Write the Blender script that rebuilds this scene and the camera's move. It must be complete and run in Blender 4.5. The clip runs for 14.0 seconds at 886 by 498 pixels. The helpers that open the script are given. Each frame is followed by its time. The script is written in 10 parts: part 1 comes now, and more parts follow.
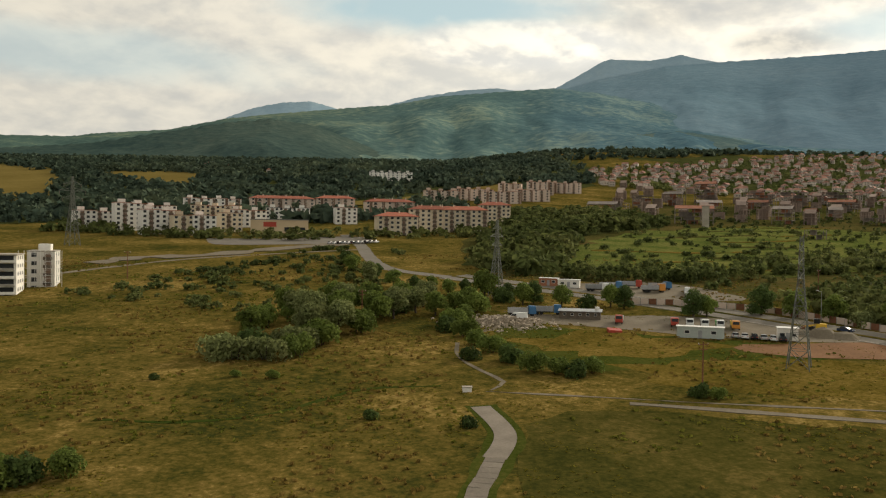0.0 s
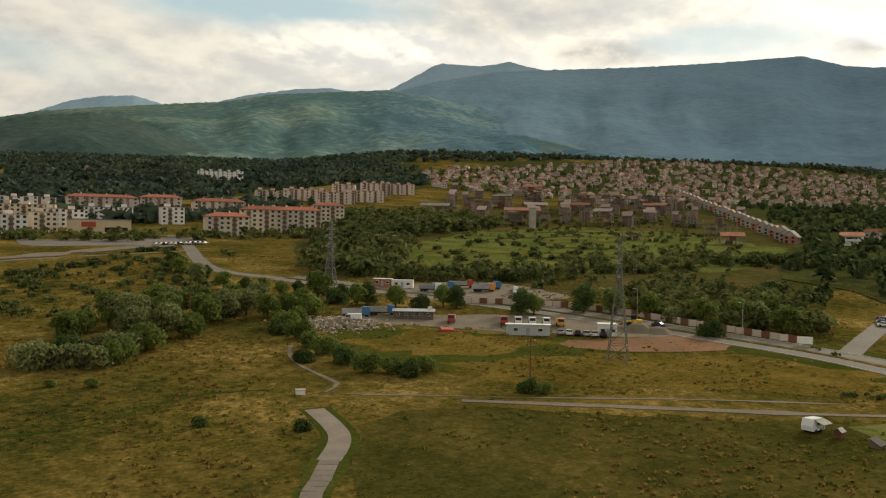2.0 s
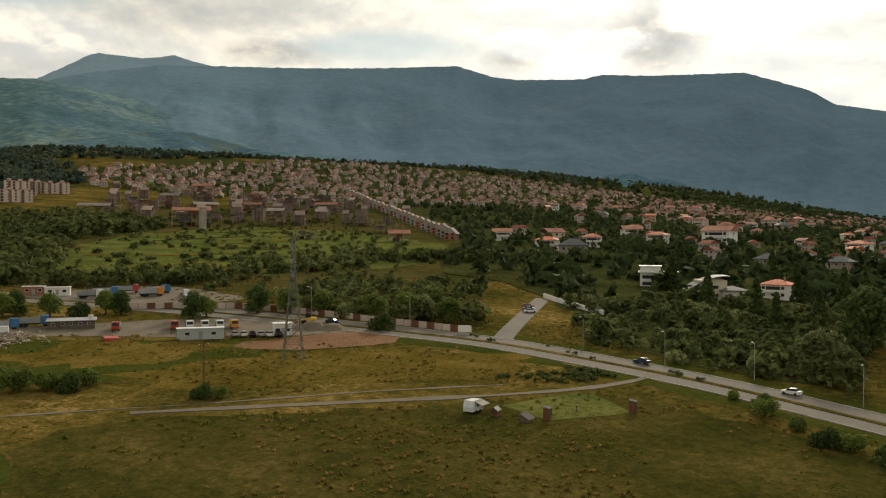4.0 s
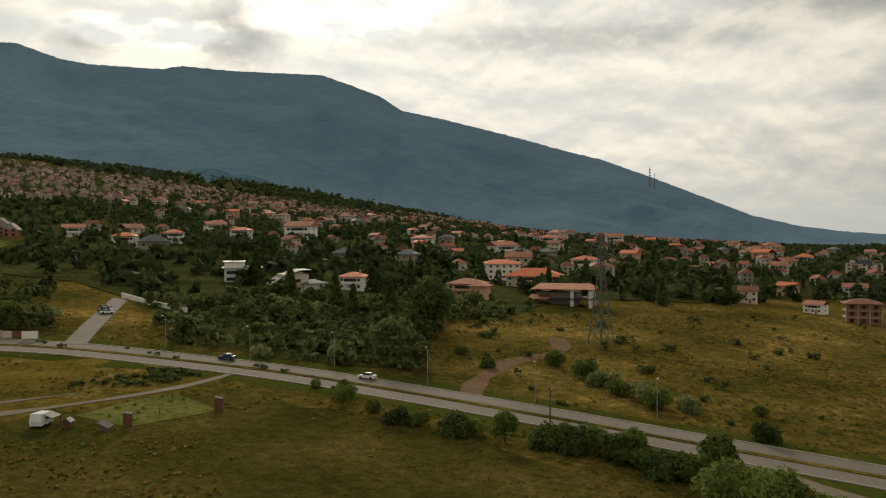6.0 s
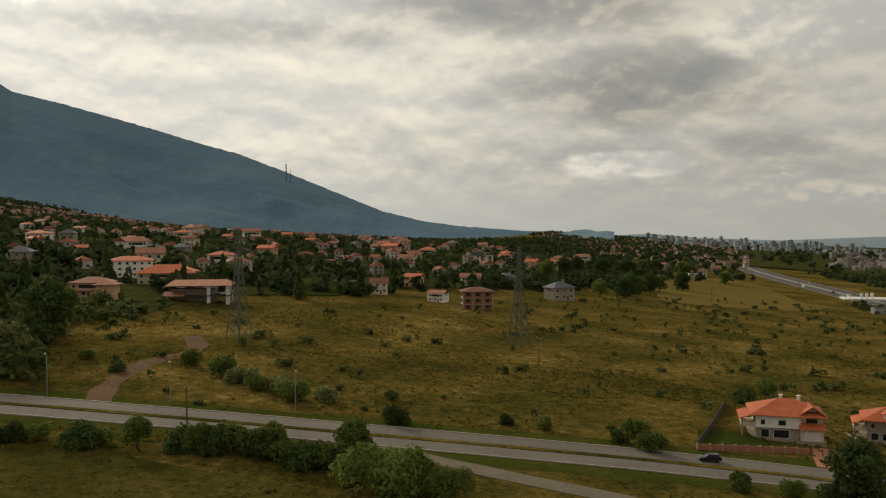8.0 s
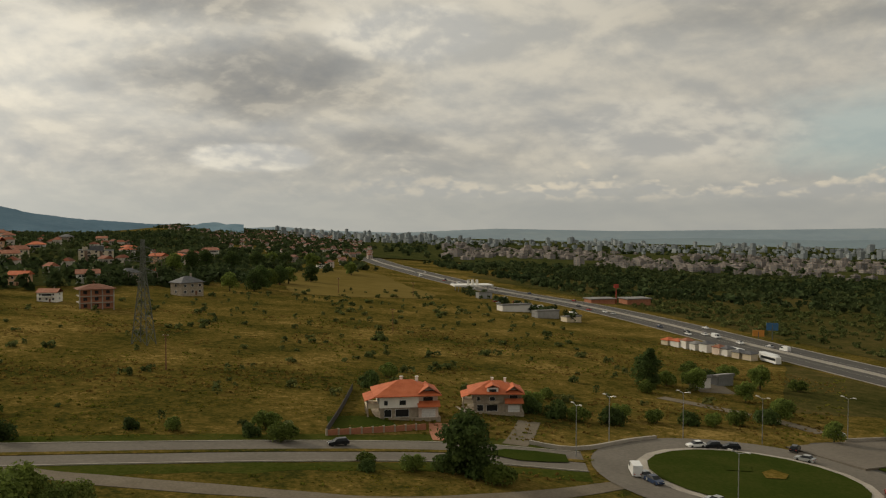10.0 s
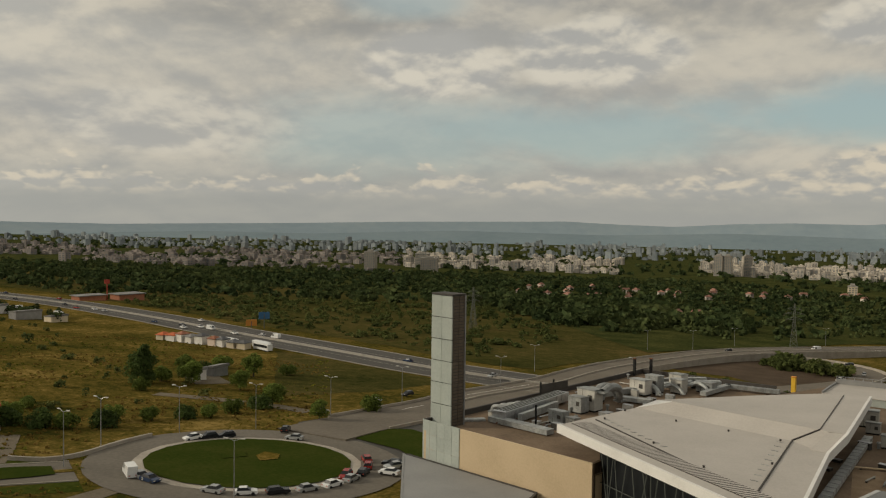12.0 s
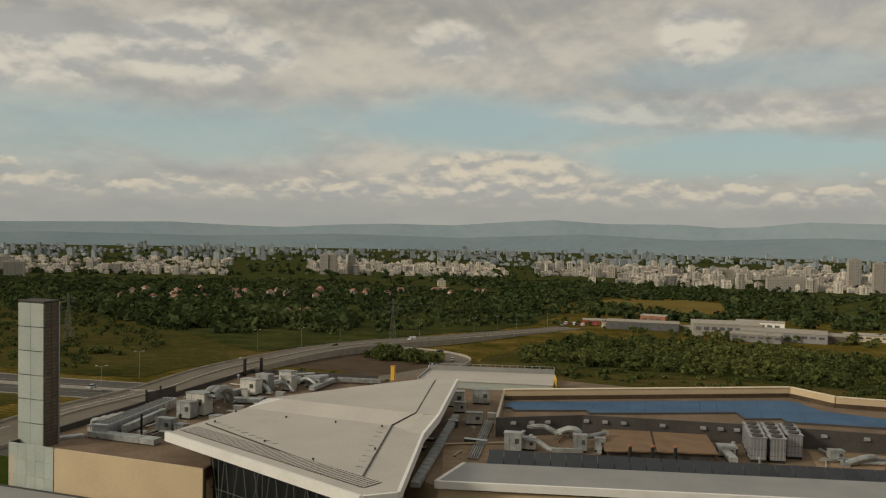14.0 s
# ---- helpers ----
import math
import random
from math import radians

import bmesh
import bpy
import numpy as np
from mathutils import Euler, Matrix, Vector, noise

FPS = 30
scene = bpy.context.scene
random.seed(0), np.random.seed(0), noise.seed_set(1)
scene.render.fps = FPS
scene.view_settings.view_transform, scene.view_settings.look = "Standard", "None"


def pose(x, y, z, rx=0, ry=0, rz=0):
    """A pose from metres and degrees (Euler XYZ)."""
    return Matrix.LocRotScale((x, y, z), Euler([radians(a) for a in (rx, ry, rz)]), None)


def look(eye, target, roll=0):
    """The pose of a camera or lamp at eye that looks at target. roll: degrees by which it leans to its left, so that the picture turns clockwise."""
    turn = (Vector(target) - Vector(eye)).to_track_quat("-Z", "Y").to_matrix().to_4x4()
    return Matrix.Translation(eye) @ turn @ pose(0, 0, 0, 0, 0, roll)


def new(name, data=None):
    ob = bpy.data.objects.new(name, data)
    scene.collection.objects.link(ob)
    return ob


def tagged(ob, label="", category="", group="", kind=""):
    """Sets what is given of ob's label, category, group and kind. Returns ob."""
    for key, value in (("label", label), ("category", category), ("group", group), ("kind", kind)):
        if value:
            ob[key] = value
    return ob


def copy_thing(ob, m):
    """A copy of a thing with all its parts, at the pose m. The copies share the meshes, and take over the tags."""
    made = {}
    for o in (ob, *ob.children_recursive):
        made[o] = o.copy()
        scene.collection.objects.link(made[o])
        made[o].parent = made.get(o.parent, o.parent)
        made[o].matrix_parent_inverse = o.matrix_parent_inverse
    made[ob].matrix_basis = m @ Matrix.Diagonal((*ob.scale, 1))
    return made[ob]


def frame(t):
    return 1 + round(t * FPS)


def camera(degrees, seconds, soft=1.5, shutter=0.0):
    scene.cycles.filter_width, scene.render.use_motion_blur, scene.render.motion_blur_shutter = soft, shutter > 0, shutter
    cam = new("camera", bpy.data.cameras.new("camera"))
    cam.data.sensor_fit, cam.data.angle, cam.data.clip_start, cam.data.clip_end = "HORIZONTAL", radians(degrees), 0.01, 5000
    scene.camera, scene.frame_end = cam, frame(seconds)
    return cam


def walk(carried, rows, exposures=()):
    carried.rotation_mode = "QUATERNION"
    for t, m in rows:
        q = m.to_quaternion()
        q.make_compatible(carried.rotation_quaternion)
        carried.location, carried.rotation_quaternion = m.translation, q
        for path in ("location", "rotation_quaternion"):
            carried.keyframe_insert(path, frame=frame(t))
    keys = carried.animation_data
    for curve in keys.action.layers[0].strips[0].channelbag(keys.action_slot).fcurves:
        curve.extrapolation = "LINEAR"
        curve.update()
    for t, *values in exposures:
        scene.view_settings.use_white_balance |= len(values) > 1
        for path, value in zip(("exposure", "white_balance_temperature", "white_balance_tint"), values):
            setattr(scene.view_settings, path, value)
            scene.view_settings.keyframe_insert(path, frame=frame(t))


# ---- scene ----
# ---- the camera: it hovers at one point and turns to its right ----
EYE_Z = 50.0
cam = camera(54.08, 14.0, soft=1.2)
# seconds, heading (clockwise from +y), pitch, roll (right side down)
TURNS = [
    (0.0, -0.00, -1.28, -0.87),
    (0.5, 1.36, -1.26, -0.90),
    (1.0, 3.45, -1.22, -0.86),
    (1.5, 6.75, -1.14, -0.95),
    (2.0, 10.93, -1.05, -0.97),
    (2.5, 15.87, -0.93, -0.96),
    (2.7, 18.00, -0.90, -0.97),
    (4.8, 42.43, -1.03, 0.31),
    (5.0, 45.26, -1.05, 0.27),
    (5.5, 52.34, -1.10, 0.22),
    (6.0, 59.21, -1.21, 0.15),
    (6.5, 65.42, -1.30, 0.12),
    (7.0, 71.09, -1.40, 0.10),
    (7.5, 77.07, -1.49, 0.04),
    (7.7, 79.37, -1.54, 0.06),
    (9.8, 104.40, -1.99, 0.01),
    (10.0, 106.91, -2.07, -0.10),
    (10.5, 113.35, -2.18, -0.17),
    (11.0, 121.57, -2.27, -0.28),
    (11.5, 130.41, -2.30, -0.46),
    (12.0, 139.40, -2.27, -0.80),
    (12.5, 148.64, -2.14, -1.01),
    (13.0, 157.68, -1.99, -1.10),
    (13.5, 163.74, -1.88, -1.11),
    (14.0, 164.80, -1.85, -1.07),
]
walk(cam, [(t, pose(0, 0, EYE_Z, 0, 0, -head) @ pose(0, 0, 0, 90 + pitch) @ pose(0, 0, 0, 0, 0, -roll))
           for t, head, pitch, roll in TURNS],
     exposures=[(0.0, 0.66, 6900, 7), (2.5, 0.60, 6900, 7), (5.0, 0.40, 6900, 7), (7.5, 0.12, 6950, 7), (11.0, 0.1, 6950, 7), (14.0, 0.08, 6900, 7)])

# ---- world: a broken overcast with the sun behind it ----
SUN_HEAD, SUN_EL = 50.0, 24.0
sun_dir = Vector((math.sin(radians(SUN_HEAD)) * math.cos(radians(SUN_EL)), math.cos(radians(SUN_HEAD)) * math.cos(radians(SUN_EL)), math.sin(radians(SUN_EL))))
world = bpy.data.worlds.new("world")
scene.world = world
world.use_nodes = True
wn, wl = world.node_tree.nodes, world.node_tree.links
wn.clear()


def wmath(op, a, b=None, c=None):
    n = wn.new("ShaderNodeMath")
    n.operation = op
    for i, v in enumerate((a, b, c)):
        if v is None:
            continue
        if isinstance(v, (int, float)):
            n.inputs[i].default_value = v
        else:
            wl.new(v, n.inputs[i])
    return n.outputs[0]


def wmix(f, a, b, mode="MIX"):
    n = wn.new("ShaderNodeMix")
    n.data_type, n.blend_type = "RGBA", mode
    for i, v in ((0, f), (6, a), (7, b)):
        if isinstance(v, (int, float)):
            n.inputs[i].default_value = v
        elif isinstance(v, tuple):
            n.inputs[i].default_value = (*v, 1)
        else:
            wl.new(v, n.inputs[i])
    return n.outputs[2]


def wramp(v, lo, hi):
    n = wn.new("ShaderNodeMapRange")
    n.interpolation_type = "SMOOTHSTEP"
    wl.new(v, n.inputs[0])
    n.inputs[1].default_value, n.inputs[2].default_value = lo, hi
    return n.outputs[0]


wcoord = wn.new("ShaderNodeTexCoord")
wsep = wn.new("ShaderNodeSeparateXYZ")
wl.new(wcoord.outputs["Generated"], wsep.inputs[0])
dx, dy, dz = wsep.outputs
up = wmath("MAXIMUM", dz, -0.02)
# clouds: puffs about two and a half times as wide as high, larger overhead
rise = wmath("MULTIPLY", up, wmath("SUBTRACT", 2.5, wmath("MULTIPLY", up, 1.4)))


def cloud(scale, detail, rough, shift, lift=0.0, distortion=0.0):
    c = wn.new("ShaderNodeCombineXYZ")
    for k, v in enumerate((dx, dy, rise)):
        wl.new(wmath("ADD", v, shift[k] + (lift if k == 2 else 0.0)), c.inputs[k])
    n = wn.new("ShaderNodeTexNoise")
    wl.new(c.outputs[0], n.inputs["Vector"])
    n.inputs["Scale"].default_value, n.inputs["Detail"].default_value = scale, detail
    n.inputs["Roughness"].default_value, n.inputs["Distortion"].default_value = rough, distortion
    return n.outputs[0]


def bulge(scale, shift, lift=0.0, flat_by=1.0):
    """Rounded heads of cumulus: cells of several sizes, warped by a noise."""
    c = wn.new("ShaderNodeCombineXYZ")
    for k, v in enumerate((dx, dy, wmath("MULTIPLY", rise, flat_by))):
        wl.new(wmath("ADD", v, shift[k] + (lift if k == 2 else 0.0)), c.inputs[k])
    n = wn.new("ShaderNodeTexNoise")
    wl.new(c.outputs[0], n.inputs["Vector"])
    n.inputs["Scale"].default_value, n.inputs["Detail"].default_value = scale * 0.9, 4
    mixed = wn.new("ShaderNodeVectorMath")
    mixed.operation = "MULTIPLY_ADD"
    wl.new(n.outputs[1], mixed.inputs[0])
    mixed.inputs[1].default_value = (0.9 / scale,) * 3
    wl.new(c.outputs[0], mixed.inputs[2])
    v = wn.new("ShaderNodeTexVoronoi")
    v.feature, v.normalize = "F1", True
    wl.new(mixed.outputs[0], v.inputs["Vector"])
    v.inputs["Scale"].default_value, v.inputs["Detail"].default_value = scale, 2.0
    v.inputs["Roughness"].default_value = 0.55
    return wmath("SUBTRACT", 1.0, v.outputs["Distance"])


# headings are taken from the middle of the turn, so that the seam lies behind it
MID = radians(80)
ahead = wmath("ADD", wmath("MULTIPLY", dx, math.sin(MID)), wmath("MULTIPLY", dy, math.cos(MID)))
aside = wmath("SUBTRACT", wmath("MULTIPLY", dx, math.cos(MID)), wmath("MULTIPLY", dy, math.sin(MID)))
heading_of = wmath("MULTIPLY_ADD", wmath("ARCTAN2", aside, ahead), 57.2958, 80.0)
height_of = wmath("MULTIPLY", wmath("ARCSINE", dz), 57.2958)


def stratus(scale, shift, detail=8, rough=0.55, distortion=0.3):
    """A flat layer seen from below: streaks that crowd together towards the horizon."""
    away_by = wmath("ADD", up, 0.13)
    c = wn.new("ShaderNodeCombineXYZ")
    wl.new(wmath("DIVIDE", dx, away_by), c.inputs[0])
    wl.new(wmath("DIVIDE", dy, away_by), c.inputs[1])
    c.inputs[2].default_value = shift
    n = wn.new("ShaderNodeTexNoise")
    wl.new(c.outputs[0], n.inputs["Vector"])
    n.inputs["Scale"].default_value, n.inputs["Detail"].default_value = scale, detail
    n.inputs["Roughness"].default_value, n.inputs["Distortion"].default_value = rough, distortion
    return n.outputs[0]


# billows, and how much higher they stand just above: lit heads and shaded bases
big, big_above = bulge(9.0, (3.1, 0.7, 0.2)), bulge(9.0, (3.1, 0.7, 0.2), 0.03)
small, small_above = bulge(21.0, (1.4, 5.2, 0.0)), bulge(21.0, (1.4, 5.2, 0.0), 0.014)
frayed = cloud(11.0, 12, 0.62, (7.3, 1.9, 0.0), 0.0, 0.3)
heap = wmath("ADD", wmath("MULTIPLY", big, 0.5), wmath("ADD", wmath("MULTIPLY", small, 0.25), wmath("MULTIPLY", frayed, 0.25)))
crest_light = wmath("ADD", wmath("MULTIPLY", wmath("SUBTRACT", big, big_above), 2.2), wmath("MULTIPLY", wmath("SUBTRACT", small, small_above), 1.3))
wander = wmath("SUBTRACT", cloud(5.0, 9, 0.6, (2.1, 0.4, 0.3), 0.0, 0.2), 0.5)


def spot(head, el, wide_by, high_by, ragged, soft):
    """A cloud's own patch of the sky, with a ragged outline, from 0 to 1."""
    a = wmath("DIVIDE", wmath("SUBTRACT", heading_of, head), wide_by)
    b = wmath("DIVIDE", wmath("SUBTRACT", height_of, el), high_by)
    d = wmath("SQRT", wmath("ADD", wmath("MULTIPLY", a, a), wmath("MULTIPLY", b, b)))
    d = wmath("ADD", d, wmath("ADD", wmath("MULTIPLY", wander, ragged * 2.2), wmath("MULTIPLY", wmath("SUBTRACT", 0.55, heap), ragged * 1.6)))
    return wramp(d, 1.0 + soft, 1.0 - soft)


def together(spots):
    out = None
    for amount, at_spot in spots:
        m = wmath("MULTIPLY", at_spot, amount)
        out = m if out is None else wmath("MAXIMUM", out, m)
    return out


gleam = wn.new("ShaderNodeVectorMath")
gleam.operation = "DOT_PRODUCT"
wl.new(wcoord.outputs["Generated"], gleam.inputs[0])
gleam.inputs[1].default_value = sun_dir
toward_sun = wmath("MAXIMUM", gleam.outputs["Value"], 0.0)
wide, tight = wmath("POWER", toward_sun, 3.0), wmath("POWER", toward_sun, 45.0)
bright = wmath("ADD", wmath("MULTIPLY_ADD", wide, 0.40, 0.44), wmath("MULTIPLY", tight, 0.22))
sky = wn.new("ShaderNodeTexSky")
sky.sky_type, sky.sun_disc = "NISHITA", False
sky.sun_elevation, sky.sun_rotation = radians(SUN_EL), radians(SUN_HEAD)
blue = wmix(1.0, sky.outputs[0], (0.07, 0.07, 0.07), "MULTIPLY")
blue = wmix(0.72, blue, (0.35, 0.45, 0.475))
# the high grey sheet, streaked
sheet_tone = wmath("ADD", wmath("MULTIPLY", stratus(0.55, 1.3, 9, 0.55, 0.5), 0.6), wmath("MULTIPLY", cloud(2.2, 8, 0.55, (4.4, 8.2, 1.0)), 0.4))
soft_heads, soft_above = cloud(6.5, 11, 0.58, (7.3, 1.9, 0.0), 0.0, 0.25), cloud(6.5, 11, 0.58, (7.3, 1.9, 0.0), 0.035, 0.25)
relief = wmath("MULTIPLY_ADD", wmath("SUBTRACT", soft_heads, soft_above), 3.0, wmath("MULTIPLY", crest_light, 0.6))
body = wmix(wramp(wmath("ADD", relief, wmath("MULTIPLY", wmath("SUBTRACT", soft_heads, 0.5), 1.1)), -0.6, 0.65), (0.77, 0.78, 0.79), (1.10, 1.055, 0.975))
body = wmix(wramp(sheet_tone, 0.36, 0.62), wmix(1.0, body, (0.89, 0.895, 0.905), "MULTIPLY"), wmix(1.0, body, (1.06, 1.04, 1.0), "MULTIPLY"))
# grey masses: heading, height, half width, half height, depth
DARK = [(17, 14.2, 9, 1.5, 0.55), (21, 11.7, 2.6, 0.7, 0.8), (37, 11.6, 1.6, 0.8, 0.8), (45.6, 12.4, 2.3, 1.9, 0.85), (89, 14.3, 8, 1.7, 0.95), (95, 8.4, 6.5, 2.3, 1.0), (103, 5.0, 3.5, 0.9, 0.6), (70, 12.2, 9, 0.8, 0.5), (94, 3.0, 15, 3.2, 0.4), (128, 12.5, 9, 1.2, 0.4), (160, 13.5, 14, 1.6, 0.4)]
dim = together([(k, spot(h, e, w, v, 0.9, 0.75)) for h, e, w, v, k in DARK])
body = wmix(dim, body, (0.52, 0.53, 0.555), "MULTIPLY")
body = wmix(wmath("MULTIPLY", wramp(wmath("ADD", relief, wmath("MULTIPLY", crest_light, 0.4)), 0.05, 0.45), wmath("MULTIPLY", dim, 0.7)), body, (1.35, 1.32, 1.26), "MULTIPLY")
# gaps that show the blue: heading, height, half width, half height, depth
GAPS = [(0, 14.2, 8, 1.2, 1.0), (-23, 10.2, 8, 1.2, 0.5), (29, 12.2, 4.5, 0.7, 0.7), (138, 5.0, 8, 2.4, 0.65), (148, 5.4, 12, 1.5, 0.85), (166, 6.2, 11, 1.5, 1.0), (185, 4.4, 10, 1.2, 1.0), (137, 13.6, 3, 0.8, 0.6), (186, 9.4, 9, 0.9, 0.5)]
open_sky = together([(k, spot(h, e, w, v, 1.0, 0.7)) for h, e, w, v, k in GAPS])
# heaped clouds with lit heads: heading, height, half width, half height, light
HEAPS = [(53, 15.0, 6, 2.2, 1.0), (40, 12.2, 4.5, 1.0, 0.95), (5, 12.0, 6, 1.4, 0.7), (94.5, 3.9, 3.2, 0.8, 0.75), (105, 12.0, 4.5, 1.6, 0.6), (139, 9.6, 4.6, 2.0, 0.85), (149, 10.4, 5.0, 1.9, 0.8), (165, 11.6, 2.2, 1.1, 0.8), (181, 12.0, 2.4, 1.4, 0.9), (183, 7.0, 10, 0.8, 0.6), (122, 5.5, 6, 1.6, 0.4)]
pile = together([(k, spot(h, e, w, v, 0.75, 0.24)) for h, e, w, v, k in HEAPS])
pile_tone = wmix(wramp(wmath("ADD", relief, wmath("MULTIPLY", crest_light, 0.5)), -0.3, 0.45), (0.84, 0.845, 0.85), (1.36, 1.29, 1.16))
body = wmix(pile, body, pile_tone)
lit = wn.new("ShaderNodeVectorMath")
lit.operation = "SCALE"
wl.new(body, lit.inputs[0])
wl.new(bright, lit.inputs[3])
heaven = wmix(wmath("MULTIPLY", open_sky, wmath("SUBTRACT", 1.0, pile)), lit.outputs[0], blue)
hazy = wn.new("ShaderNodeVectorMath")
hazy.operation = "SCALE"
hazy.inputs[0].default_value = (0.70, 0.715, 0.70)
wl.new(bright, hazy.inputs[3])
heaven = wmix(wmath("MULTIPLY", wramp(up, 0.075, 0.005), 0.8), heaven, hazy.outputs[0])
# a row of small cumulus low over the plain
heads, heads_above = bulge(26.0, (0.4, 5.2, 0.0), 0.0, 0.9), bulge(26.0, (0.4, 5.2, 0.0), 0.018, 0.9)
climb = wmath("MULTIPLY", wmath("SUBTRACT", up, 0.018), 20.0)
rows = cloud(7.0, 4, 0.5, (9.0, 2.0, 4.0))
TOWERS = [(168, 2.9, 6, 1.5, 1.0), (163, 2.2, 4, 0.9, 0.9), (177, 1.8, 6, 0.6, 0.8), (105, 1.8, 5, 0.7, 0.9)]
tall = together([(k, spot(h, e, w, v, 0.6, 0.25)) for h, e, w, v, k in TOWERS])
low_mask = wmath("SUBTRACT", wmath("ADD", heads, wmath("MULTIPLY", wmath("SUBTRACT", rows, 0.5), 1.6)), wmath("MULTIPLY", climb, 0.75))
low_mask = wmath("MAXIMUM", wmath("MULTIPLY", wramp(low_mask, 0.28, 0.42), 0.85), tall)
low_mask = wmath("MULTIPLY", low_mask, wramp(climb, -0.1, 0.3))
low_tone = wmix(wramp(wmath("MULTIPLY_ADD", wmath("SUBTRACT", heads, heads_above), 2.6, wmath("MULTIPLY", climb, 0.35)), -0.1, 0.55), (0.80, 0.805, 0.80), (1.38, 1.24, 1.03))
low_lit = wn.new("ShaderNodeVectorMath")
low_lit.operation = "SCALE"
wl.new(low_tone, low_lit.inputs[0])
wl.new(bright, low_lit.inputs[3])
low_mask = wmath("MULTIPLY", low_mask, wmath("SUBTRACT", 1.0, wramp(toward_sun, 0.35, 0.75)))
heaven = wmix(wmath("MULTIPLY", low_mask, 0.85), heaven, low_lit.outputs[0])
wback = wn.new("ShaderNodeBackground")
wl.new(heaven, wback.inputs[0])
wback.inputs[1].default_value = 1.0
wl.new(wback.outputs[0], wn.new("ShaderNodeOutputWorld").inputs[0])

sun = new("sun", bpy.data.lights.new("sun", "SUN"))
sun.data.energy, sun.data.angle, sun.data.color = 1.85, radians(10), (1.0, 0.9, 0.76)
sun.matrix_world = look((0, 0, 400), Vector((0, 0, 400)) - sun_dir)

# ---- materials ----


def material(name, stops, scale=1.0, fine=9.0, rough=0.9, bump=0.0, metal=0.0, vary=0.0, where="Object", spread=(0.3, 0.7), island=0.0, gloss=0.25, through_light=0.0, grain=0.0):
    """Noise at two scales drives a ramp of colours; vary: the difference from object to object."""
    m = bpy.data.materials.new(name)
    m.use_nodes = True
    nodes, links = m.node_tree.nodes, m.node_tree.links
    b = nodes["Principled BSDF"]
    b.inputs["Roughness"].default_value, b.inputs["Metallic"].default_value = rough, metal
    b.inputs["Specular IOR Level"].default_value = gloss
    co = nodes.new("ShaderNodeNewGeometry").outputs["Position"] if where == "World" else nodes.new("ShaderNodeTexCoord").outputs["Object"]
    made = []
    for s, detail in ((scale, 5), (scale * fine, 6)):
        n = nodes.new("ShaderNodeTexNoise")
        links.new(co, n.inputs["Vector"])
        n.inputs["Scale"].default_value, n.inputs["Detail"].default_value = s, detail
        made.append(n.outputs[0])
    mean = nodes.new("ShaderNodeMix")
    mean.inputs[0].default_value = 0.42
    links.new(made[0], mean.inputs[2])
    links.new(made[1], mean.inputs[3])
    if grain:
        n = nodes.new("ShaderNodeTexNoise")
        links.new(co, n.inputs["Vector"])
        n.inputs["Scale"].default_value, n.inputs["Detail"].default_value, n.inputs["Roughness"].default_value = grain, 4, 0.7
        coarse, mean = mean, nodes.new("ShaderNodeMix")
        mean.inputs[0].default_value = 0.36
        links.new(coarse.outputs[0], mean.inputs[2])
        links.new(n.outputs[0], mean.inputs[3])
    ramp = nodes.new("ShaderNodeValToRGB")
    links.new(mean.outputs[0], ramp.inputs[0])
    lo, hi = spread
    while len(ramp.color_ramp.elements) < len(stops):
        ramp.color_ramp.elements.new(0.5)
    for i, (e, c) in enumerate(zip(ramp.color_ramp.elements, stops)):
        e.position, e.color = lo + (hi - lo) * i / max(1, len(stops) - 1), (*c, 1)
    out = ramp.outputs[0]
    for amount, source in ((vary, "object"), (island, "island")):
        if amount:
            rnd = nodes.new("ShaderNodeObjectInfo").outputs["Random"] if source == "object" else nodes.new("ShaderNodeNewGeometry").outputs["Random Per Island"]
            r = nodes.new("ShaderNodeMapRange")
            links.new(rnd, r.inputs[0])
            r.inputs[3].default_value, r.inputs[4].default_value = 1 - amount, 1 + amount
            hs = nodes.new("ShaderNodeHueSaturation")
            links.new(r.outputs[0], hs.inputs["Value"])
            links.new(out, hs.inputs["Color"])
            out = hs.outputs[0]
    links.new(out, b.inputs["Base Color"])
    if through_light:
        tr, mx = nodes.new("ShaderNodeBsdfTranslucent"), nodes.new("ShaderNodeMixShader")
        links.new(out, tr.inputs[0])
        mx.inputs[0].default_value = through_light
        links.new(b.outputs[0], mx.inputs[1])
        links.new(tr.outputs[0], mx.inputs[2])
        links.new(mx.outputs[0], nodes["Material Output"].inputs[0])
    if bump:
        bp = nodes.new("ShaderNodeBump")
        bp.inputs["Strength"].default_value, bp.inputs["Distance"].default_value = min(1, bump * 4), bump
        links.new(made[1], bp.inputs["Height"])
        links.new(bp.outputs[0], b.inputs["Normal"])
    return m


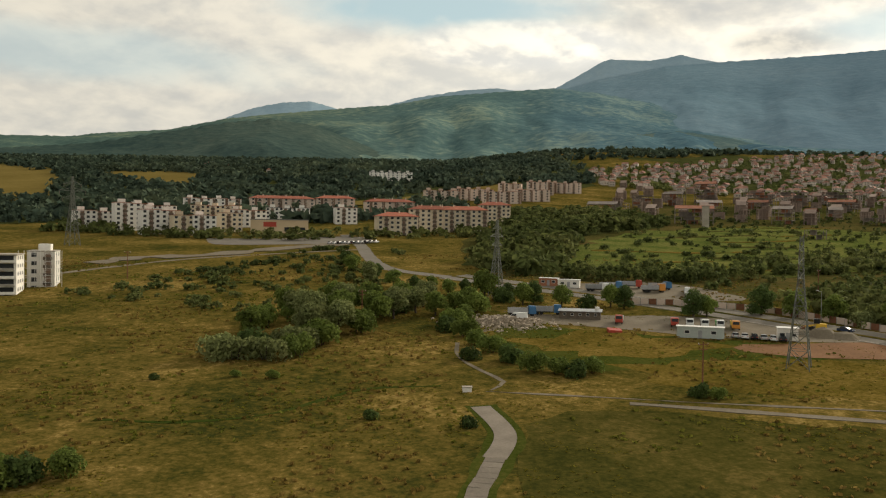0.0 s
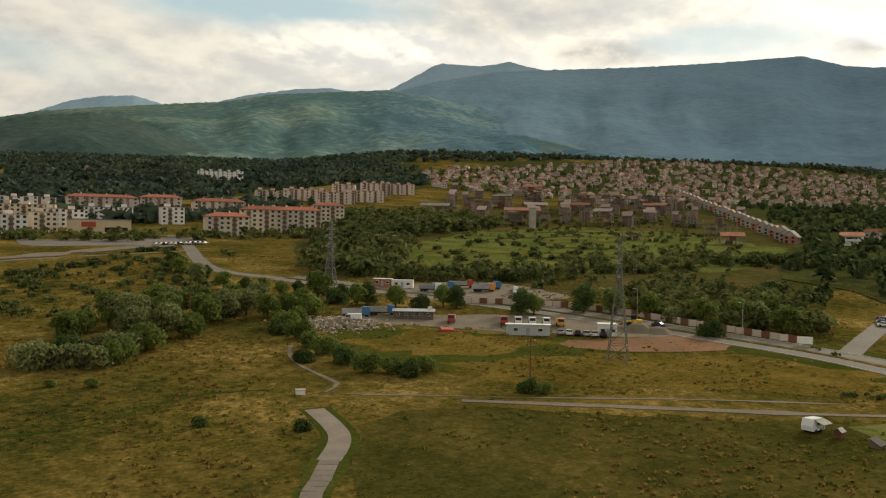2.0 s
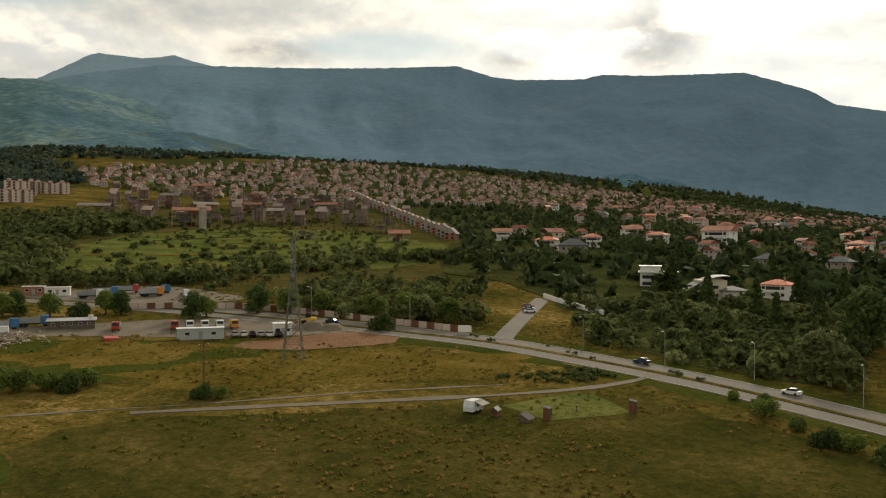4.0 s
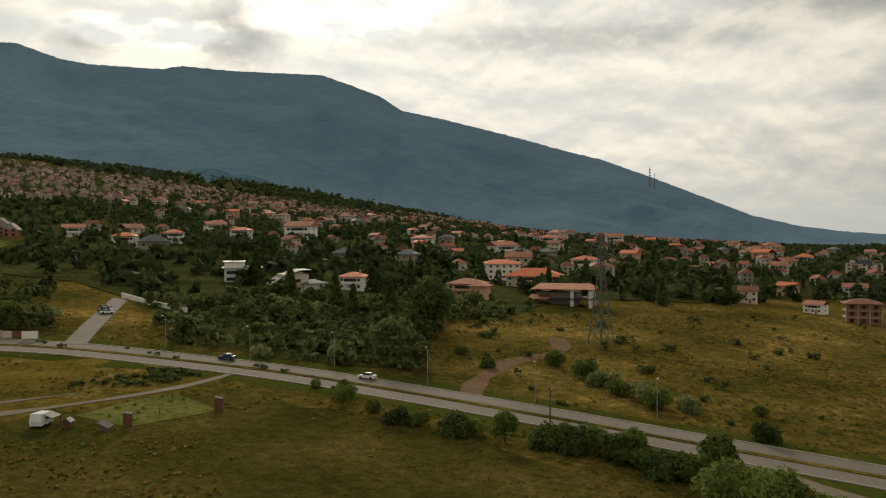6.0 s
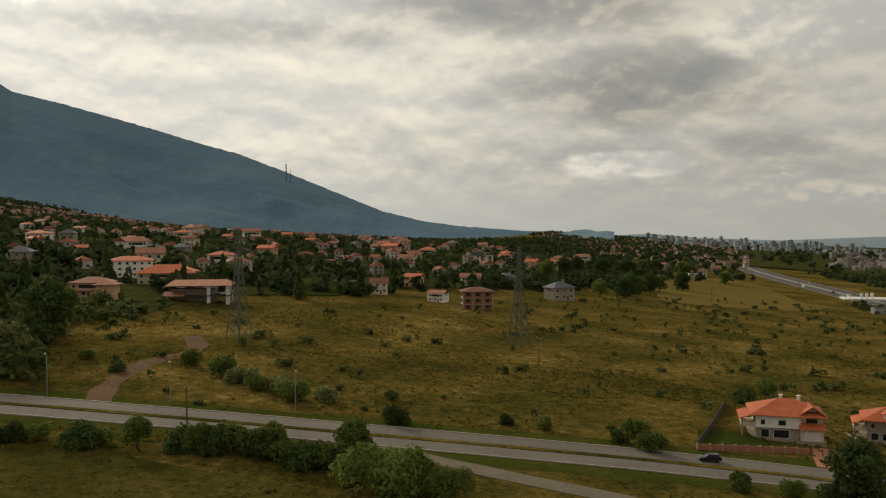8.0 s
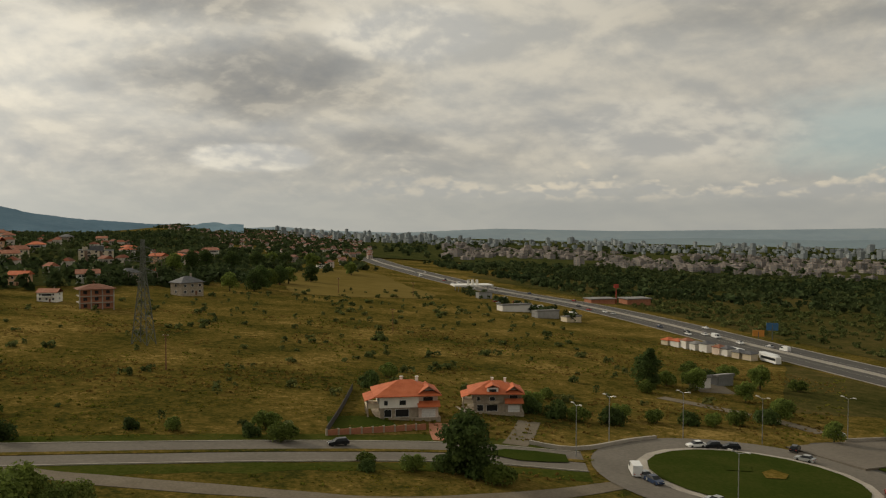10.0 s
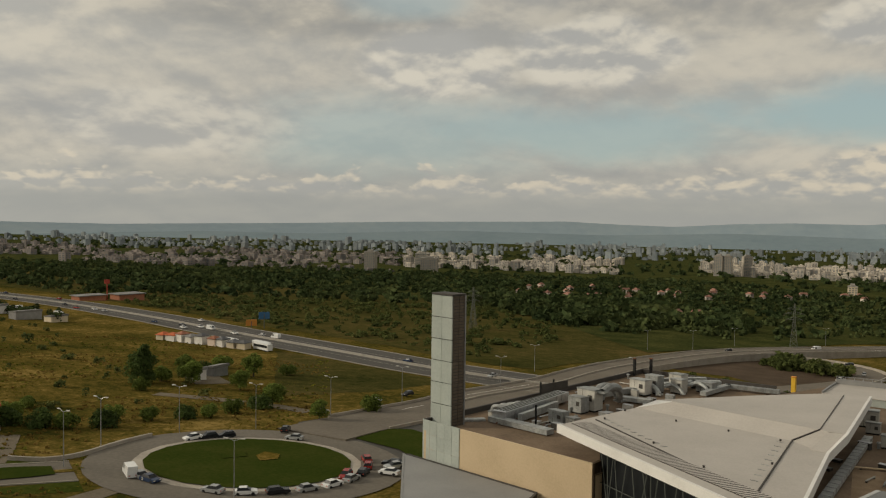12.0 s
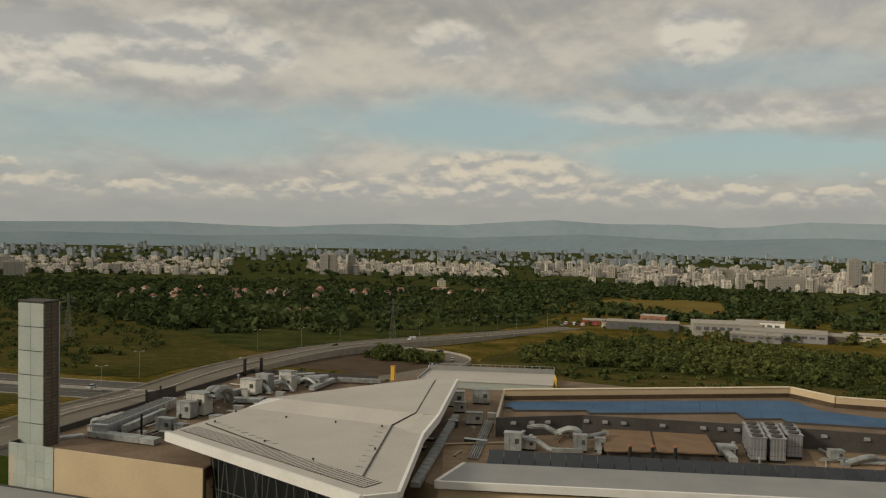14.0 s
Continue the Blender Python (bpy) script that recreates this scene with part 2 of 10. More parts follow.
M_GROUND = material("meadow", [(0.032, 0.036, 0.009), (0.064, 0.055, 0.012), (0.099, 0.075, 0.018), (0.144, 0.101, 0.027), (0.248, 0.171, 0.056)], 0.03, 11, bump=0.3, where="World", spread=(0.40, 0.61), gloss=0.0, grain=1.1)
M_SCRUB = material("scrub_floor", [(0.024, 0.031, 0.010), (0.044, 0.050, 0.016), (0.080, 0.076, 0.026)], 0.04, 9, bump=0.5, where="World", spread=(0.38, 0.62), gloss=0.0, grain=0.6)
M_STRAW = material("dry_straw", [(0.065, 0.052, 0.01), (0.114, 0.082, 0.017), (0.181, 0.124, 0.034)], 0.06, 12, bump=0.25, where="World", spread=(0.40, 0.60), gloss=0.0, grain=1.3)
M_FIELD = material("stubble_field", [(0.115, 0.086, 0.024), (0.175, 0.130, 0.042)], 0.01, 14, bump=0.1, where="World", gloss=0.0)
M_LAWN = material("mown_grass", [(0.019, 0.034, 0.006), (0.035, 0.048, 0.009), (0.061, 0.061, 0.016)], 0.09, 12, bump=0.08, where="World", gloss=0.0, grain=2.0)
M_DARKMEADOW = material("dark_green_meadow", [(0.031, 0.033, 0.008), (0.051, 0.048, 0.011), (0.076, 0.063, 0.016), (0.122, 0.09, 0.027)], 0.05, 9, bump=0.25, where="World", spread=(0.40, 0.62), gloss=0.0, grain=1.3)
M_GREENFIELD = material("green_pasture", [(0.050, 0.072, 0.016), (0.090, 0.104, 0.026), (0.150, 0.142, 0.044)], 0.05, 10, bump=0.2, where="World", spread=(0.40, 0.60), gloss=0.0, grain=1.0)
M_WALK = material("worn_walk_concrete", [(0.118, 0.098, 0.075), (0.160, 0.134, 0.104), (0.205, 0.172, 0.136)], 0.25, 9, rough=0.9, bump=0.01, where="World", vary=0.12)
M_VERGE = material("rank_green_grass", [(0.029, 0.041, 0.006), (0.051, 0.06, 0.012), (0.085, 0.075, 0.018)], 0.07, 12, bump=0.15, where="World", spread=(0.38, 0.62), gloss=0.0, grain=1.4)
M_HEATH = material("rough_olive_grass", [(0.027, 0.031, 0.009), (0.049, 0.048, 0.014), (0.076, 0.064, 0.021), (0.122, 0.084, 0.032)], 0.02, 11, bump=0.3, where="World", spread=(0.38, 0.62), gloss=0.0, grain=0.9)
M_REDEARTH = material("red_brown_earth", [(0.080, 0.046, 0.022), (0.125, 0.074, 0.038), (0.175, 0.11, 0.062)], 0.12, 9, bump=0.1, where="World", gloss=0.02, grain=1.5)
M_EARTH = material("bare_earth", [(0.109, 0.053, 0.023), (0.17, 0.086, 0.039), (0.236, 0.123, 0.061)], 0.12, 9, bump=0.15, where="World", gloss=0.05, grain=1.5)
M_GRAVEL = material("grey_gravel", [(0.105, 0.086, 0.060), (0.158, 0.132, 0.096), (0.220, 0.188, 0.142)], 0.15, 12, bump=0.05, where="World", gloss=0.05, grain=2.0)
M_ASPHALT = material("worn_asphalt", [(0.106, 0.094, 0.077), (0.150, 0.133, 0.109), (0.200, 0.177, 0.147)], 0.08, 14, rough=0.9, bump=0.01, where="World", gloss=0.1, grain=1.0)
M_DARKASPHALT = material("dark_asphalt", [(0.058, 0.055, 0.050), (0.084, 0.079, 0.071), (0.112, 0.104, 0.093)], 0.08, 14, rough=0.9, bump=0.01, where="World", gloss=0.1, grain=1.0)
M_RAMP = material("pale_brown_asphalt", [(0.108, 0.092, 0.074), (0.150, 0.130, 0.104), (0.195, 0.170, 0.137)], 0.08, 14, rough=0.9, where="World", gloss=0.1, grain=1.0)
M_BANK = material("brown_retaining_wall", [(0.049, 0.034, 0.022), (0.075, 0.053, 0.035), (0.105, 0.075, 0.051)], 0.1, 12, where="World", gloss=0.05, bump=0.1)
M_CONCRETE = material("concrete", [(0.22, 0.205, 0.18), (0.31, 0.29, 0.255), (0.38, 0.355, 0.31)], 0.4, 9, rough=0.88, bump=0.01)
M_PALECONCRETE = material("pale_concrete", [(0.25, 0.22, 0.18), (0.33, 0.295, 0.245), (0.40, 0.36, 0.305)], 0.25, 9, rough=0.88, bump=0.01, vary=0.1)
M_RAWCONCRETE = material("raw_concrete", [(0.15, 0.135, 0.12), (0.24, 0.20, 0.175), (0.32, 0.27, 0.235)], 0.3, 8, rough=0.92, vary=0.2)
M_WHITE = material("white_render", [(0.640, 0.610, 0.550), (0.740, 0.710, 0.650), (0.800, 0.770, 0.710)], 0.4, 9, vary=0.12)
M_CREAM = material("cream_render", [(0.48, 0.40, 0.28), (0.60, 0.51, 0.37), (0.66, 0.57, 0.43)], 0.4, 9, vary=0.14)
M_PEACH = material("peach_render", [(0.46, 0.27, 0.16), (0.56, 0.34, 0.21), (0.62, 0.40, 0.26)], 0.4, 9, vary=0.12)
M_PINK = material("pale_pink_render", [(0.46, 0.36, 0.29), (0.56, 0.45, 0.37), (0.62, 0.51, 0.43)], 0.4, 9, vary=0.18)
M_BRICK = material("red_hollow_brick", [(0.26, 0.10, 0.055), (0.36, 0.15, 0.085), (0.42, 0.20, 0.12)], 0.8, 10, bump=0.02)
M_STONE = material("stone_cladding", [(0.20, 0.165, 0.12), (0.32, 0.265, 0.20), (0.42, 0.36, 0.28)], 1.3, 6, bump=0.02)
M_TILE = material("orange_roof_tile", [(0.36, 0.085, 0.03), (0.50, 0.13, 0.05), (0.56, 0.17, 0.075)], 0.5, 12, rough=0.75, bump=0.03, vary=0.12)
M_REDROOF = material("dull_red_roof_tile", [(0.20, 0.062, 0.036), (0.29, 0.090, 0.052), (0.36, 0.125, 0.075)], 0.5, 10, rough=0.85, bump=0.03, vary=0.2)
M_OLDTILE = material("old_roof_tile", [(0.18, 0.075, 0.045), (0.30, 0.125, 0.075), (0.38, 0.19, 0.12)], 0.5, 10, rough=0.85, bump=0.03, vary=0.35)
M_SLATE = material("grey_roofing", [(0.07, 0.072, 0.075), (0.11, 0.11, 0.112), (0.15, 0.148, 0.145)], 0.5, 9, rough=0.7, vary=0.2)
M_METALROOF = material("pale_membrane_roof", [(0.37, 0.340, 0.305), (0.425, 0.392, 0.352), (0.47, 0.435, 0.39)], 0.12, 22, rough=0.6, bump=0.004)
M_WHITEMETAL = material("white_metal", [(0.60, 0.585, 0.55), (0.68, 0.665, 0.63), (0.73, 0.715, 0.68)], 0.3, 12, rough=0.6)
M_GREYMETAL = material("grey_sheet_metal", [(0.26, 0.265, 0.27), (0.34, 0.345, 0.35), (0.42, 0.425, 0.43)], 0.5, 9, rough=0.42, metal=0.55, vary=0.15)
M_GALV = material("galvanised_duct", [(0.36, 0.37, 0.38), (0.50, 0.51, 0.52), (0.62, 0.63, 0.63)], 0.9, 7, rough=0.38, metal=0.7)
M_STEEL = material("painted_lattice_steel", [(0.085, 0.092, 0.076), (0.130, 0.136, 0.114), (0.175, 0.178, 0.150)], 0.5, 9, rough=0.7)
M_TAN = material("tan_wall_panel", [(0.46, 0.355, 0.225), (0.53, 0.41, 0.265), (0.57, 0.445, 0.29)], 0.15, 20, rough=0.7)
M_ROOFTAN = material("brown_gravel_roof", [(0.100, 0.070, 0.045), (0.160, 0.112, 0.073), (0.225, 0.163, 0.108)], 0.18, 14, bump=0.03, where="World")
M_GREYROOF = material("grey_roof_membrane", [(0.15, 0.145, 0.14), (0.20, 0.195, 0.185), (0.25, 0.24, 0.225)], 0.1, 18, rough=0.75, where="World")
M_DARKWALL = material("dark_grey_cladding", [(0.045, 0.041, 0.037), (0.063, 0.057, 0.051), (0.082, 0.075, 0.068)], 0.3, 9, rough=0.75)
M_BLUEROOF = material("blue_roof_sheet", [(0.022, 0.062, 0.125), (0.035, 0.090, 0.175), (0.055, 0.125, 0.220)], 0.12, 9, rough=0.6)
M_GLASSPANEL = material("pale_green_glass_panel", [(0.327, 0.361, 0.335), (0.387, 0.421, 0.387), (0.43, 0.464, 0.421)], 0.25, 8, rough=0.35, vary=0.06)
M_BROWNPANEL = material("brown_louvre_panel", [(0.075, 0.06, 0.045), (0.12, 0.095, 0.07), (0.17, 0.135, 0.10)], 0.7, 8, rough=0.5, vary=0.15)
M_DARKGLASS = material("dark_window_glass", [(0.012, 0.014, 0.016), (0.022, 0.025, 0.027)], 0.5, 5, rough=0.3, vary=0.3)
M_SOLAR = material("solar_glass", [(0.014, 0.017, 0.022), (0.026, 0.030, 0.036)], 0.4, 6, rough=0.4, vary=0.2)
M_FRAME = material("window_frame_white", [(0.55, 0.53, 0.50), (0.66, 0.64, 0.60)], 1.0, 6, rough=0.5)
M_BLACK = material("black_rubber", [(0.012, 0.012, 0.012), (0.03, 0.03, 0.028)], 2.0, 5, rough=0.9)
M_BARK = material("bark", [(0.045, 0.034, 0.024), (0.085, 0.066, 0.048)], 2.0, 6, bump=0.03)
M_LEAF = material("green_leaves", [(0.08, 0.113, 0.026), (0.142, 0.181, 0.04), (0.218, 0.242, 0.063)], 0.25, 8, rough=0.8, vary=0.25, island=0.35, gloss=0.06, through_light=0.4)
M_LEAFDARK = material("dark_leaves", [(0.041, 0.065, 0.02), (0.074, 0.106, 0.03), (0.115, 0.142, 0.041)], 0.25, 8, rough=0.8, vary=0.25, island=0.35, gloss=0.06, through_light=0.4)
M_LEAFSILVER = material("silvery_willow_leaves", [(0.12, 0.144, 0.051), (0.184, 0.202, 0.077), (0.246, 0.26, 0.111)], 0.25, 8, rough=0.8, vary=0.2, island=0.35, gloss=0.06, through_light=0.35)
M_WOODS = material("far_wood_leaves", [(0.028, 0.044, 0.018), (0.052, 0.072, 0.027), (0.092, 0.108, 0.040)], 0.012, 20, rough=0.85, where="World", island=0.35, gloss=0.04, through_light=0.25, spread=(0.36, 0.64))
# lighter copy of the wood leaves; sunlight is put into its colour
M_SLOPEWOODS = material("sunlit_wood_leaves", [(0.053, 0.069, 0.023), (0.094, 0.113, 0.036), (0.155, 0.161, 0.055)], 0.012, 20, rough=0.85, where="World", island=0.4, gloss=0.04, through_light=0.4, spread=(0.36, 0.64))
# copy of the far wood leaves with bluish haze in the colour
M_HILLWOODS = material("hazy_far_wood_leaves", [(0.036, 0.056, 0.042), (0.062, 0.086, 0.058), (0.100, 0.122, 0.072)], 0.012, 20, rough=0.85, where="World", island=0.35, gloss=0.04, through_light=0.25, spread=(0.36, 0.64))
M_WEED = material("weeds", [(0.083, 0.082, 0.009), (0.132, 0.112, 0.014), (0.196, 0.153, 0.028)], 0.03, 14, where="World", island=0.4, gloss=0.02, through_light=0.4)
M_STRAWBLADE = material("straw_blades", [(0.115, 0.083, 0.02), (0.175, 0.12, 0.032), (0.26, 0.178, 0.06)], 0.03, 14, where="World", island=0.3, gloss=0.02, through_light=0.4)
M_TUSSOCK = material("dark_weed_blades", [(0.077, 0.086, 0.016), (0.131, 0.131, 0.023), (0.209, 0.187, 0.035)], 0.03, 14, where="World", island=0.35, gloss=0.02, through_light=0.3)
M_REDPAINT = material("red_paint", [(0.34, 0.05, 0.03), (0.42, 0.07, 0.045)], 1.0, 6, rough=0.45)
M_ORANGEPAINT = material("orange_paint", [(0.55, 0.22, 0.04), (0.62, 0.27, 0.06)], 1.0, 6, rough=0.45)
M_BLUEPAINT = material("blue_paint", [(0.04, 0.12, 0.24), (0.06, 0.17, 0.32)], 1.0, 6, rough=0.45)
M_GREENPAINT = material("green_paint", [(0.10, 0.32, 0.08), (0.14, 0.40, 0.11)], 1.0, 6, rough=0.45)
M_YELLOWPAINT = material("yellow_paint", [(0.60, 0.36, 0.03), (0.68, 0.44, 0.06)], 1.0, 6, rough=0.5)
M_CARWHITE = material("white_car_paint", [(0.66, 0.66, 0.64), (0.74, 0.74, 0.72)], 1.0, 5, rough=0.25)
M_CARSILVER = material("silver_car_paint", [(0.36, 0.37, 0.37), (0.44, 0.45, 0.45)], 1.0, 5, rough=0.28, metal=0.4)
M_CARBLACK = material("black_car_paint", [(0.010, 0.011, 0.013), (0.020, 0.021, 0.024)], 1.0, 5, rough=0.2)
M_CARRED = material("red_car_paint", [(0.22, 0.02, 0.018), (0.30, 0.03, 0.025)], 1.0, 5, rough=0.25)
M_CARBLUE = material("dark_blue_car_paint", [(0.02, 0.035, 0.07), (0.03, 0.05, 0.10)], 1.0, 5, rough=0.25)
M_LAMPGLASS = material("lamp_lens", [(0.55, 0.53, 0.48), (0.66, 0.64, 0.58)], 1.0, 5, rough=0.2)
M_RUST = material("rusty_iron", [(0.10, 0.045, 0.025), (0.17, 0.075, 0.04), (0.22, 0.11, 0.06)], 1.0, 6)
# mountain colours: the blue haze of distance is mixed into them
M_HILLGREEN = material("hazy_forested_slope", [(0.050, 0.084, 0.074), (0.072, 0.112, 0.092), (0.145, 0.178, 0.118)], 0.0024, 18, where="World", bump=2.5, spread=(0.42, 0.60), gloss=0.0, grain=0.03)
M_HILLBLUE = material("hazy_forested_mountain", [(0.078, 0.136, 0.181), (0.106, 0.168, 0.216), (0.141, 0.204, 0.249)], 0.0016, 16, where="World", bump=4.0, gloss=0.0, spread=(0.32, 0.70), grain=0.05)
# forest of the spurs, its colour darkened for a cloud's shadow
M_SPUR = material("cloud_shadowed_forest", [(0.032, 0.056, 0.052), (0.048, 0.076, 0.066), (0.074, 0.100, 0.080)], 0.003, 18, where="World", bump=2.5, spread=(0.40, 0.62), gloss=0.0, grain=0.04)
# far summits: pale blue haze painted in as their colour
M_PEAK = material("hazy_far_peak", [(0.215, 0.315, 0.385), (0.250, 0.350, 0.415), (0.290, 0.385, 0.440)], 0.003, 9, where="World", bump=3.0, gloss=0.0)
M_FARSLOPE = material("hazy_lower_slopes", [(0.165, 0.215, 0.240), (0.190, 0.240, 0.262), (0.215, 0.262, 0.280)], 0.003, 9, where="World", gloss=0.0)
M_FARPLAIN = material("hazy_hills", [(0.21, 0.265, 0.30), (0.24, 0.295, 0.325), (0.27, 0.32, 0.34)], 0.002, 9, where="World", gloss=0.0)



def haze_along_range(mat, tones):
    """Haze painted into the forest's colour along the range, by the bearing of each place: ratio of x to y, and a
    factor of up to 2.
    """
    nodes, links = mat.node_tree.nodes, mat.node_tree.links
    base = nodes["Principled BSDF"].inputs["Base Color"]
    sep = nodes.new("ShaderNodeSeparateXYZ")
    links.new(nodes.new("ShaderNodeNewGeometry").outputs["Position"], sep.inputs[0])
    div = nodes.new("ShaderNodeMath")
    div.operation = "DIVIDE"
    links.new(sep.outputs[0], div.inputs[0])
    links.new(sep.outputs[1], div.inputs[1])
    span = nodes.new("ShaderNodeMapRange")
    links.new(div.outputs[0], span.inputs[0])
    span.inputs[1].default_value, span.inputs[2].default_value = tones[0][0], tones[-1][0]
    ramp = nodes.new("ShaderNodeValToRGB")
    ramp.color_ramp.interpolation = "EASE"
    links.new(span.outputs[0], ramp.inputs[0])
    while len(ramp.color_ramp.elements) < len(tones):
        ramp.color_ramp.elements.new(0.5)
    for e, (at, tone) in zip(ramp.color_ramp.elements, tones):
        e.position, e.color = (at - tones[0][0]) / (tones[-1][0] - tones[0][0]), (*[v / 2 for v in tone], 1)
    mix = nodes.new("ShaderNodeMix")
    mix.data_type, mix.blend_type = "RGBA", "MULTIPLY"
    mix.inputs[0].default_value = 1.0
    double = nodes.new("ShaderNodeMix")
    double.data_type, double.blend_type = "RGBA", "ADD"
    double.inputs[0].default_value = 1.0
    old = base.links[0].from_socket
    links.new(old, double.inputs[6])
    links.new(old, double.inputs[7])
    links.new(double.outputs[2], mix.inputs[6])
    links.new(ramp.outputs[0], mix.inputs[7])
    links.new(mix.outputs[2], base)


# the colour turns lighter and bluer where haze lies on the slopes
haze_along_range(M_HILLGREEN, [(-0.5, (0.95, 0.98, 1.0)), (-0.2, (1.15, 1.15, 1.2)), (0.04, (1.35, 1.42, 1.65)), (0.18, (1.2, 1.35, 1.9)), (0.4, (0.95, 1.15, 1.8))])
haze_along_range(M_SPUR, [(-0.5, (0.9, 0.9, 0.9)), (-0.1, (1.2, 1.15, 1.15)), (0.15, (1.7, 1.6, 1.7)), (0.4, (1.6, 1.6, 1.9))])
haze_along_range(M_HILLBLUE, [(0.0, (1.55, 1.45, 1.35)), (0.25, (1.45, 1.38, 1.3)), (0.5, (1.18, 1.16, 1.14)), (1.0, (1.05, 1.04, 1.04)), (2.5, (1.0, 1.0, 1.0))])

# ---- mesh helpers ----


class Shape:
    """Gathers vertices and faces for one mesh."""

    def __init__(self):
        self.v, self.f = [], []

    def poly(self, points):
        n = len(self.v)
        self.v.extend(tuple(p) for p in points)
        self.f.append(tuple(range(n, n + len(points))))
        return self

    def box(self, x0, x1, y0, y1, z0, z1):
        n = len(self.v)
        self.v.extend(((x0, y0, z0), (x1, y0, z0), (x1, y1, z0), (x0, y1, z0), (x0, y0, z1), (x1, y0, z1), (x1, y1, z1), (x0, y1, z1)))
        self.f.extend(tuple(n + i for i in q) for q in ((3, 2, 1, 0), (4, 5, 6, 7), (0, 1, 5, 4), (1, 2, 6, 5), (2, 3, 7, 6), (3, 0, 4, 7)))
        return self

    def slab(self, outline, z0, z1):
        """An upright prism over a counter-clockwise outline; z0, z1: numbers, or one for each corner."""
        k, n = len(outline), len(self.v)
        lo = z0 if isinstance(z0, (list, tuple)) else [z0] * k
        hi = z1 if isinstance(z1, (list, tuple)) else [z1] * k
        self.v.extend((p[0], p[1], z) for p, z in zip(outline, lo))
        self.v.extend((p[0], p[1], z) for p, z in zip(outline, hi))
        self.f.append(tuple(n + i for i in range(k - 1, -1, -1)))
        self.f.append(tuple(n + k + i for i in range(k)))
        self.f.extend((n + i, n + (i + 1) % k, n + k + (i + 1) % k, n + k + i) for i in range(k))
        return self

    def bar(self, a, b, w, w2=None):
        """A square bar from a to b."""
        a, b = Vector(a), Vector(b)
        d = (b - a).normalized()
        side = d.cross(Vector((0, 0, 1)) if abs(d.z) < 0.9 else Vector((1, 0, 0))).normalized()
        top = side.cross(d)
        n, w2 = len(self.v), w if w2 is None else w2
        for p, h in ((a, w / 2), (b, w2 / 2)):
            self.v.extend(tuple(p + side * i * h + top * j * h) for i, j in ((-1, -1), (1, -1), (1, 1), (-1, 1)))
        self.f.extend(tuple(n + i for i in q) for q in ((3, 2, 1, 0), (4, 5, 6, 7), (0, 1, 5, 4), (1, 2, 6, 5), (2, 3, 7, 6), (3, 0, 4, 7)))
        return self

    def tube(self, a, b, r, r2=None, sides=8):
        a, b = Vector(a), Vector(b)
        d = (b - a).normalized()
        side = d.cross(Vector((0, 0, 1)) if abs(d.z) < 0.9 else Vector((1, 0, 0))).normalized()
        top = side.cross(d)
        n, r2 = len(self.v), r if r2 is None else r2
        for p, h in ((a, r), (b, r2)):
            self.v.extend(tuple(p + (side * math.cos(q) + top * math.sin(q)) * h) for q in (2 * math.pi * i / sides for i in range(sides)))
        self.f.append(tuple(n + i for i in range(sides - 1, -1, -1)))
        self.f.append(tuple(n + sides + i for i in range(sides)))
        self.f.extend((n + i, n + (i + 1) % sides, n + sides + (i + 1) % sides, n + sides + i) for i in range(sides))
        return self

    def mesh(self, name, mat):
        me = bpy.data.meshes.new(name)
        me.from_pydata(self.v, [], self.f)
        me.materials.append(mat)
        return me


def quads_mesh(name, verts, faces, mat):
    """A mesh from arrays of vertices and of four-cornered faces."""
    me = bpy.data.meshes.new(name)
    me.vertices.add(len(verts))
    me.vertices.foreach_set("co", np.asarray(verts, np.float32).ravel())
    me.loops.add(faces.size)
    me.loops.foreach_set("vertex_index", np.asarray(faces, np.int32).ravel())
    me.polygons.add(len(faces))
    me.polygons.foreach_set("loop_start", np.arange(0, faces.size, 4, dtype=np.int32))
    me.update(calc_edges=True)
    me.materials.append(mat)
    return me


def part(name, shape, mat, parent, label=""):
    ob = new(name, shape.mesh(name, mat) if isinstance(shape, Shape) else shape)
    ob.parent = parent
    return tagged(ob, label)


def thing(name, label, category, m=None, group="", kind=""):
    ob = new(name)
    if m is not None:
        ob.matrix_basis = m
    return tagged(ob, label, category, group, kind)


def ground(x, y):
    """The height of the land: a foothill that rises towards +y and flattens towards the plain."""
    s = y + 0.02 * x
    fall = 2.4e-5 * max(0.0, min(x, 2600.0) - 700) ** 2 * min(1.0, max(0.0, y) / 600)
    if s < 0:
        return 5 + 112 * (math.exp(0.075 * s / 112) - 1)
    dip = 1.4e-4 * max(0.0, min(s, 1650.0) - 1200) ** 2 * min(1.0, max(0.0, (260 - x) / 260))
    return 5 + 0.075 * s + 6.5e-5 * max(0.0, min(s, 1650.0) - 600) ** 2 - fall - dip


def ground_np(x, y):
    s = y + 0.02 * x
    fall = 2.4e-5 * np.clip(np.minimum(x, 2600.0) - 700, 0, None) ** 2 * np.clip(y / 600, 0, 1)
    dip = 1.4e-4 * np.clip(np.minimum(s, 1650.0) - 1200, 0, None) ** 2 * np.clip((260 - x) / 260, 0, 1)
    return -np.where(s < 0, 0, fall + dip) + 5 + np.where(s < 0, 112 * (np.exp(0.075 * np.minimum(s, 0) / 112) - 1), 0.075 * np.maximum(s, 0) + 6.5e-5 * np.clip(np.minimum(s, 1650.0) - 600, 0, None) ** 2)


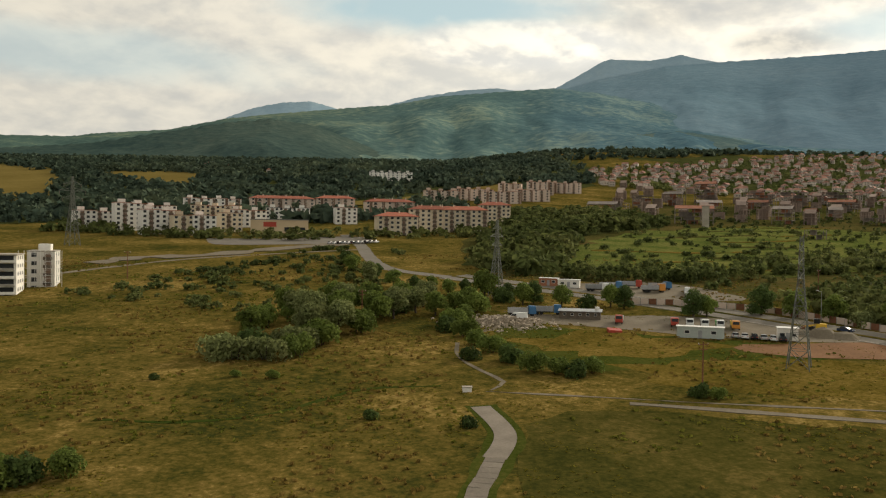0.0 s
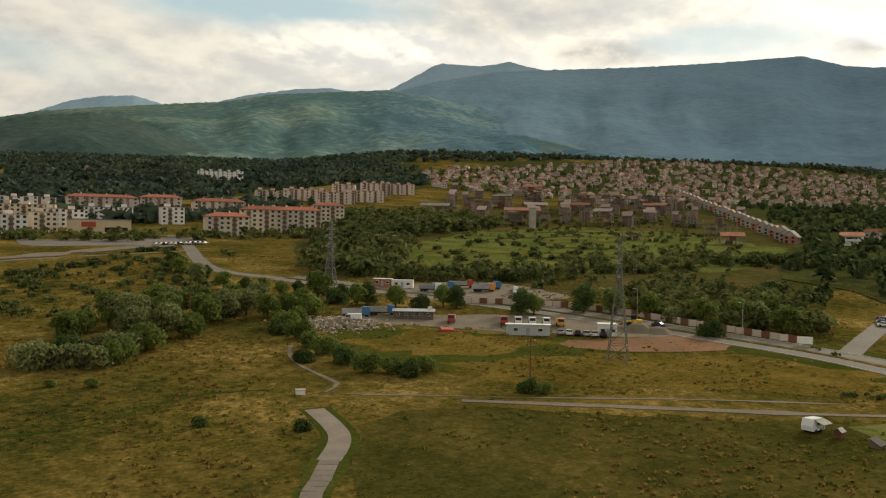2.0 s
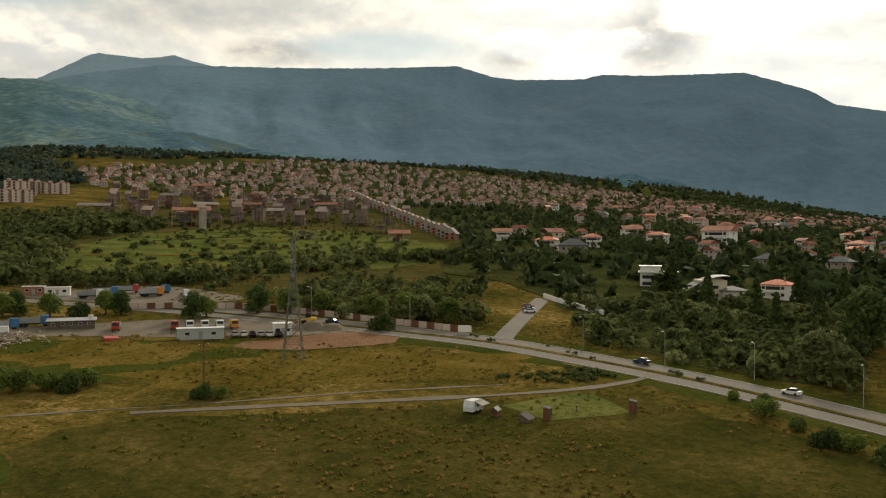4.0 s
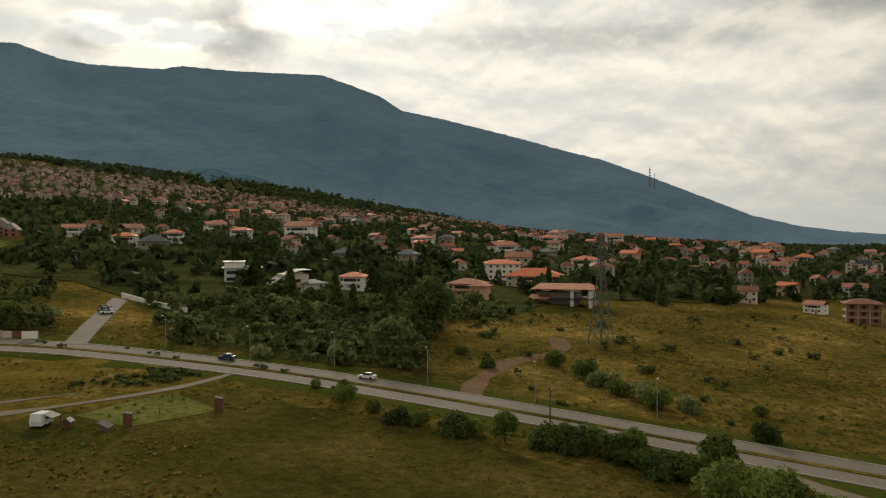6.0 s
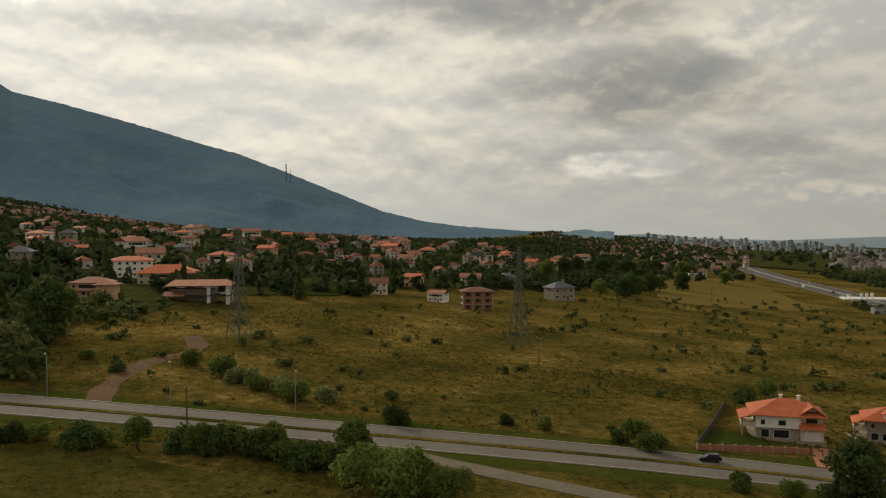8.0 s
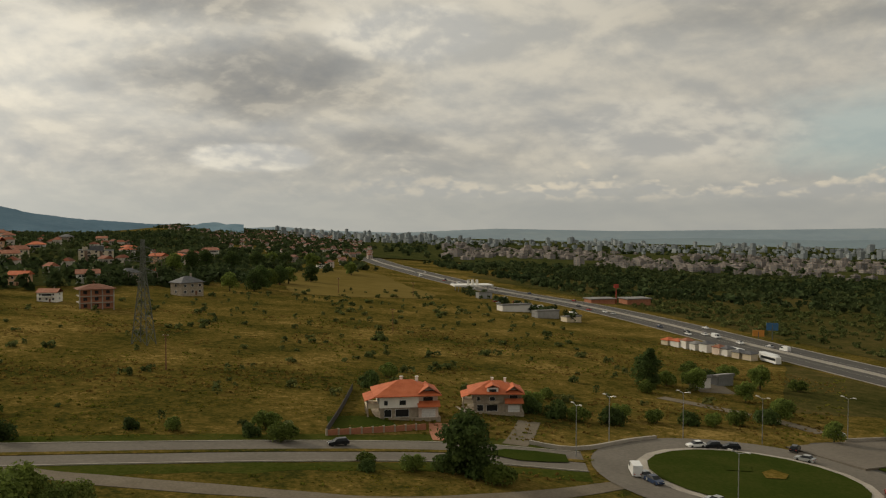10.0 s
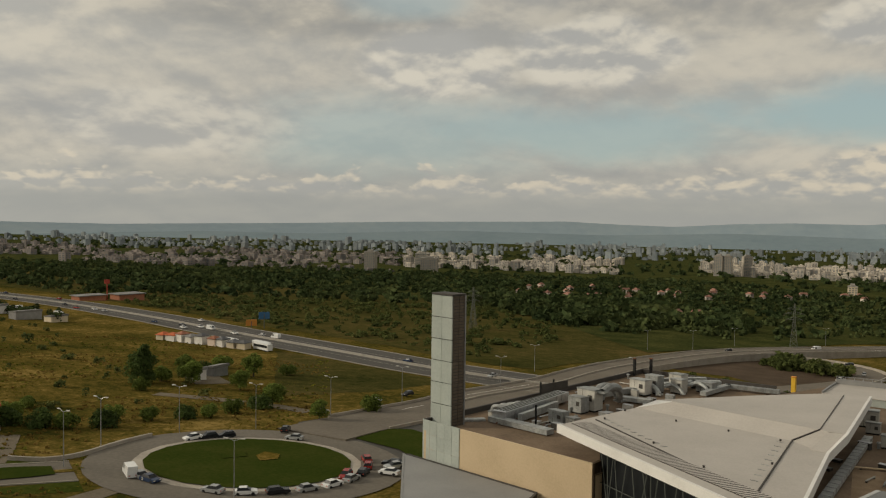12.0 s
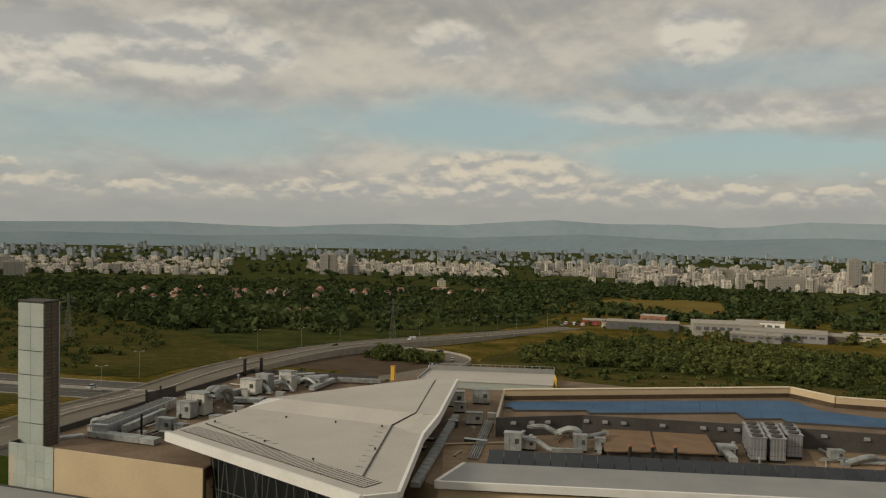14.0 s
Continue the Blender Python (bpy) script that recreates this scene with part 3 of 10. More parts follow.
def on(x, y, turn=0.0, lift=0.0, size=1.0):
    """A pose on the land; turn in degrees, counter-clockwise."""
    return pose(x, y, ground(x, y) + lift, 0, 0, turn) @ Matrix.Diagonal((size, size, size, 1))


def spline(points, step=4.0):
    """A smooth line through points in the plan, as even short steps."""
    p = [Vector(q[:2]) for q in points]
    p = [2 * p[0] - p[1], *p, 2 * p[-1] - p[-2]]
    out = []
    for i in range(1, len(p) - 2):
        n = max(1, round((p[i + 1] - p[i]).length / step))
        for j in range(n):
            t = j / n
            out.append(0.5 * (2 * p[i] + (p[i + 1] - p[i - 1]) * t + (2 * p[i - 1] - 5 * p[i] + 4 * p[i + 1] - p[i + 2]) * t * t + (3 * p[i] - p[i - 1] - 3 * p[i + 1] + p[i + 2]) * t ** 3))
    out.append(p[-2])
    return out


def ribbon(line, left, right, lift, thick=0.3, step=4.0, height=None, wave=0.0):
    """A band that follows a line over the land from left to right of it (metres)."""
    pts, s, rows = spline(line, step), Shape(), []
    for i, p in enumerate(pts):
        d = (pts[min(i + 1, len(pts) - 1)] - pts[max(i - 1, 0)]).normalized()
        nrm = Vector((-d.y, d.x))
        w = wave * noise.noise(Vector((p.x * 0.11, p.y * 0.11, left)))
        a, b = p + nrm * (left + w), p - nrm * (right + w)
        h = height(i / max(1, len(pts) - 1)) if height else 0.0
        za, zb = ground(*a) + lift + h, ground(*b) + lift + h
        if height:
            za = zb = max(za, zb)
        rows.append((a, b, za, zb))
    for a, b, za, zb in rows:
        s.v.extend(((a.x, a.y, za), (b.x, b.y, zb), (b.x, b.y, zb - thick), (a.x, a.y, za - thick)))
    for i in range(len(rows) - 1):
        k = 4 * i
        s.f.extend(((k, k + 1, k + 5, k + 4), (k + 1, k + 2, k + 6, k + 5), (k + 3, k, k + 4, k + 7)))
    s.f.extend(((3, 2, 1, 0), tuple(4 * len(rows) - 4 + i for i in range(4))))
    return s


def patch(outline, lift, ragged=0.0, step=6.0):
    """A piece of land cover that lies on the slope, with an uneven edge."""
    closed = spline([*outline, outline[0]], step)[:-1]
    c = sum(closed, Vector((0, 0))) / len(closed)
    s, rings = Shape(), 6
    for k in range(rings + 1):
        for i, p in enumerate(closed):
            q = c + (p - c) * (k / rings) * (1 + ragged * noise.noise(Vector((p.x * 0.13, p.y * 0.13, 1.7))))
            s.v.append((q.x, q.y, ground(q.x, q.y) + lift))
    n = len(closed)
    for k in range(rings):
        for i in range(n):
            j = (i + 1) % n
            s.f.append((k * n + i, k * n + j, (k + 1) * n + j, (k + 1) * n + i))
    if s.f:
        a, b = Vector(s.v[n]) - Vector(s.v[0]), Vector(s.v[n + 1]) - Vector(s.v[0])
        if a.cross(b).z < 0:
            s.f = [tuple(reversed(f)) for f in s.f]
    return s


def setting(name, shape, mat, label, category):
    return tagged(new(name, shape.mesh(name, mat) if isinstance(shape, Shape) else shape), label, category, kind="structure")


def inside(x, y, outline):
    """Which of the points lie in an outline."""
    hit = np.zeros(len(x), bool)
    for (x0, y0), (x1, y1) in zip(outline, outline[1:] + outline[:1]):
        cross = ((y0 > y) != (y1 > y)) & (x < (x1 - x0) * (y - y0) / (y1 - y0 + 1e-9) + x0)
        hit ^= cross
    return hit


# ---- the land ----
RINGS = np.concatenate([[0.02], np.geomspace(12, 4950, 190)])
SPOKES = 480
aa = np.arange(SPOKES) * 2 * math.pi / SPOKES
gx, gy = (RINGS[:, None] * np.sin(aa)).ravel(), (RINGS[:, None] * np.cos(aa)).ravel()
cell = np.arange((len(RINGS) - 1) * SPOKES)
ring, spoke = cell // SPOKES, cell % SPOKES
nxt = (spoke + 1) % SPOKES
land = quads_mesh("ground", np.stack([gx, gy, ground_np(gx, gy)], 1), np.stack([ring * SPOKES + spoke, (ring + 1) * SPOKES + spoke, (ring + 1) * SPOKES + nxt, ring * SPOKES + nxt], 1), M_GROUND)
setting("ground", land, M_GROUND, "rolling meadow of dry and green grass below the mountain", "ground")


def ridge(name, crest, r_foot, r_crest, mat, label, foot=-30.0, rough=1.0, seed=0.0, bulge=1.15, jag=1.0):
    """A mountain: its crest is given as headings and heights in degrees, and its flank falls towards the plain in spurs and gullies."""
    az = np.arange(crest[0][0], crest[-1][0], 0.14)
    el = np.interp(az, [c[0] for c in crest], [c[1] for c in crest])
    rows = 46
    verts = []
    for k in range(rows + 1):
        v = k / rows
        for a, e in zip(az, el):
            r = r_foot + (r_crest - r_foot) * v
            x, y = math.sin(radians(a)), math.cos(radians(a))
            top = EYE_Z + r_crest * math.tan(radians(e)) 
            low = ground(x * r_foot, y * r_foot) + foot
            z = low + (top - low) * v ** bulge
            spur = noise.fractal(Vector((a * 0.10, v * 2.2, seed)), 1.0, 2.1, 5) + 0.6 * abs(noise.noise(Vector((a * 0.2, v * 1.5, seed + 5))))
            z += rough * 60 * spur * math.sin(math.pi * min(1, v * 1.02)) * (1 - 0.45 * v)
            if v > 0.93:
                z += jag * (3.5 * noise.noise(Vector((a * 2.3, seed, 0))) + 2.5 * noise.noise(Vector((a * 8, seed, 4)))) * (v - 0.93) / 0.07
            r += 60 * rough * noise.noise(Vector((a * 0.3, v * 2, seed + 9))) * math.sin(math.pi * v)
            verts.append((x * r, y * r, z))
    n = len(az)
    i = np.arange(rows * (n - 1))
    b, c = i // (n - 1), i % (n - 1)
    me = quads_mesh(name, np.array(verts), np.stack([b * n + c, b * n + c + 1, (b + 1) * n + c + 1, (b + 1) * n + c], 1), mat)
    me.polygons.foreach_set("use_smooth", np.ones(len(me.polygons), bool))
    return setting(name, me, mat, label, "mountain")


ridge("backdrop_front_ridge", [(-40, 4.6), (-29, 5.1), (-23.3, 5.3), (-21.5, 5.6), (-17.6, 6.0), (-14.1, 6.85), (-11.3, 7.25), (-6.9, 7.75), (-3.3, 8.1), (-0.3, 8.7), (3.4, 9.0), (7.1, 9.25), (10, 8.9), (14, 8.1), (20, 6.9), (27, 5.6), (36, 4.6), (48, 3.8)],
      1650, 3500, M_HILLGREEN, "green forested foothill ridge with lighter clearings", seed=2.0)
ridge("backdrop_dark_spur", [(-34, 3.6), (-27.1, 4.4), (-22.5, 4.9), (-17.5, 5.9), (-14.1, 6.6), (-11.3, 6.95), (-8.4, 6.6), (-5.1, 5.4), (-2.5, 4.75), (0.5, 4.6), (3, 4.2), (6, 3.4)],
      1500, 2300, M_SPUR, "foothill spur with a cloud's shadow in its colour", seed=31.0, rough=0.5)
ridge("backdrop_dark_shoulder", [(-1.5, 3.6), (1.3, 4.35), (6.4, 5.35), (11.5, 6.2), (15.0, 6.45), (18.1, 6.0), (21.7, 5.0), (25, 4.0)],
      1700, 2500, M_SPUR, "wooded shoulder above the houses, cloud shadow in its colour", seed=37.0, rough=0.5)
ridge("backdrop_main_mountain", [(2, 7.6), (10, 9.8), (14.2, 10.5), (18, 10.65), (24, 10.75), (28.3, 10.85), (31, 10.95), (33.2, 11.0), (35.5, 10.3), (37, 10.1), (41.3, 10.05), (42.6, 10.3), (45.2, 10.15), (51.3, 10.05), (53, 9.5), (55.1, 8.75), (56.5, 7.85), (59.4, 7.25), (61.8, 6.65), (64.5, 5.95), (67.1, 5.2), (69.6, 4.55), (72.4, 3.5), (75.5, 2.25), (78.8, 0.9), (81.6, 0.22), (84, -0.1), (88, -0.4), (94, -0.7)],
      2300, 4450, M_HILLBLUE, "long forested mountain with a flat crest, blue-grey haze in its colour", seed=7.0, rough=1.1)
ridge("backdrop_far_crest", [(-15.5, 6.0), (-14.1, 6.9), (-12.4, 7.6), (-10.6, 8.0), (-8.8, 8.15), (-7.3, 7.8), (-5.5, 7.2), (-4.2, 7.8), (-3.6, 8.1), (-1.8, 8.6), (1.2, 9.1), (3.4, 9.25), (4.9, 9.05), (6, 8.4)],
      3900, 4750, M_PEAK, "far crest behind the foothills, pale haze in its colour", seed=12.0, rough=0.4)
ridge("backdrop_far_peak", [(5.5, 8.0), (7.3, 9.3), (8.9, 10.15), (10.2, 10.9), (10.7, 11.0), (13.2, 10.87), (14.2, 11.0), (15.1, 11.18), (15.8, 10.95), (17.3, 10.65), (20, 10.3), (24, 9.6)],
      3900, 4800, M_PEAK, "rocky far peak above the forest, pale haze in its colour", seed=15.0, rough=0.4)
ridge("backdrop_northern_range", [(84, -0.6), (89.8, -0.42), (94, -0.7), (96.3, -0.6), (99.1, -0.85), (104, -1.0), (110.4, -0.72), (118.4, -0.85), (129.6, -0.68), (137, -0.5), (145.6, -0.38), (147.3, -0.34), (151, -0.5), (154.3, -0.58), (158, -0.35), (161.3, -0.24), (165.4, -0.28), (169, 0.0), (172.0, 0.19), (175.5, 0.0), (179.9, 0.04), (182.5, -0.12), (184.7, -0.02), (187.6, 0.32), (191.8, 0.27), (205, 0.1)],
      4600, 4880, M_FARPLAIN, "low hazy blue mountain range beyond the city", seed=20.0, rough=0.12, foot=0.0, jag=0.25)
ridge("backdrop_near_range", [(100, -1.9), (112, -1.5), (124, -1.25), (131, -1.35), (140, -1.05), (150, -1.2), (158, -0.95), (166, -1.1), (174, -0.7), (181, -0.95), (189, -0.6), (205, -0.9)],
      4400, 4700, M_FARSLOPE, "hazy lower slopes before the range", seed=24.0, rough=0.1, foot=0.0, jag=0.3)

# ---- roads and land cover ----
MAIN = [(-46, 486), (-34, 420), (-20, 372), (4, 349), (27, 327), (60, 297), (86, 270), (108, 243), (124, 222), (141, 197), (152, 167), (160, 138), (164, 108), (167, 72), (169, 40), (171, 8), (172, -24), (170, -56), (162, -80)]
setting("road_near_carriageway", ribbon(MAIN[3:], -1.0, 7.6, 0.10), M_ASPHALT, "pale worn asphalt carriageway of the main road", "road")
setting("road_far_carriageway", ribbon(MAIN[3:], 7.6, -1.0, 0.10), M_ASPHALT, "pale worn asphalt carriageway beside the median", "road")
setting("road_median", ribbon(MAIN[3:], 0.95, 0.95, 0.22, wave=0.25), M_GROUND, "narrow grassy median with stone kerbs", "median")
for off in (-7.9, 7.6):
    setting("kerb", ribbon(MAIN[3:], off + 0.3, -off, 0.24), M_PALECONCRETE, "pale stone kerb along the road", "kerb")
setting("road_to_the_blocks", ribbon([(-62, 545), (-46, 480), (-35, 415), (-24, 374), (-6, 354), (8, 344)], 3.4, 3.4, 0.08, wave=0.6), M_ASPHALT, "worn asphalt road up to the blocks", "road")
setting("road_verge", ribbon(MAIN[6:], -8.2, 14.5, 0.03, wave=3.0), M_VERGE, "strip of rank green grass beside the road", "grass")
setting("road_verge", ribbon(MAIN[8:], 14.0, -8.2, 0.03, wave=3.0), M_VERGE, "strip of green grass on the far side of the road", "grass")
SIDE = [(146, 200), (162, 216), (190, 243), (214, 266)]
setting("side_road", ribbon(SIDE, 2.9, 2.9, 0.16), M_ASPHALT, "asphalt side road climbing to the houses", "road")
setting("lane_upper", ribbon([(9, 172), (30, 169), (52, 165.5), (84, 161.5), (114, 155.5)], 0.45, 0.45, 0.08, wave=1.0), M_GRAVEL, "gravel lane across the meadow", "path")
setting("lane_lower", ribbon([(36, 164.5), (52, 161), (80, 154.5), (109, 148), (131, 145.5), (147, 147), (156, 150)], 1.0, 1.0, 0.12, wave=0.9), M_GRAVEL, "pale gravel lane joining the main road", "path")
setting("creek_path", ribbon([(4, 219), (4, 203), (9, 189), (13, 180), (10, 173)], 0.55, 0.55, 0.07, wave=0.7), M_GRAVEL, "narrow worn footpath by the bushes", "path")
setting("dirt_track", ribbon([(-60, 150), (-45, 149), (-30, 155), (-16, 172), (0, 176)], 0.7, 0.7, 0.05, wave=0.6), M_LAWN, "faint track trodden through the grass", "path")
setting("red_track", ribbon([(166, 92), (180, 99), (198, 104), (221, 107), (240, 104), (254, 108), (268, 116)], 2.6, 2.6, 0.07, wave=1.2), M_REDEARTH, "reddish bare earth track", "path")
setting("service_road", ribbon([(166, 36), (158, 24), (152, 9), (146, -10), (139, -34), (141, -62), (146, -80)], 2.6, 2.6, 0.09, wave=0.6), M_GRAVEL, "broken pale service road", "road")

# the concrete slab walk: slabs are laid one by one
slab_line = spline([(3.0, 88), (3.6, 98), (5.0, 117), (6.6, 124), (8.6, 133)], 2.3)
walkway = thing("slab_walk", "winding walk of worn tan-grey concrete slabs", "path", kind="structure")
for i in range(len(slab_line) - 1):
    a, b = slab_line[i], slab_line[i + 1]
    mid, d = (a + b) / 2, b - a
    s = Shape().box(-1.55, 1.55, -d.length / 2 + 0.05, d.length / 2 - 0.05, -0.2, 0.0)
    ob = part("slab", s, M_WALK, walkway)
    slope = math.degrees(math.atan2(ground(*b) - ground(*a), d.length))
    ob.matrix_basis = pose(mid.x + random.uniform(-0.08, 0.08), mid.y, ground(*mid) + 0.10, 0, 0, math.degrees(math.atan2(d.y, d.x)) - 90 + random.uniform(-1.5, 1.5)) @ pose(0, 0, 0, slope + random.uniform(-0.6, 0.6), random.uniform(-0.8, 0.8))
setting("walk_asphalt", ribbon([(8.4, 132.6), (10.2, 139), (10.9, 145), (9.8, 152), (7.4, 161)], 1.9, 1.9, 0.09, thick=0.2, step=2), M_WALK, "smooth worn upper end of the walk", "path")
setting("walk_verge", ribbon([(3.0, 88), (3.6, 98), (5.0, 117), (6.6, 124), (8.6, 133), (10.2, 139), (10.9, 145), (9.8, 152), (7.4, 162)], 3.0, 3.2, 0.03, thick=0.2, step=2, wave=1.1), M_VERGE, "strip of lush green grass along the walk", "grass")

# roundabout
RC = (148.5, -111.5)
circle = [(RC[0] + 21.5 * math.cos(q), RC[1] + 21.5 * math.sin(q)) for q in (2 * math.pi * i / 20 for i in range(20))]
outer = [(RC[0] + 33 * math.cos(q), RC[1] + 33 * math.sin(q)) for q in (2 * math.pi * i / 20 for i in range(20))]
setting("roundabout_road", patch(outer, 0.18), M_ASPHALT, "grey asphalt ring of the roundabout", "road")
setting("roundabout_apron", patch([(RC[0] + (p[0] - RC[0]) * 1.1, RC[1] + (p[1] - RC[1]) * 1.1) for p in circle], 0.24), M_PALECONCRETE, "pale paved rim of the roundabout", "pavement")
setting("roundabout_island", patch(circle, 0.42), M_LAWN, "round mown grass island", "lawn")
setting("flower_bed", patch([(147, -113), (151, -115), (153, -119), (149, -120), (146, -117)], 0.55), M_STRAW, "curved flower bed of yellow plants", "flower bed")
setting("flower_bed_green", patch([(153, -108), (157, -110), (156, -116), (152, -113)], 0.55, 0.4), M_LAWN, "curved bed of low green shrubs", "flower bed")

RAMP = [(162, -140), (166, -160), (168.6, -186), (170.8, -202), (175.4, -224), (177.6, -255), (180, -280), (186, -315), (188.3, -354), (183.5, -425), (169, -479), (142, -553), (118, -640), (87, -732)]


def hump(t):
    """The ramp rides on a bank where it bends."""
    return 3.0 * math.sin(math.pi * min(1.0, max(0.0, (t - 0.2) / 0.75))) ** 1.5


setting("ramp_road", ribbon(RAMP, 10.5, 10.5, 0.3, thick=4.5, height=hump), M_RAMP, "wide curving pale asphalt ramp of the junction", "road")
for off in (-10.8, 10.4):
    setting("ramp_parapet", ribbon(RAMP[1:], off + 0.4, -off, 1.0, thick=5.2, height=lambda t: hump(0.03 + 0.97 * t)), M_PALECONCRETE, "low pale parapet along the ramp", "parapet")
setting("ramp_median", ribbon(RAMP[3:], 0.3, 0.3, 0.9, thick=0.7, height=lambda t: hump(0.10 + 0.90 * t)), M_PALECONCRETE, "concrete barrier between the lanes", "barrier")
for off in (-5.2, 5.2):
    setting("lane_line", ribbon(RAMP[2:], off + 0.1, -off + 0.1, 0.36, thick=0.05, height=lambda t: hump(0.07 + 0.93 * t)), M_WHITE, "thin white lane line", "marking")
# brown earth whose colour also holds the shadow below the ramp
setting("ramp_embankment", patch([(118, -352), (150, -368), (186, -376), (184, -440), (166, -470), (138, -474), (118, -452), (108, -400)], 0.12, 0.06), M_BANK, "bare earth bank inside the loop, darkened for the ramp's shadow", "embankment")
setting("loop_road", ribbon([(184, -452), (160, -474), (134, -471), (113, -447), (108, -408), (114, -372), (124, -335)], 6.0, 6.0, 0.7, thick=1.4), M_RAMP, "tight asphalt loop ramp", "road")
setting("loop_parapet", ribbon([(176, -466), (158, -481), (132, -478), (107, -452), (101, -408), (108, -370)], 0.25, 0.25, 1.6, thick=1.8), M_PALECONCRETE, "pale parapet of the loop", "parapet")
HIGHWAY = [(1500, -300), (1150, -262), (850, -252), (700, -255), (580, -276), (470, -278), (380, -272), (290, -268), (225, -266), (150, -276), (40, -300), (-80, -335)]
setting("highway_far_lanes", ribbon(HIGHWAY, -2.0, 20.0, 0.2, step=12), M_DARKASPHALT, "grey asphalt highway lanes", "road")
setting("highway_near_lanes", ribbon(HIGHWAY, 20.0, -2.0, 0.2, step=12), M_DARKASPHALT, "grey asphalt highway lanes with worn lines", "road")
setting("highway_median", ribbon(HIGHWAY, 0.5, 0.5, 0.9, thick=0.9, step=12), M_CONCRETE, "concrete barrier of the highway median", "median")
for off in (-20.2, -2.2, 2.0, 20.0):
    setting("highway_kerb", ribbon(HIGHWAY, off + 0.2, -off, 0.45, step=12), M_CONCRETE, "pale barrier along the highway", "kerb")
for off in (8.5, -8.5):
    setting("lane_line", ribbon(HIGHWAY, off + 0.06, -off + 0.06, 0.23, thick=0.05, step=12), M_CONCRETE, "thin white lane line", "marking")
setting("link_road", ribbon([(232, -140), (215, -150), (200, -157), (186, -160)], 2.5, 2.5, 0.12), M_GRAVEL, "narrow pale link road", "road")

# land cover: dark scrub floors under the woods and the built-up plain
SCRUB_NORTH = [(1300, -420), (900, -520), (640, -620), (420, -600), (330, -520), (225, -430), (212, -450), (164, -600), (112, -740), (140, -1000), (260, -1280), (620, -1560), (1080, -1200), (1400, -600)]
SCRUB_VILLAGE = [(216, 268), (300, 228), (345, 168), (400, 135), (520, 66), (620, -4), (760, -54), (900, -100), (1500, -60), (2300, 200), (2500, 900), (1700, 1800), (900, 2000), (400, 1800), (200, 1420), (420, 900), (430, 640), (330, 500), (250, 400)]
SCRUB_LEFT = [(-60, 655), (-250, 625), (-420, 570), (-800, 1000), (-1100, 1800), (-300, 1950), (100, 1850), (240, 1400), (200, 1150), (100, 1060), (-60, 900), (-140, 830)]


def floor_of(outline, lift):
    return patch(outline, lift, 0.04, 40)


setting("scrub_floor_north", floor_of(SCRUB_NORTH, 0.35), M_SCRUB, "dark scrubby ground below the woods", "ground")
setting("scrub_floor_village", floor_of(SCRUB_VILLAGE, 0.35), M_SCRUB, "dark garden ground between the houses", "ground")
setting("scrub_floor_hill", floor_of(SCRUB_LEFT, 0.35), M_SCRUB, "dark forest floor on the hill", "ground")
plain = Shape()
for r0, r1 in ((1350, 1800), (1800, 2400), (2400, 3200), (3200, 4600)):
    for k in range(34):
        a0, a1 = radians(96 + 3.2 * k), radians(96 + 3.2 * (k + 1))
        plain.poly([(r * math.sin(a), r * math.cos(a), ground(r * math.sin(a), r * math.cos(a)) + 1.5) for r, a in ((r1, a0), (r1, a1), (r0, a1), (r0, a0))][::-1])
setting("city_plain", plain, M_SCRUB, "green and built-up plain round the city", "ground")
setting("scrub_floor_mall", patch([(88, -500), (60, -625), (-40, -645), (-125, -560), (-195, -480), (-205, -400), (-110, -415), (-20, -435), (60, -445)], 0.2, 0.1, 20), M_SCRUB, "dark scrubby ground below the wood", "ground")
setting("scrub_floor_road", patch([(168, 190), (200, 224), (214, 258), (280, 234), (330, 188), (330, 152), (260, 160), (214, 136), (188, 124), (174, 142)], 0.1, 0.12, 12), M_SCRUB, "dark scrubby ground beside the road", "ground")
setting("scrub_floor_slope", patch([(42, 600), (22, 480), (12, 385), (40, 355), (62, 420), (92, 560), (170, 660), (150, 760), (60, 760)], 0.1, 0.12, 15), M_SCRUB, "dark scrubby ground on the slope", "ground")
# land cover: yards, fields and grass
setting("depot_yard", patch([(12, 259), (24, 262), (50, 262), (76, 262), (96, 252), (116, 238), (118, 228), (92, 226), (70, 232), (40, 244), (18, 250)], 0.06, 0.08), M_GRAVEL, "grey gravel yard with parked machines", "yard")
setting("machine_yard", patch([(40, 318), (58, 336), (84, 340), (98, 322), (104, 300), (84, 290), (62, 302)], 0.06, 0.1), M_GRAVEL, "gravel yard above the road", "yard")
setting("bare_earth_heap", patch([(76, 222), (96, 224), (118, 226), (124, 214), (108, 206), (88, 208), (74, 213)], 0.08, 0.25), M_EARTH, "scraped reddish earth", "ground")
setting("dry_grass_belt", patch([(44, 196), (66, 204), (92, 204), (118, 196), (134, 178), (120, 164), (96, 168), (70, 172), (50, 176)], 0.04, 0.3), M_STRAW, "belt of tall straw-coloured grass", "grass")
setting("dry_grass_belt", patch([(20, 224), (44, 236), (66, 224), (60, 208), (38, 204), (24, 210)], 0.045, 0.6), M_STRAW, "dry brown weeds beside the yard", "grass")
setting("mown_plot", patch([(103, 141), (116, 142.5), (127, 142), (126, 134), (124, 126), (113, 127), (105, 128)], 0.09), M_GREENFIELD, "mown pale grass plot", "grass")
setting("hill_field", patch([(-712, 1390), (-610, 1330), (-545, 1220), (-400, 880), (-450, 850), (-600, 1000), (-720, 1200)], 1.2, 0.1, 25), M_FIELD, "yellow hay field on the hill", "field")
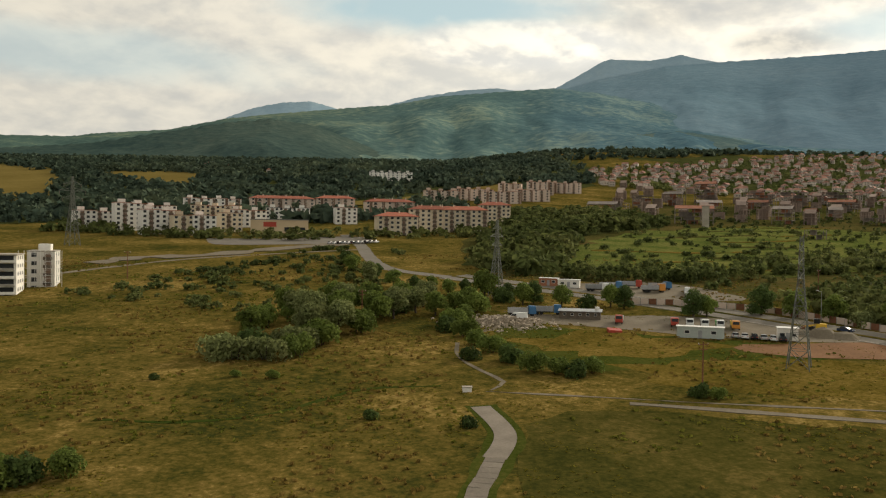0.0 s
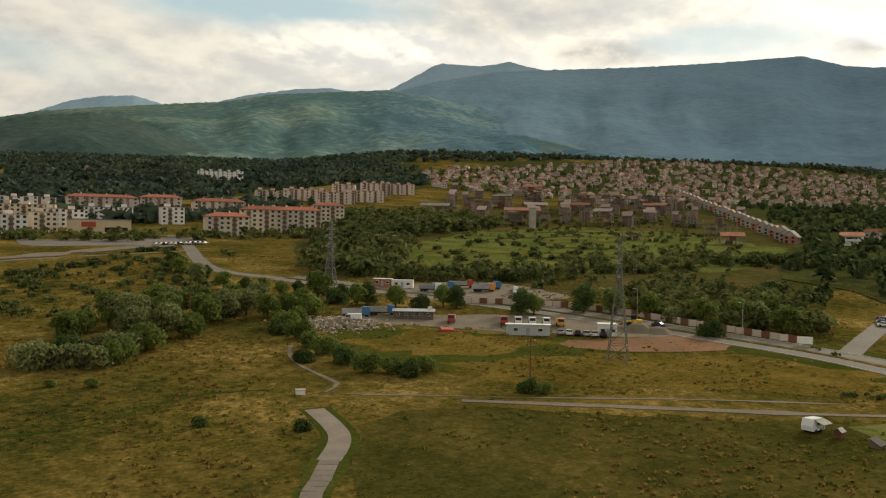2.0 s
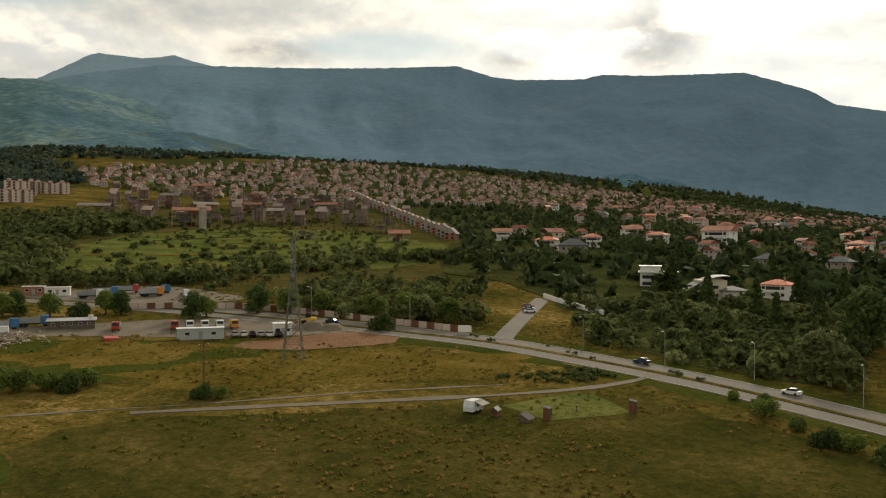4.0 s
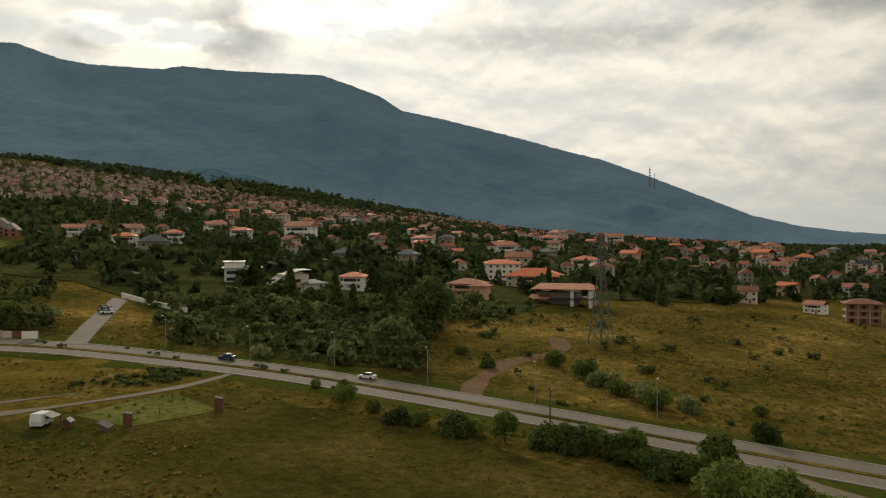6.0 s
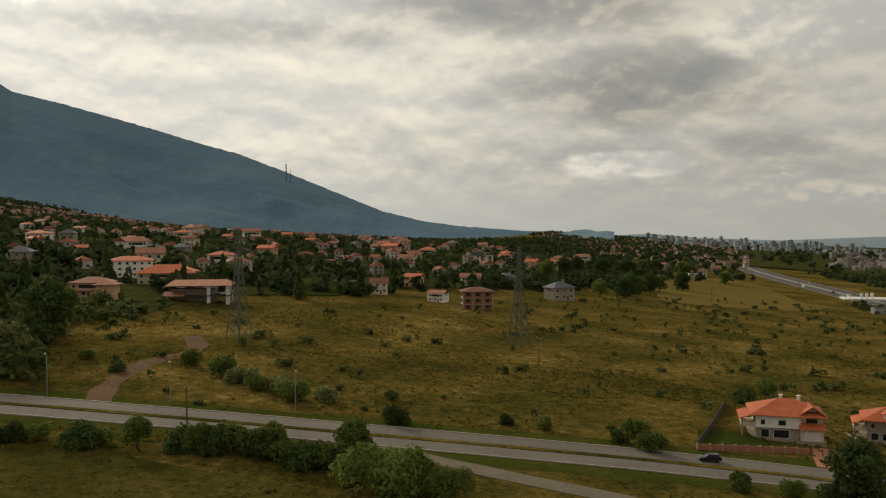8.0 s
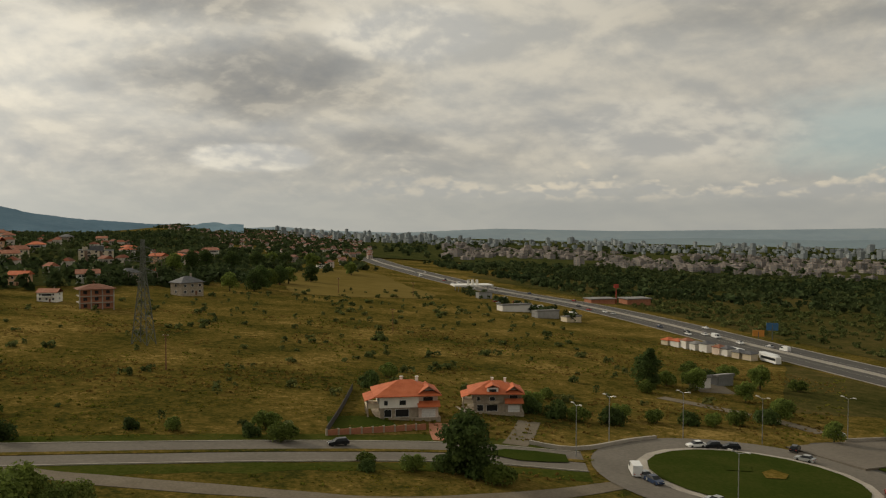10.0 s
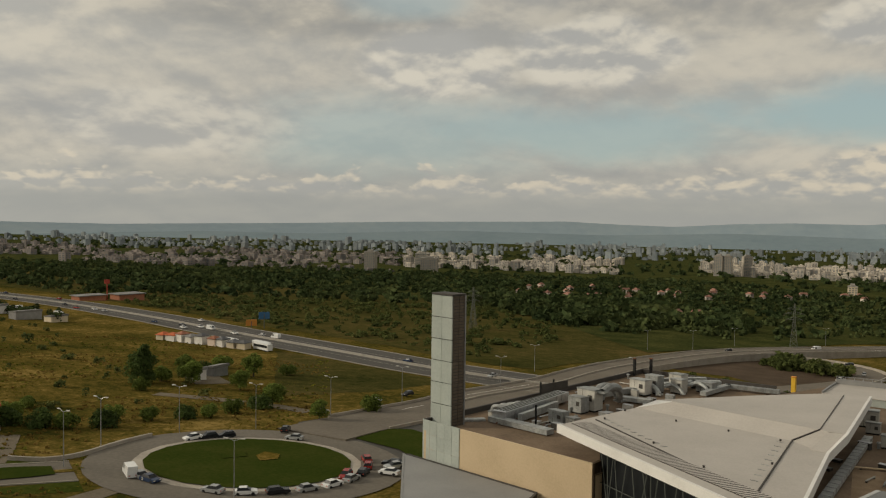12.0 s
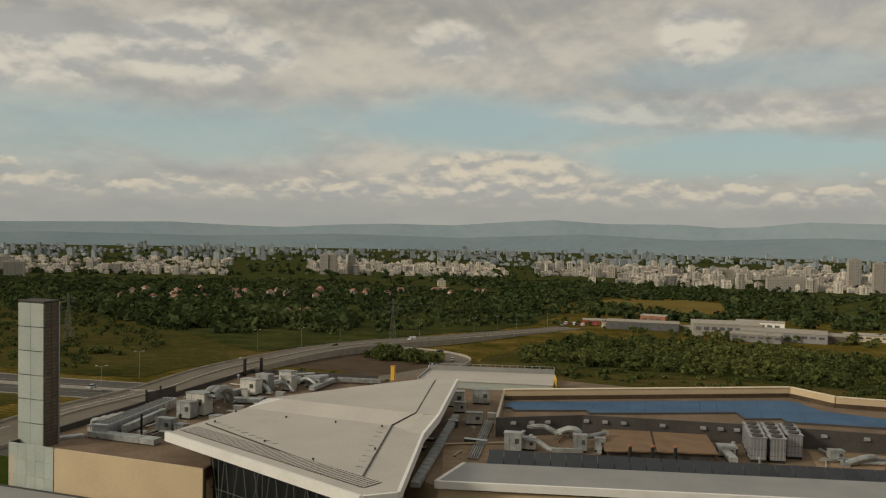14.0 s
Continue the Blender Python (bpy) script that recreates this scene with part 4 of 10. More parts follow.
setting("hill_field", patch([(-525, 1265), (-440, 1275), (-345, 1240), (-305, 1075), (-330, 1050), (-420, 1120)], 1.2, 0.12, 25), M_FIELD, "yellow hay field between the woods", "field")
setting("hill_field", patch([(-130, 850), (-60, 920), (0, 1020), (75, 1140), (130, 1160), (70, 1000), (30, 930), (-40, 840)], 1.2, 0.1, 25), M_FIELD, "pale grassy slope above the blocks", "field")
setting("green_slope", patch([(40, 380), (70, 470), (110, 560), (190, 650), (270, 660), (320, 560), (300, 470), (240, 400), (160, 372), (90, 350)], 0.1, 0.2, 15), M_GREENFIELD, "terraced green slope with scrub", "grass")
for k in range(9):
    y, x = 400 + 31 * k + 9 * math.sin(5.1 * k), 85 + 17 * k + 40 * math.sin(2.3 * k)
    bank = [(x + 22 * i, y + 9 * math.sin(0.9 * i + k) + 4 * i) for i in range(3 + k % 3)]
    setting("terrace_bank", ribbon(bank, 2.2, 2.2, 0.3, thick=0.6, wave=4.0), M_HEATH if k % 2 else M_STRAW, "grassy terrace bank across the slope", "bank")
setting("north_field", patch([(115, -1200), (20, -1290), (-60, -1270), (-60, -1000), (0, -965), (60, -1060)], 1.6, 0.15, 25), M_FIELD, "yellow stubble field", "field")
setting("west_field", patch([(560, -70), (700, -80), (900, -120), (860, -190), (700, -180), (590, -178), (560, -130)], 0.2, 0.1, 25), M_FIELD, "tan hay field below the village", "field")
setting("parking_apron", patch([(-138, 506), (-95, 511), (-62, 530), (-44, 524), (-41, 492), (-52, 484), (-89, 474), (-123, 470)], 0.15, 0.05, 8), M_ASPHALT, "asphalt car park before the blocks", "road")
setting("rough_lane", ribbon([(-170, 300), (-150, 345), (-120, 395), (-80, 428), (-40, 455)], 1.6, 1.6, 0.1, wave=1.5), M_GRAVEL, "rough lane past the new block", "path")
setting("pale_rubble_bank", ribbon([(-152, 376), (-140, 402), (-116, 412), (-90, 445), (-72, 466), (-56, 482)], 5, 6, 0.4, wave=6), M_GRAVEL, "bank of pale rubble", "ground")

setting("damp_meadow", patch([(8, 62), (11, 118), (15, 150), (40, 158), (90, 146), (128, 138), (140, 108), (138, 60), (128, 32), (104, 10), (60, 20), (25, 35)], 0.025, 0.06, 6), M_DARKMEADOW, "darker green meadow below the lanes", "grass")
setting("depot_grass", patch([(14, 246), (40, 240), (70, 228), (92, 222), (88, 206), (60, 196), (36, 190), (22, 200), (14, 222)], 0.03, 0.25), M_VERGE, "rank green grass below the yard", "grass")

setting("rough_grass_north", patch([(900, -300), (640, -318), (420, -312), (300, -308), (226, -300), (208, -330), (214, -440), (330, -570), (640, -650), (900, -560), (1000, -420)], 0.16, 0.05, 20), M_HEATH, "rough olive grass beyond the highway", "grass")
setting("rough_grass_rear", patch([(96, -262), (168, -300), (176, -350), (104, -352), (100, -480), (60, -630), (-130, -600), (-230, -480), (-230, -320), (-100, -262), (20, -256)], 0.04, 0.04, 15), M_HEATH, "rough olive grass behind the shopping centre", "grass")
setting("rough_grass_ramp", patch([(212, -168), (290, -232), (300, -244), (226, -244), (205, -240), (203, -200)], 0.05, 0.05, 8), M_HEATH, "rough olive grass between ramp and highway", "grass")
setting("rough_grass_slope", patch([(24, 345), (12, 480), (40, 640), (150, 800), (230, 900), (430, 880), (420, 700), (360, 560), (300, 400), (240, 330), (200, 290), (160, 262), (110, 300), (60, 335)], 0.035, 0.05, 15), M_HEATH, "rough olive grass on the slope below the houses", "grass")

# ---- buildings ----
SHARED = {}
M_BROWNBAND = material("brown_render", [(0.13, 0.085, 0.06), (0.19, 0.125, 0.09), (0.24, 0.165, 0.12)], 0.4, 9, vary=0.2)


def window_mesh(w, h):
    """A window in one piece: a white frame with the dark pane set back in it."""
    key = (round(w, 2), round(h, 2))
    if key not in SHARED:
        s, a, k = Shape(), w / 2, 0.11
        for y, m in ((0.0, 0), (-0.09, 0), (-0.09, k), (-0.03, k)):
            s.v.extend(((-a + m, y, m), (a - m, y, m), (a - m, y, h - m), (-a + m, y, h - m)))
        for base in (0, 4, 8):
            s.f.extend((base + i, base + (i + 1) % 4, base + 4 + (i + 1) % 4, base + 4 + i) for i in range(4))
        s.f.append((12, 13, 14, 15))
        me = s.mesh("window", M_FRAME)
        me.materials.append(M_DARKGLASS)
        me.polygons[12].material_index = 1
        SHARED[key] = me
    return SHARED[key]


def window(parent, w, h, m, mullions=1):
    """Looks towards its own -y."""
    ob = part("window", window_mesh(w, h), None, parent)
    ob.matrix_basis = m
    return ob


def face(side, along, z, w, d):
    """The pose of something on a wall of a body w by d: side 0 is -y, 1 +x, 2 +y, 3 -x."""
    return (pose(along, -d / 2, z), pose(w / 2, along, z, 0, 0, 90), pose(-along, d / 2, z, 0, 0, 180), pose(-w / 2, -along, z, 0, 0, 270))[side]


def hip_roof(w, d, z, rise, over, thick=0.22, ridge_share=None):
    """A hipped roof with eaves; ridge_share 1 makes gables."""
    s, a, b = Shape(), w / 2 + over, d / 2 + over
    k = max(0.0, a - b) if ridge_share is None else a * ridge_share
    e, r = [(-a, -b, z), (a, -b, z), (a, b, z), (-a, b, z)], [(-k, 0, z + rise), (k, 0, z + rise)]
    for q, down in ((0, 0), (1, 1)):
        lift = -thick if down else 0
        p = [(x, y, h + lift) for x, y, h in e + r]
        for f in ((0, 1, 5, 4), (1, 2, 5), (2, 3, 4, 5), (3, 0, 4)):
            s.poly([p[i] for i in (f if not down else reversed(f))])
    for i in range(4):
        (x0, y0, h0), (x1, y1, h1) = e[i], e[(i + 1) % 4]
        s.poly([(x0, y0, h0 - thick), (x1, y1, h1 - thick), (x1, y1, h1), (x0, y0, h0)])
    return s


def house(name, m, w, d, storeys, wall, roof, label, rise=2.2, over=0.7, gable=False, chimney=True, balcony=False, group="houses of the village"):
    h = storeys * 2.9 + 0.5
    ob = thing(name, label, "house", m, group)
    body = Shape().box(-w / 2, w / 2, -d / 2, d / 2, -3.0, h)
    if gable:
        for x in (-w / 2, w / 2):
            tri = [(x, -d / 2, h), (x, d / 2, h), (x, 0, h + rise * d / (d + 2 * over))]
            body.poly(tri if x > 0 else tri[::-1])
    part("wall", body, wall, ob)
    part("roof", hip_roof(w, d, h + 0.05, rise, over, ridge_share=1.0 if gable else None), roof, ob)
    if chimney:
        part("chimney", Shape().box(w * 0.2, w * 0.2 + 0.6, 0.6, 1.2, h, h + rise + 0.9).box(w * 0.2 - 0.1, w * 0.2 + 0.7, 0.5, 1.3, h + rise + 0.9, h + rise + 1.05), M_STONE, ob)
    for side, span in ((0, w), (1, d), (3, d)):
        n = max(1, int(span / 3.6)) if side == 0 else 1
        for k in range(storeys):
            for i in range(n):
                along = (i - (n - 1) / 2) * span / n
                if side == 0 and balcony and k == 1 and abs(along) < span * 0.3:
                    continue
                window(ob, 1.5, 1.4, face(side, along, 1.3 + 2.9 * k, w, d))
    door = part("door", Shape().box(-0.5, 0.5, -0.07, 0, 0, 2.1), M_RUST, ob)
    door.matrix_basis = face(0, w * 0.5 / max(1, int(w / 3.6)) if int(w / 3.6) % 2 else 0.0, 0.1, w, d) @ pose(0, -0.01, 0)
    if balcony:
        bal = part("balcony", Shape().box(-w * 0.32, w * 0.32, -d / 2 - 1.5, -d / 2, 3.1, 3.3).box(-w * 0.32, w * 0.32, -d / 2 - 1.5, -d / 2 - 1.38, 3.3, 4.2).box(-w * 0.32, -w * 0.32 + 0.12, -d / 2 - 1.38, -d / 2, 3.3, 4.2).box(w * 0.32 - 0.12, w * 0.32, -d / 2 - 1.38, -d / 2, 3.3, 4.2), wall, ob)
        part("door", Shape().box(-w * 0.25, w * 0.25, -d / 2 - 0.05, -d / 2, 3.3, 5.5), M_DARKGLASS, bal)
    return ob


def toward(x, y):
    """The turn that lets a front face the camera, which hovers over the origin."""
    return math.degrees(math.atan2(y, x)) - 90


def block(m, w, h, d, wall, roof, label, red=False, loggia=True, group="apartment blocks", name="apartment_block"):
    """A block of flats: floors of windows, balconies, and a flat or a low tiled roof."""
    ob = thing(name, label, "apartment building", m, group)
    floors = max(2, round(h / 2.9))
    h = floors * 2.9
    modules = max(1, round(w / 12))
    for q in range(modules):
        x0, x1 = -w / 2 + w * q / modules, -w / 2 + w * (q + 1) / modules
        step = 0.0 if red or modules == 1 else (q % 2) * 0.5
        part("wall", Shape().box(x0, x1, -d / 2 + step * 0.2, d / 2, -5, h - step), wall, ob)
        if not red:
            part("roof", Shape().box(x0 - 0.2, x1 + 0.2, -d / 2 - 0.25, d / 2 + 0.25, h - step, h - step + 0.35), roof, ob)
            part("stair_head", Shape().box(x0 + 3, x0 + 7, -2, 3, h - step + 0.35, h - step + 2.6), wall, ob)
    if red:
        part("roof", hip_roof(w, d, h + 0.05, 2.6, 0.8), roof, ob)
        for x in (-w * 0.3, w * 0.05, w * 0.32):
            part("chimney", Shape().box(x, x + 0.8, -1.6, -0.8, h + 1.2, h + 3.6), wall, ob)
    if loggia:
        for i in range(max(2, int(w / 3.4))):
            if i % 3 == 1:
                x = (i - (max(2, int(w / 3.4)) - 1) / 2) * w / max(2, int(w / 3.4))
                part("brown_band", Shape().box(x - 1.2, x + 1.2, -d / 2 - 0.04, -d / 2 + 0.3, -1, h - 0.3), M_BROWNBAND, ob, "brown painted balcony bay")
    n = max(2, int(w / (3.4 if m.translation.length < 720 else 5.4)))
    for k in range(floors):
        for i in range(n):
            along = (i - (n - 1) / 2) * w / n
            if loggia and i % 3 == 1:
                b = part("balcony", SHARED.setdefault(("balcony", wall.name), Shape().box(-1.45, 1.45, -1.1, 0, -0.15, 0.0).box(-1.45, 1.45, -1.1, -1.02, 0.0, 0.95).box(-1.45, -1.37, -1.02, 0, 0, 0.95).box(1.37, 1.45, -1.02, 0, 0, 0.95).mesh("balcony", M_BROWNPANEL)), None, ob)
                b.matrix_basis = face(0, along, 0.15 + 2.9 * k, w, d)
                window(ob, 2.2, 2.1, face(0, along, 0.2 + 2.9 * k, w, d))
            else:
                window(ob, 1.9, 1.7, face(0, along, 0.9 + 2.9 * k, w, d))
        for side in (1 if m.translation.x < 0 else 3,):
            for i in range(max(1, int(d / 5))):
                window(ob, 1.4, 1.4, face(side, (i - (max(1, int(d / 5)) - 1) / 2) * 5, 1.0 + 2.9 * k, w, d))
    return ob


for x, y, w, h, k in ((-228, 569, 28, 12, 0), (-202, 559, 20, 16, 0), (-176, 537, 23, 14, 0), (-160, 531, 13, 13, 1), (-148, 534, 14, 13, 0), (-138, 560, 14, 13, 1), (-136, 602, 26, 13, 0), (-199, 748, 48, 13, 0), (-215, 640, 34, 12, 0), (-170, 650, 36, 12, 1), (-73, 645, 16, 12, 0)):
    block(on(x, y, toward(x, y) + random.uniform(-14, 14)), w, h, 13, M_WHITE if k == 0 else M_CREAM, M_OLDTILE, "white and brown block of flats with balconies")
for x, y, w, h in ((-141, 758, 56, 13), (-46, 731, 42, 11), (-96, 770, 34, 11)):
    block(on(x, y, toward(x, y) + random.uniform(-8, 8)), w, h, 14, M_PINK, M_REDROOF, "block of flats under a red tiled roof", red=True)
block(on(-122, 681, toward(-122, 681)), 34, 9, 12, M_WHITE, M_SLATE, "pale low block of flats with a flat roof")
for x, y, w, h in ((-30, 552, 26, 12), (-10, 585, 27, 14), (15, 583, 29, 14), (38, 655, 24, 14), (-5, 640, 40, 13)):
    block(on(x, y, toward(x, y) + random.uniform(-12, 12)), w, h, 13, M_CREAM, M_REDROOF, "cream block of flats with a brown tiled roof", red=True)
for x, y, w, h in ((-2, 905, 38, 12), (32, 932, 42, 11), (75, 983, 26, 15), (112, 1014, 31, 15), (60, 900, 40, 12), (146, 1041, 36, 12), (95, 930, 36, 12)):
    block(on(x, y, toward(x, y) + random.uniform(-8, 8)), w, h, 14, M_PINK, M_OLDTILE, "unfinished pinkish terraced block", red=False, loggia=True)
block(on(-72, 1176, toward(-72, 1176)), 58, 12, 16, M_WHITE, M_SLATE, "long white building on the wooded hill", loggia=False)
fresh = thing("new_apartment_block", "new white block of flats with glazed balconies and an orange bay", "apartment building", on(-158, 288, toward(-140, 295) - 10, -2.5, 0.9), "apartment blocks")
part("wall", Shape().box(-18, 18, -7, 7, -5, 17.2), M_WHITE, fresh)
part("roof", Shape().box(-18.4, 18.4, -7.6, 7.4, 17.2, 17.6), M_PALECONCRETE, fresh)
part("penthouse", Shape().box(-16, 4, -5, 5, 17.6, 19.6), M_CONCRETE, fresh)
part("orange_bay", Shape().box(9.0, 11.4, -7.5, -7.0, 8.4, 17.0), M_BRICK, fresh, "orange-brown painted bay")
for k in range(6):
    for x0, x1 in ((-17, -11.5), (-10, -4), (-2, 3), (3.4, 8.4), (12, 17.4)):
        part("balcony", Shape().box(x0, x1, -8.4, -7.0, 2.9 * k + 0.05, 2.9 * k + 0.25).box(x0, x1, -8.4, -8.3, 2.9 * k + 0.25, 2.9 * k + 1.0), M_WHITE if k % 2 else M_CONCRETE, fresh)
        part("glazing", Shape().box(x0 + 0.3, x1 - 0.3, -7.06, -7.0, 2.9 * k + 0.3, 2.9 * k + 2.6), M_DARKGLASS, fresh)
    for y in (-4, 0, 4):
        window(fresh, 1.6, 1.5, face(1, y, 0.9 + 2.9 * k, 36, 14))
ob = block(on(-143, 311, toward(-140, 295) - 10, -2.5), 9, 14, 12, M_WHITE, M_PALECONCRETE, "scaffolded white end of the new block")
scaffold = Shape()
for i in range(9):
    for k in range(6):
        scaffold.bar((-7 + i * 1.75, -7.2, k * 2.5), (-7 + i * 1.75, -7.2, k * 2.5 + 2.5), 0.12)
        if i < 8:
            scaffold.bar((-7 + i * 1.75, -7.2, k * 2.5 + 1.2), (-5.25 + i * 1.75, -7.2, k * 2.5 + 1.2), 0.12)
part("scaffold", scaffold, M_WHITEMETAL, ob, "pale scaffold before the balconies")

store = thing("supermarket", "tan flat-roofed supermarket with a red sign", "shop", on(-106, 562, toward(-106, 562)))
part("wall", Shape().box(-18, 18, -12, 12, -4, 7.5), M_TAN, store)
part("roof", Shape().box(-18.3, 18.3, -12.3, 12.3, 7.5, 8.0), M_GREYROOF, store)
part("sign", Shape().box(-10, -2, -12.2, -12.0, 3.2, 6.2), M_REDPAINT, store, "plain red sign board")
part("window", Shape().box(3, 16, -12.1, -12.0, 0.3, 3.0), M_DARKGLASS, store)


def skeleton(m, w, h, d=11.0):
    """An abandoned house of bare concrete: slabs, posts and a few infill walls."""
    ob = thing("concrete_skeleton", "abandoned bare concrete shell of a house", "ruin", m, "unfinished concrete houses")
    floors = max(2, round(h / 3.0))
    nx = max(2, round(w / 5))
    for i in range(nx + 1):
        for y in (-d / 2 + 0.25, d / 2 - 0.25):
            x = -w / 2 + 0.25 + (w - 0.5) * i / nx
            part("column", Shape().box(x - 0.22, x + 0.22, y - 0.22, y + 0.22, -2.5, 3.0 * floors - 0.25), M_RAWCONCRETE, ob)
    for k in range(floors):
        cut = 0.0 if k < floors - 1 else random.uniform(0, w * 0.4)
        part("slab", Shape().box(-w / 2, w / 2 - cut, -d / 2, d / 2, 3.0 * k + 2.75, 3.0 * k + 3.0), M_RAWCONCRETE, ob)
        x0 = random.uniform(-w / 2, w * 0.1)
        part("infill_wall", Shape().box(x0, x0 + w * 0.3, -d * 0.1, -d * 0.1 + 0.25, 3.0 * k, 3.0 * k + 2.75), M_BRICK if random.random() < 0.45 else M_RAWCONCRETE, ob)
    if random.random() < 0.5:
        z, b = 3.0 * floors, part("roof_frame", Shape().poly([(-w / 2, -d / 2, 3.0 * floors), (w / 2, -d / 2, 3.0 * floors), (w / 2, 0, 3.0 * floors + 2.6), (-w / 2, 0, 3.0 * floors + 2.6)]).poly([(w / 2, d / 2, 3.0 * floors), (-w / 2, d / 2, 3.0 * floors), (-w / 2, 0, 3.0 * floors + 2.6), (w / 2, 0, 3.0 * floors + 2.6)]), M_OLDTILE if random.random() < 0.5 else M_RAWCONCRETE, ob)
    return ob


for x, y, w, h in ((143, 780, 27, 10), (160, 800, 20, 9), (199, 866, 20, 12), (237, 894, 21, 13), (278, 922, 22, 20), (199, 690, 30, 11), (274, 701, 16, 12), (306, 723, 10, 10), (336, 746, 12, 9), (323, 891, 29, 15), (362, 898, 33, 16), (419, 910, 42, 14), (351, 698, 24, 7), (337, 617, 22, 9), (299, 532, 16, 7), (250, 820, 24, 9), (300, 830, 20, 9), (390, 850, 26, 10), (240, 560, 12, 5)):
    skeleton(on(x, y, toward(x, y) + random.uniform(-18, 18)), w, h)
shaft = thing("lift_shaft", "bare pale concrete stair tower standing alone", "tower", on(197, 653, 10))
part("shaft", Shape().box(-2, 2, -2, 2, -2, 16), M_PALECONCRETE, shaft)
part("cap", Shape().box(-2.3, 2.3, -2.3, 2.3, 16, 16.4), M_RAWCONCRETE, shaft)

ROW = spline([(356, 552), (380, 610), (415, 705), (451, 803), (501, 965), (543, 1118)], 24)
for i, (a, b) in enumerate(zip(ROW[:-1], ROW[1:])):
    d = b - a
    h = random.uniform(4.6, 6.4)
    unit = thing("row_house_shell", "unfinished gabled concrete row house shell", "ruin", pose(a.x, a.y, ground(a.x, a.y), 0, 0, toward(a.x, a.y) - 16), "row of gabled shells")
    front = Shape().slab([(-4.4, -5), (4.4, -5), (4.4, -4.7), (-4.4, -4.7)], -2, h)
    part("front_wall", front, M_PALECONCRETE if i % 3 else M_BRICK, unit)
    part("gable_wall", Shape().poly([(-4.4, -5.02, h), (4.4, -5.02, h), (0, -5.02, h + 4)]).poly([(0, -4.7, h + 4), (4.4, -4.7, h), (-4.4, -4.7, h)]), M_PALECONCRETE, unit)
    for x in (-2.3, 2.1):
        for z in (0.4, 3.2):
            # no hole: a dark box on the wall stands for the shade inside
            part("opening", Shape().box(x - 0.95, x + 0.95, -5.1, -4.98, z, z + 1.7), M_DARKGLASS, unit)
    part("side_wall", Shape().box(-4.4, -4.1, -4.7, 5, -2, h), M_RAWCONCRETE, unit)
    part("side_wall", Shape().box(4.1, 4.4, -4.7, 5, -2, h), M_RAWCONCRETE, unit)
    for sx in (-1, 1):
        q = [(0, -5.4), (5.2 * sx, -5.4), (5.2 * sx, 5.4), (0, 5.4)]
        q = q if sx > 0 else q[::-1]
        zz = [h + 4.1 if abs(p[0]) < 1 else h - 0.7 for p in q]
        part("roof_slab", Shape().slab(q, zz, [z + 0.3 for z in zz]), M_RAWCONCRETE if (i + sx) % 4 else M_OLDTILE, unit)

# houses at the foot of the village
villa = house("house", on(344, 192, toward(344, 192) - 18), 16, 12, 2, M_PEACH, M_OLDTILE, "peach villa with a low red tiled roof", balcony=True)
part("wing", Shape().box(4, 11.5, -10, -2, -3, 5.6), M_PEACH, villa)
wing_roof = part("wing_roof", hip_roof(8.4, 8.8, 5.7, 1.8, 0.7), M_OLDTILE, villa)
wing_roof.matrix_basis = pose(7.7, -6, 0)
house("house", on(416, 192, toward(416, 192) - 10), 27, 15, 2, M_CREAM, M_TILE, "wide cream villa with a large orange hipped roof", rise=4.0, over=1.4, balcony=True)
house("house", on(436, 222, toward(436, 222)), 22, 13, 3, M_WHITE, M_TILE, "white three-storey house with orange tiles")
pav = thing("pavilion_house", "dark-roofed villa with a tall columned porch", "house", on(362, 152, toward(362, 152) - 8))
part("wall", Shape().box(-12, 6, -3, 8, -3, 5.5), M_STONE, pav)
part("roof", hip_roof(26, 15, 7.2, 2.2, 1.0, ridge_share=0.8), M_OLDTILE, pav)
for x, y in ((12, -7), (12, 0), (12, 7), (4, -7)):
    part("column", Shape().box(x - 0.7, x + 0.7, y - 0.7, y + 0.7, -3, 7.1), M_WHITE, pav)
part("lower_roof", Shape().slab([(-15, -9), (-6, -9), (-6, -3), (-15, -3)], [2.6, 2.6, 4.2, 4.2], [2.9, 2.9, 4.5, 4.5]), M_OLDTILE, pav)
part("floor_slab", Shape().box(-13, 13, -8, 8, 2.6, 3.0), M_DARKWALL, pav)
mod = thing("modern_house", "white modern house with flat roofs and ribbon windows", "house", on(296, 284, toward(296, 284)))
part("wall", Shape().box(-8, 8, -6, 6, -3, 6.4), M_WHITE, mod)
part("upper_floor", Shape().box(-8, 1, -4, 6, 6.4, 9.2), M_WHITE, mod)
part("roof", Shape().box(-9, 9, -7, 7, 6.4, 6.8).box(-8.6, 1.6, -4.6, 6.6, 9.2, 9.5), M_WHITEMETAL, mod)
for z in (0.8, 3.8):
    part("ribbon_window", Shape().box(-7, 7, -6.06, -6, z, z + 1.5), M_DARKGLASS, mod)
arch = thing("arched_roof_house", "cream house with a dark curved roof", "house", on(283, 246, toward(283, 246) + 12))
part("wall", Shape().box(-3, 8, -6, 6, -3, 8), M_CREAM, arch)
s = Shape()
for i in range(7):
    x0, x1 = -9 + i * 2.6, -9 + (i + 1) * 2.6
    z0, z1 = 3.0 + 6.5 * math.sin(min(1, (i + 0.1) / 6) * 1.5), 3.0 + 6.5 * math.sin(min(1, (i + 1.1) / 6) * 1.5)
    s.slab([(x0, -7), (x1, -7), (x1, 7), (x0, 7)], [z0, z1, z1, z0], [z0 + 0.3, z1 + 0.3, z1 + 0.3, z0 + 0.3])
part("roof", s, M_SLATE, arch)
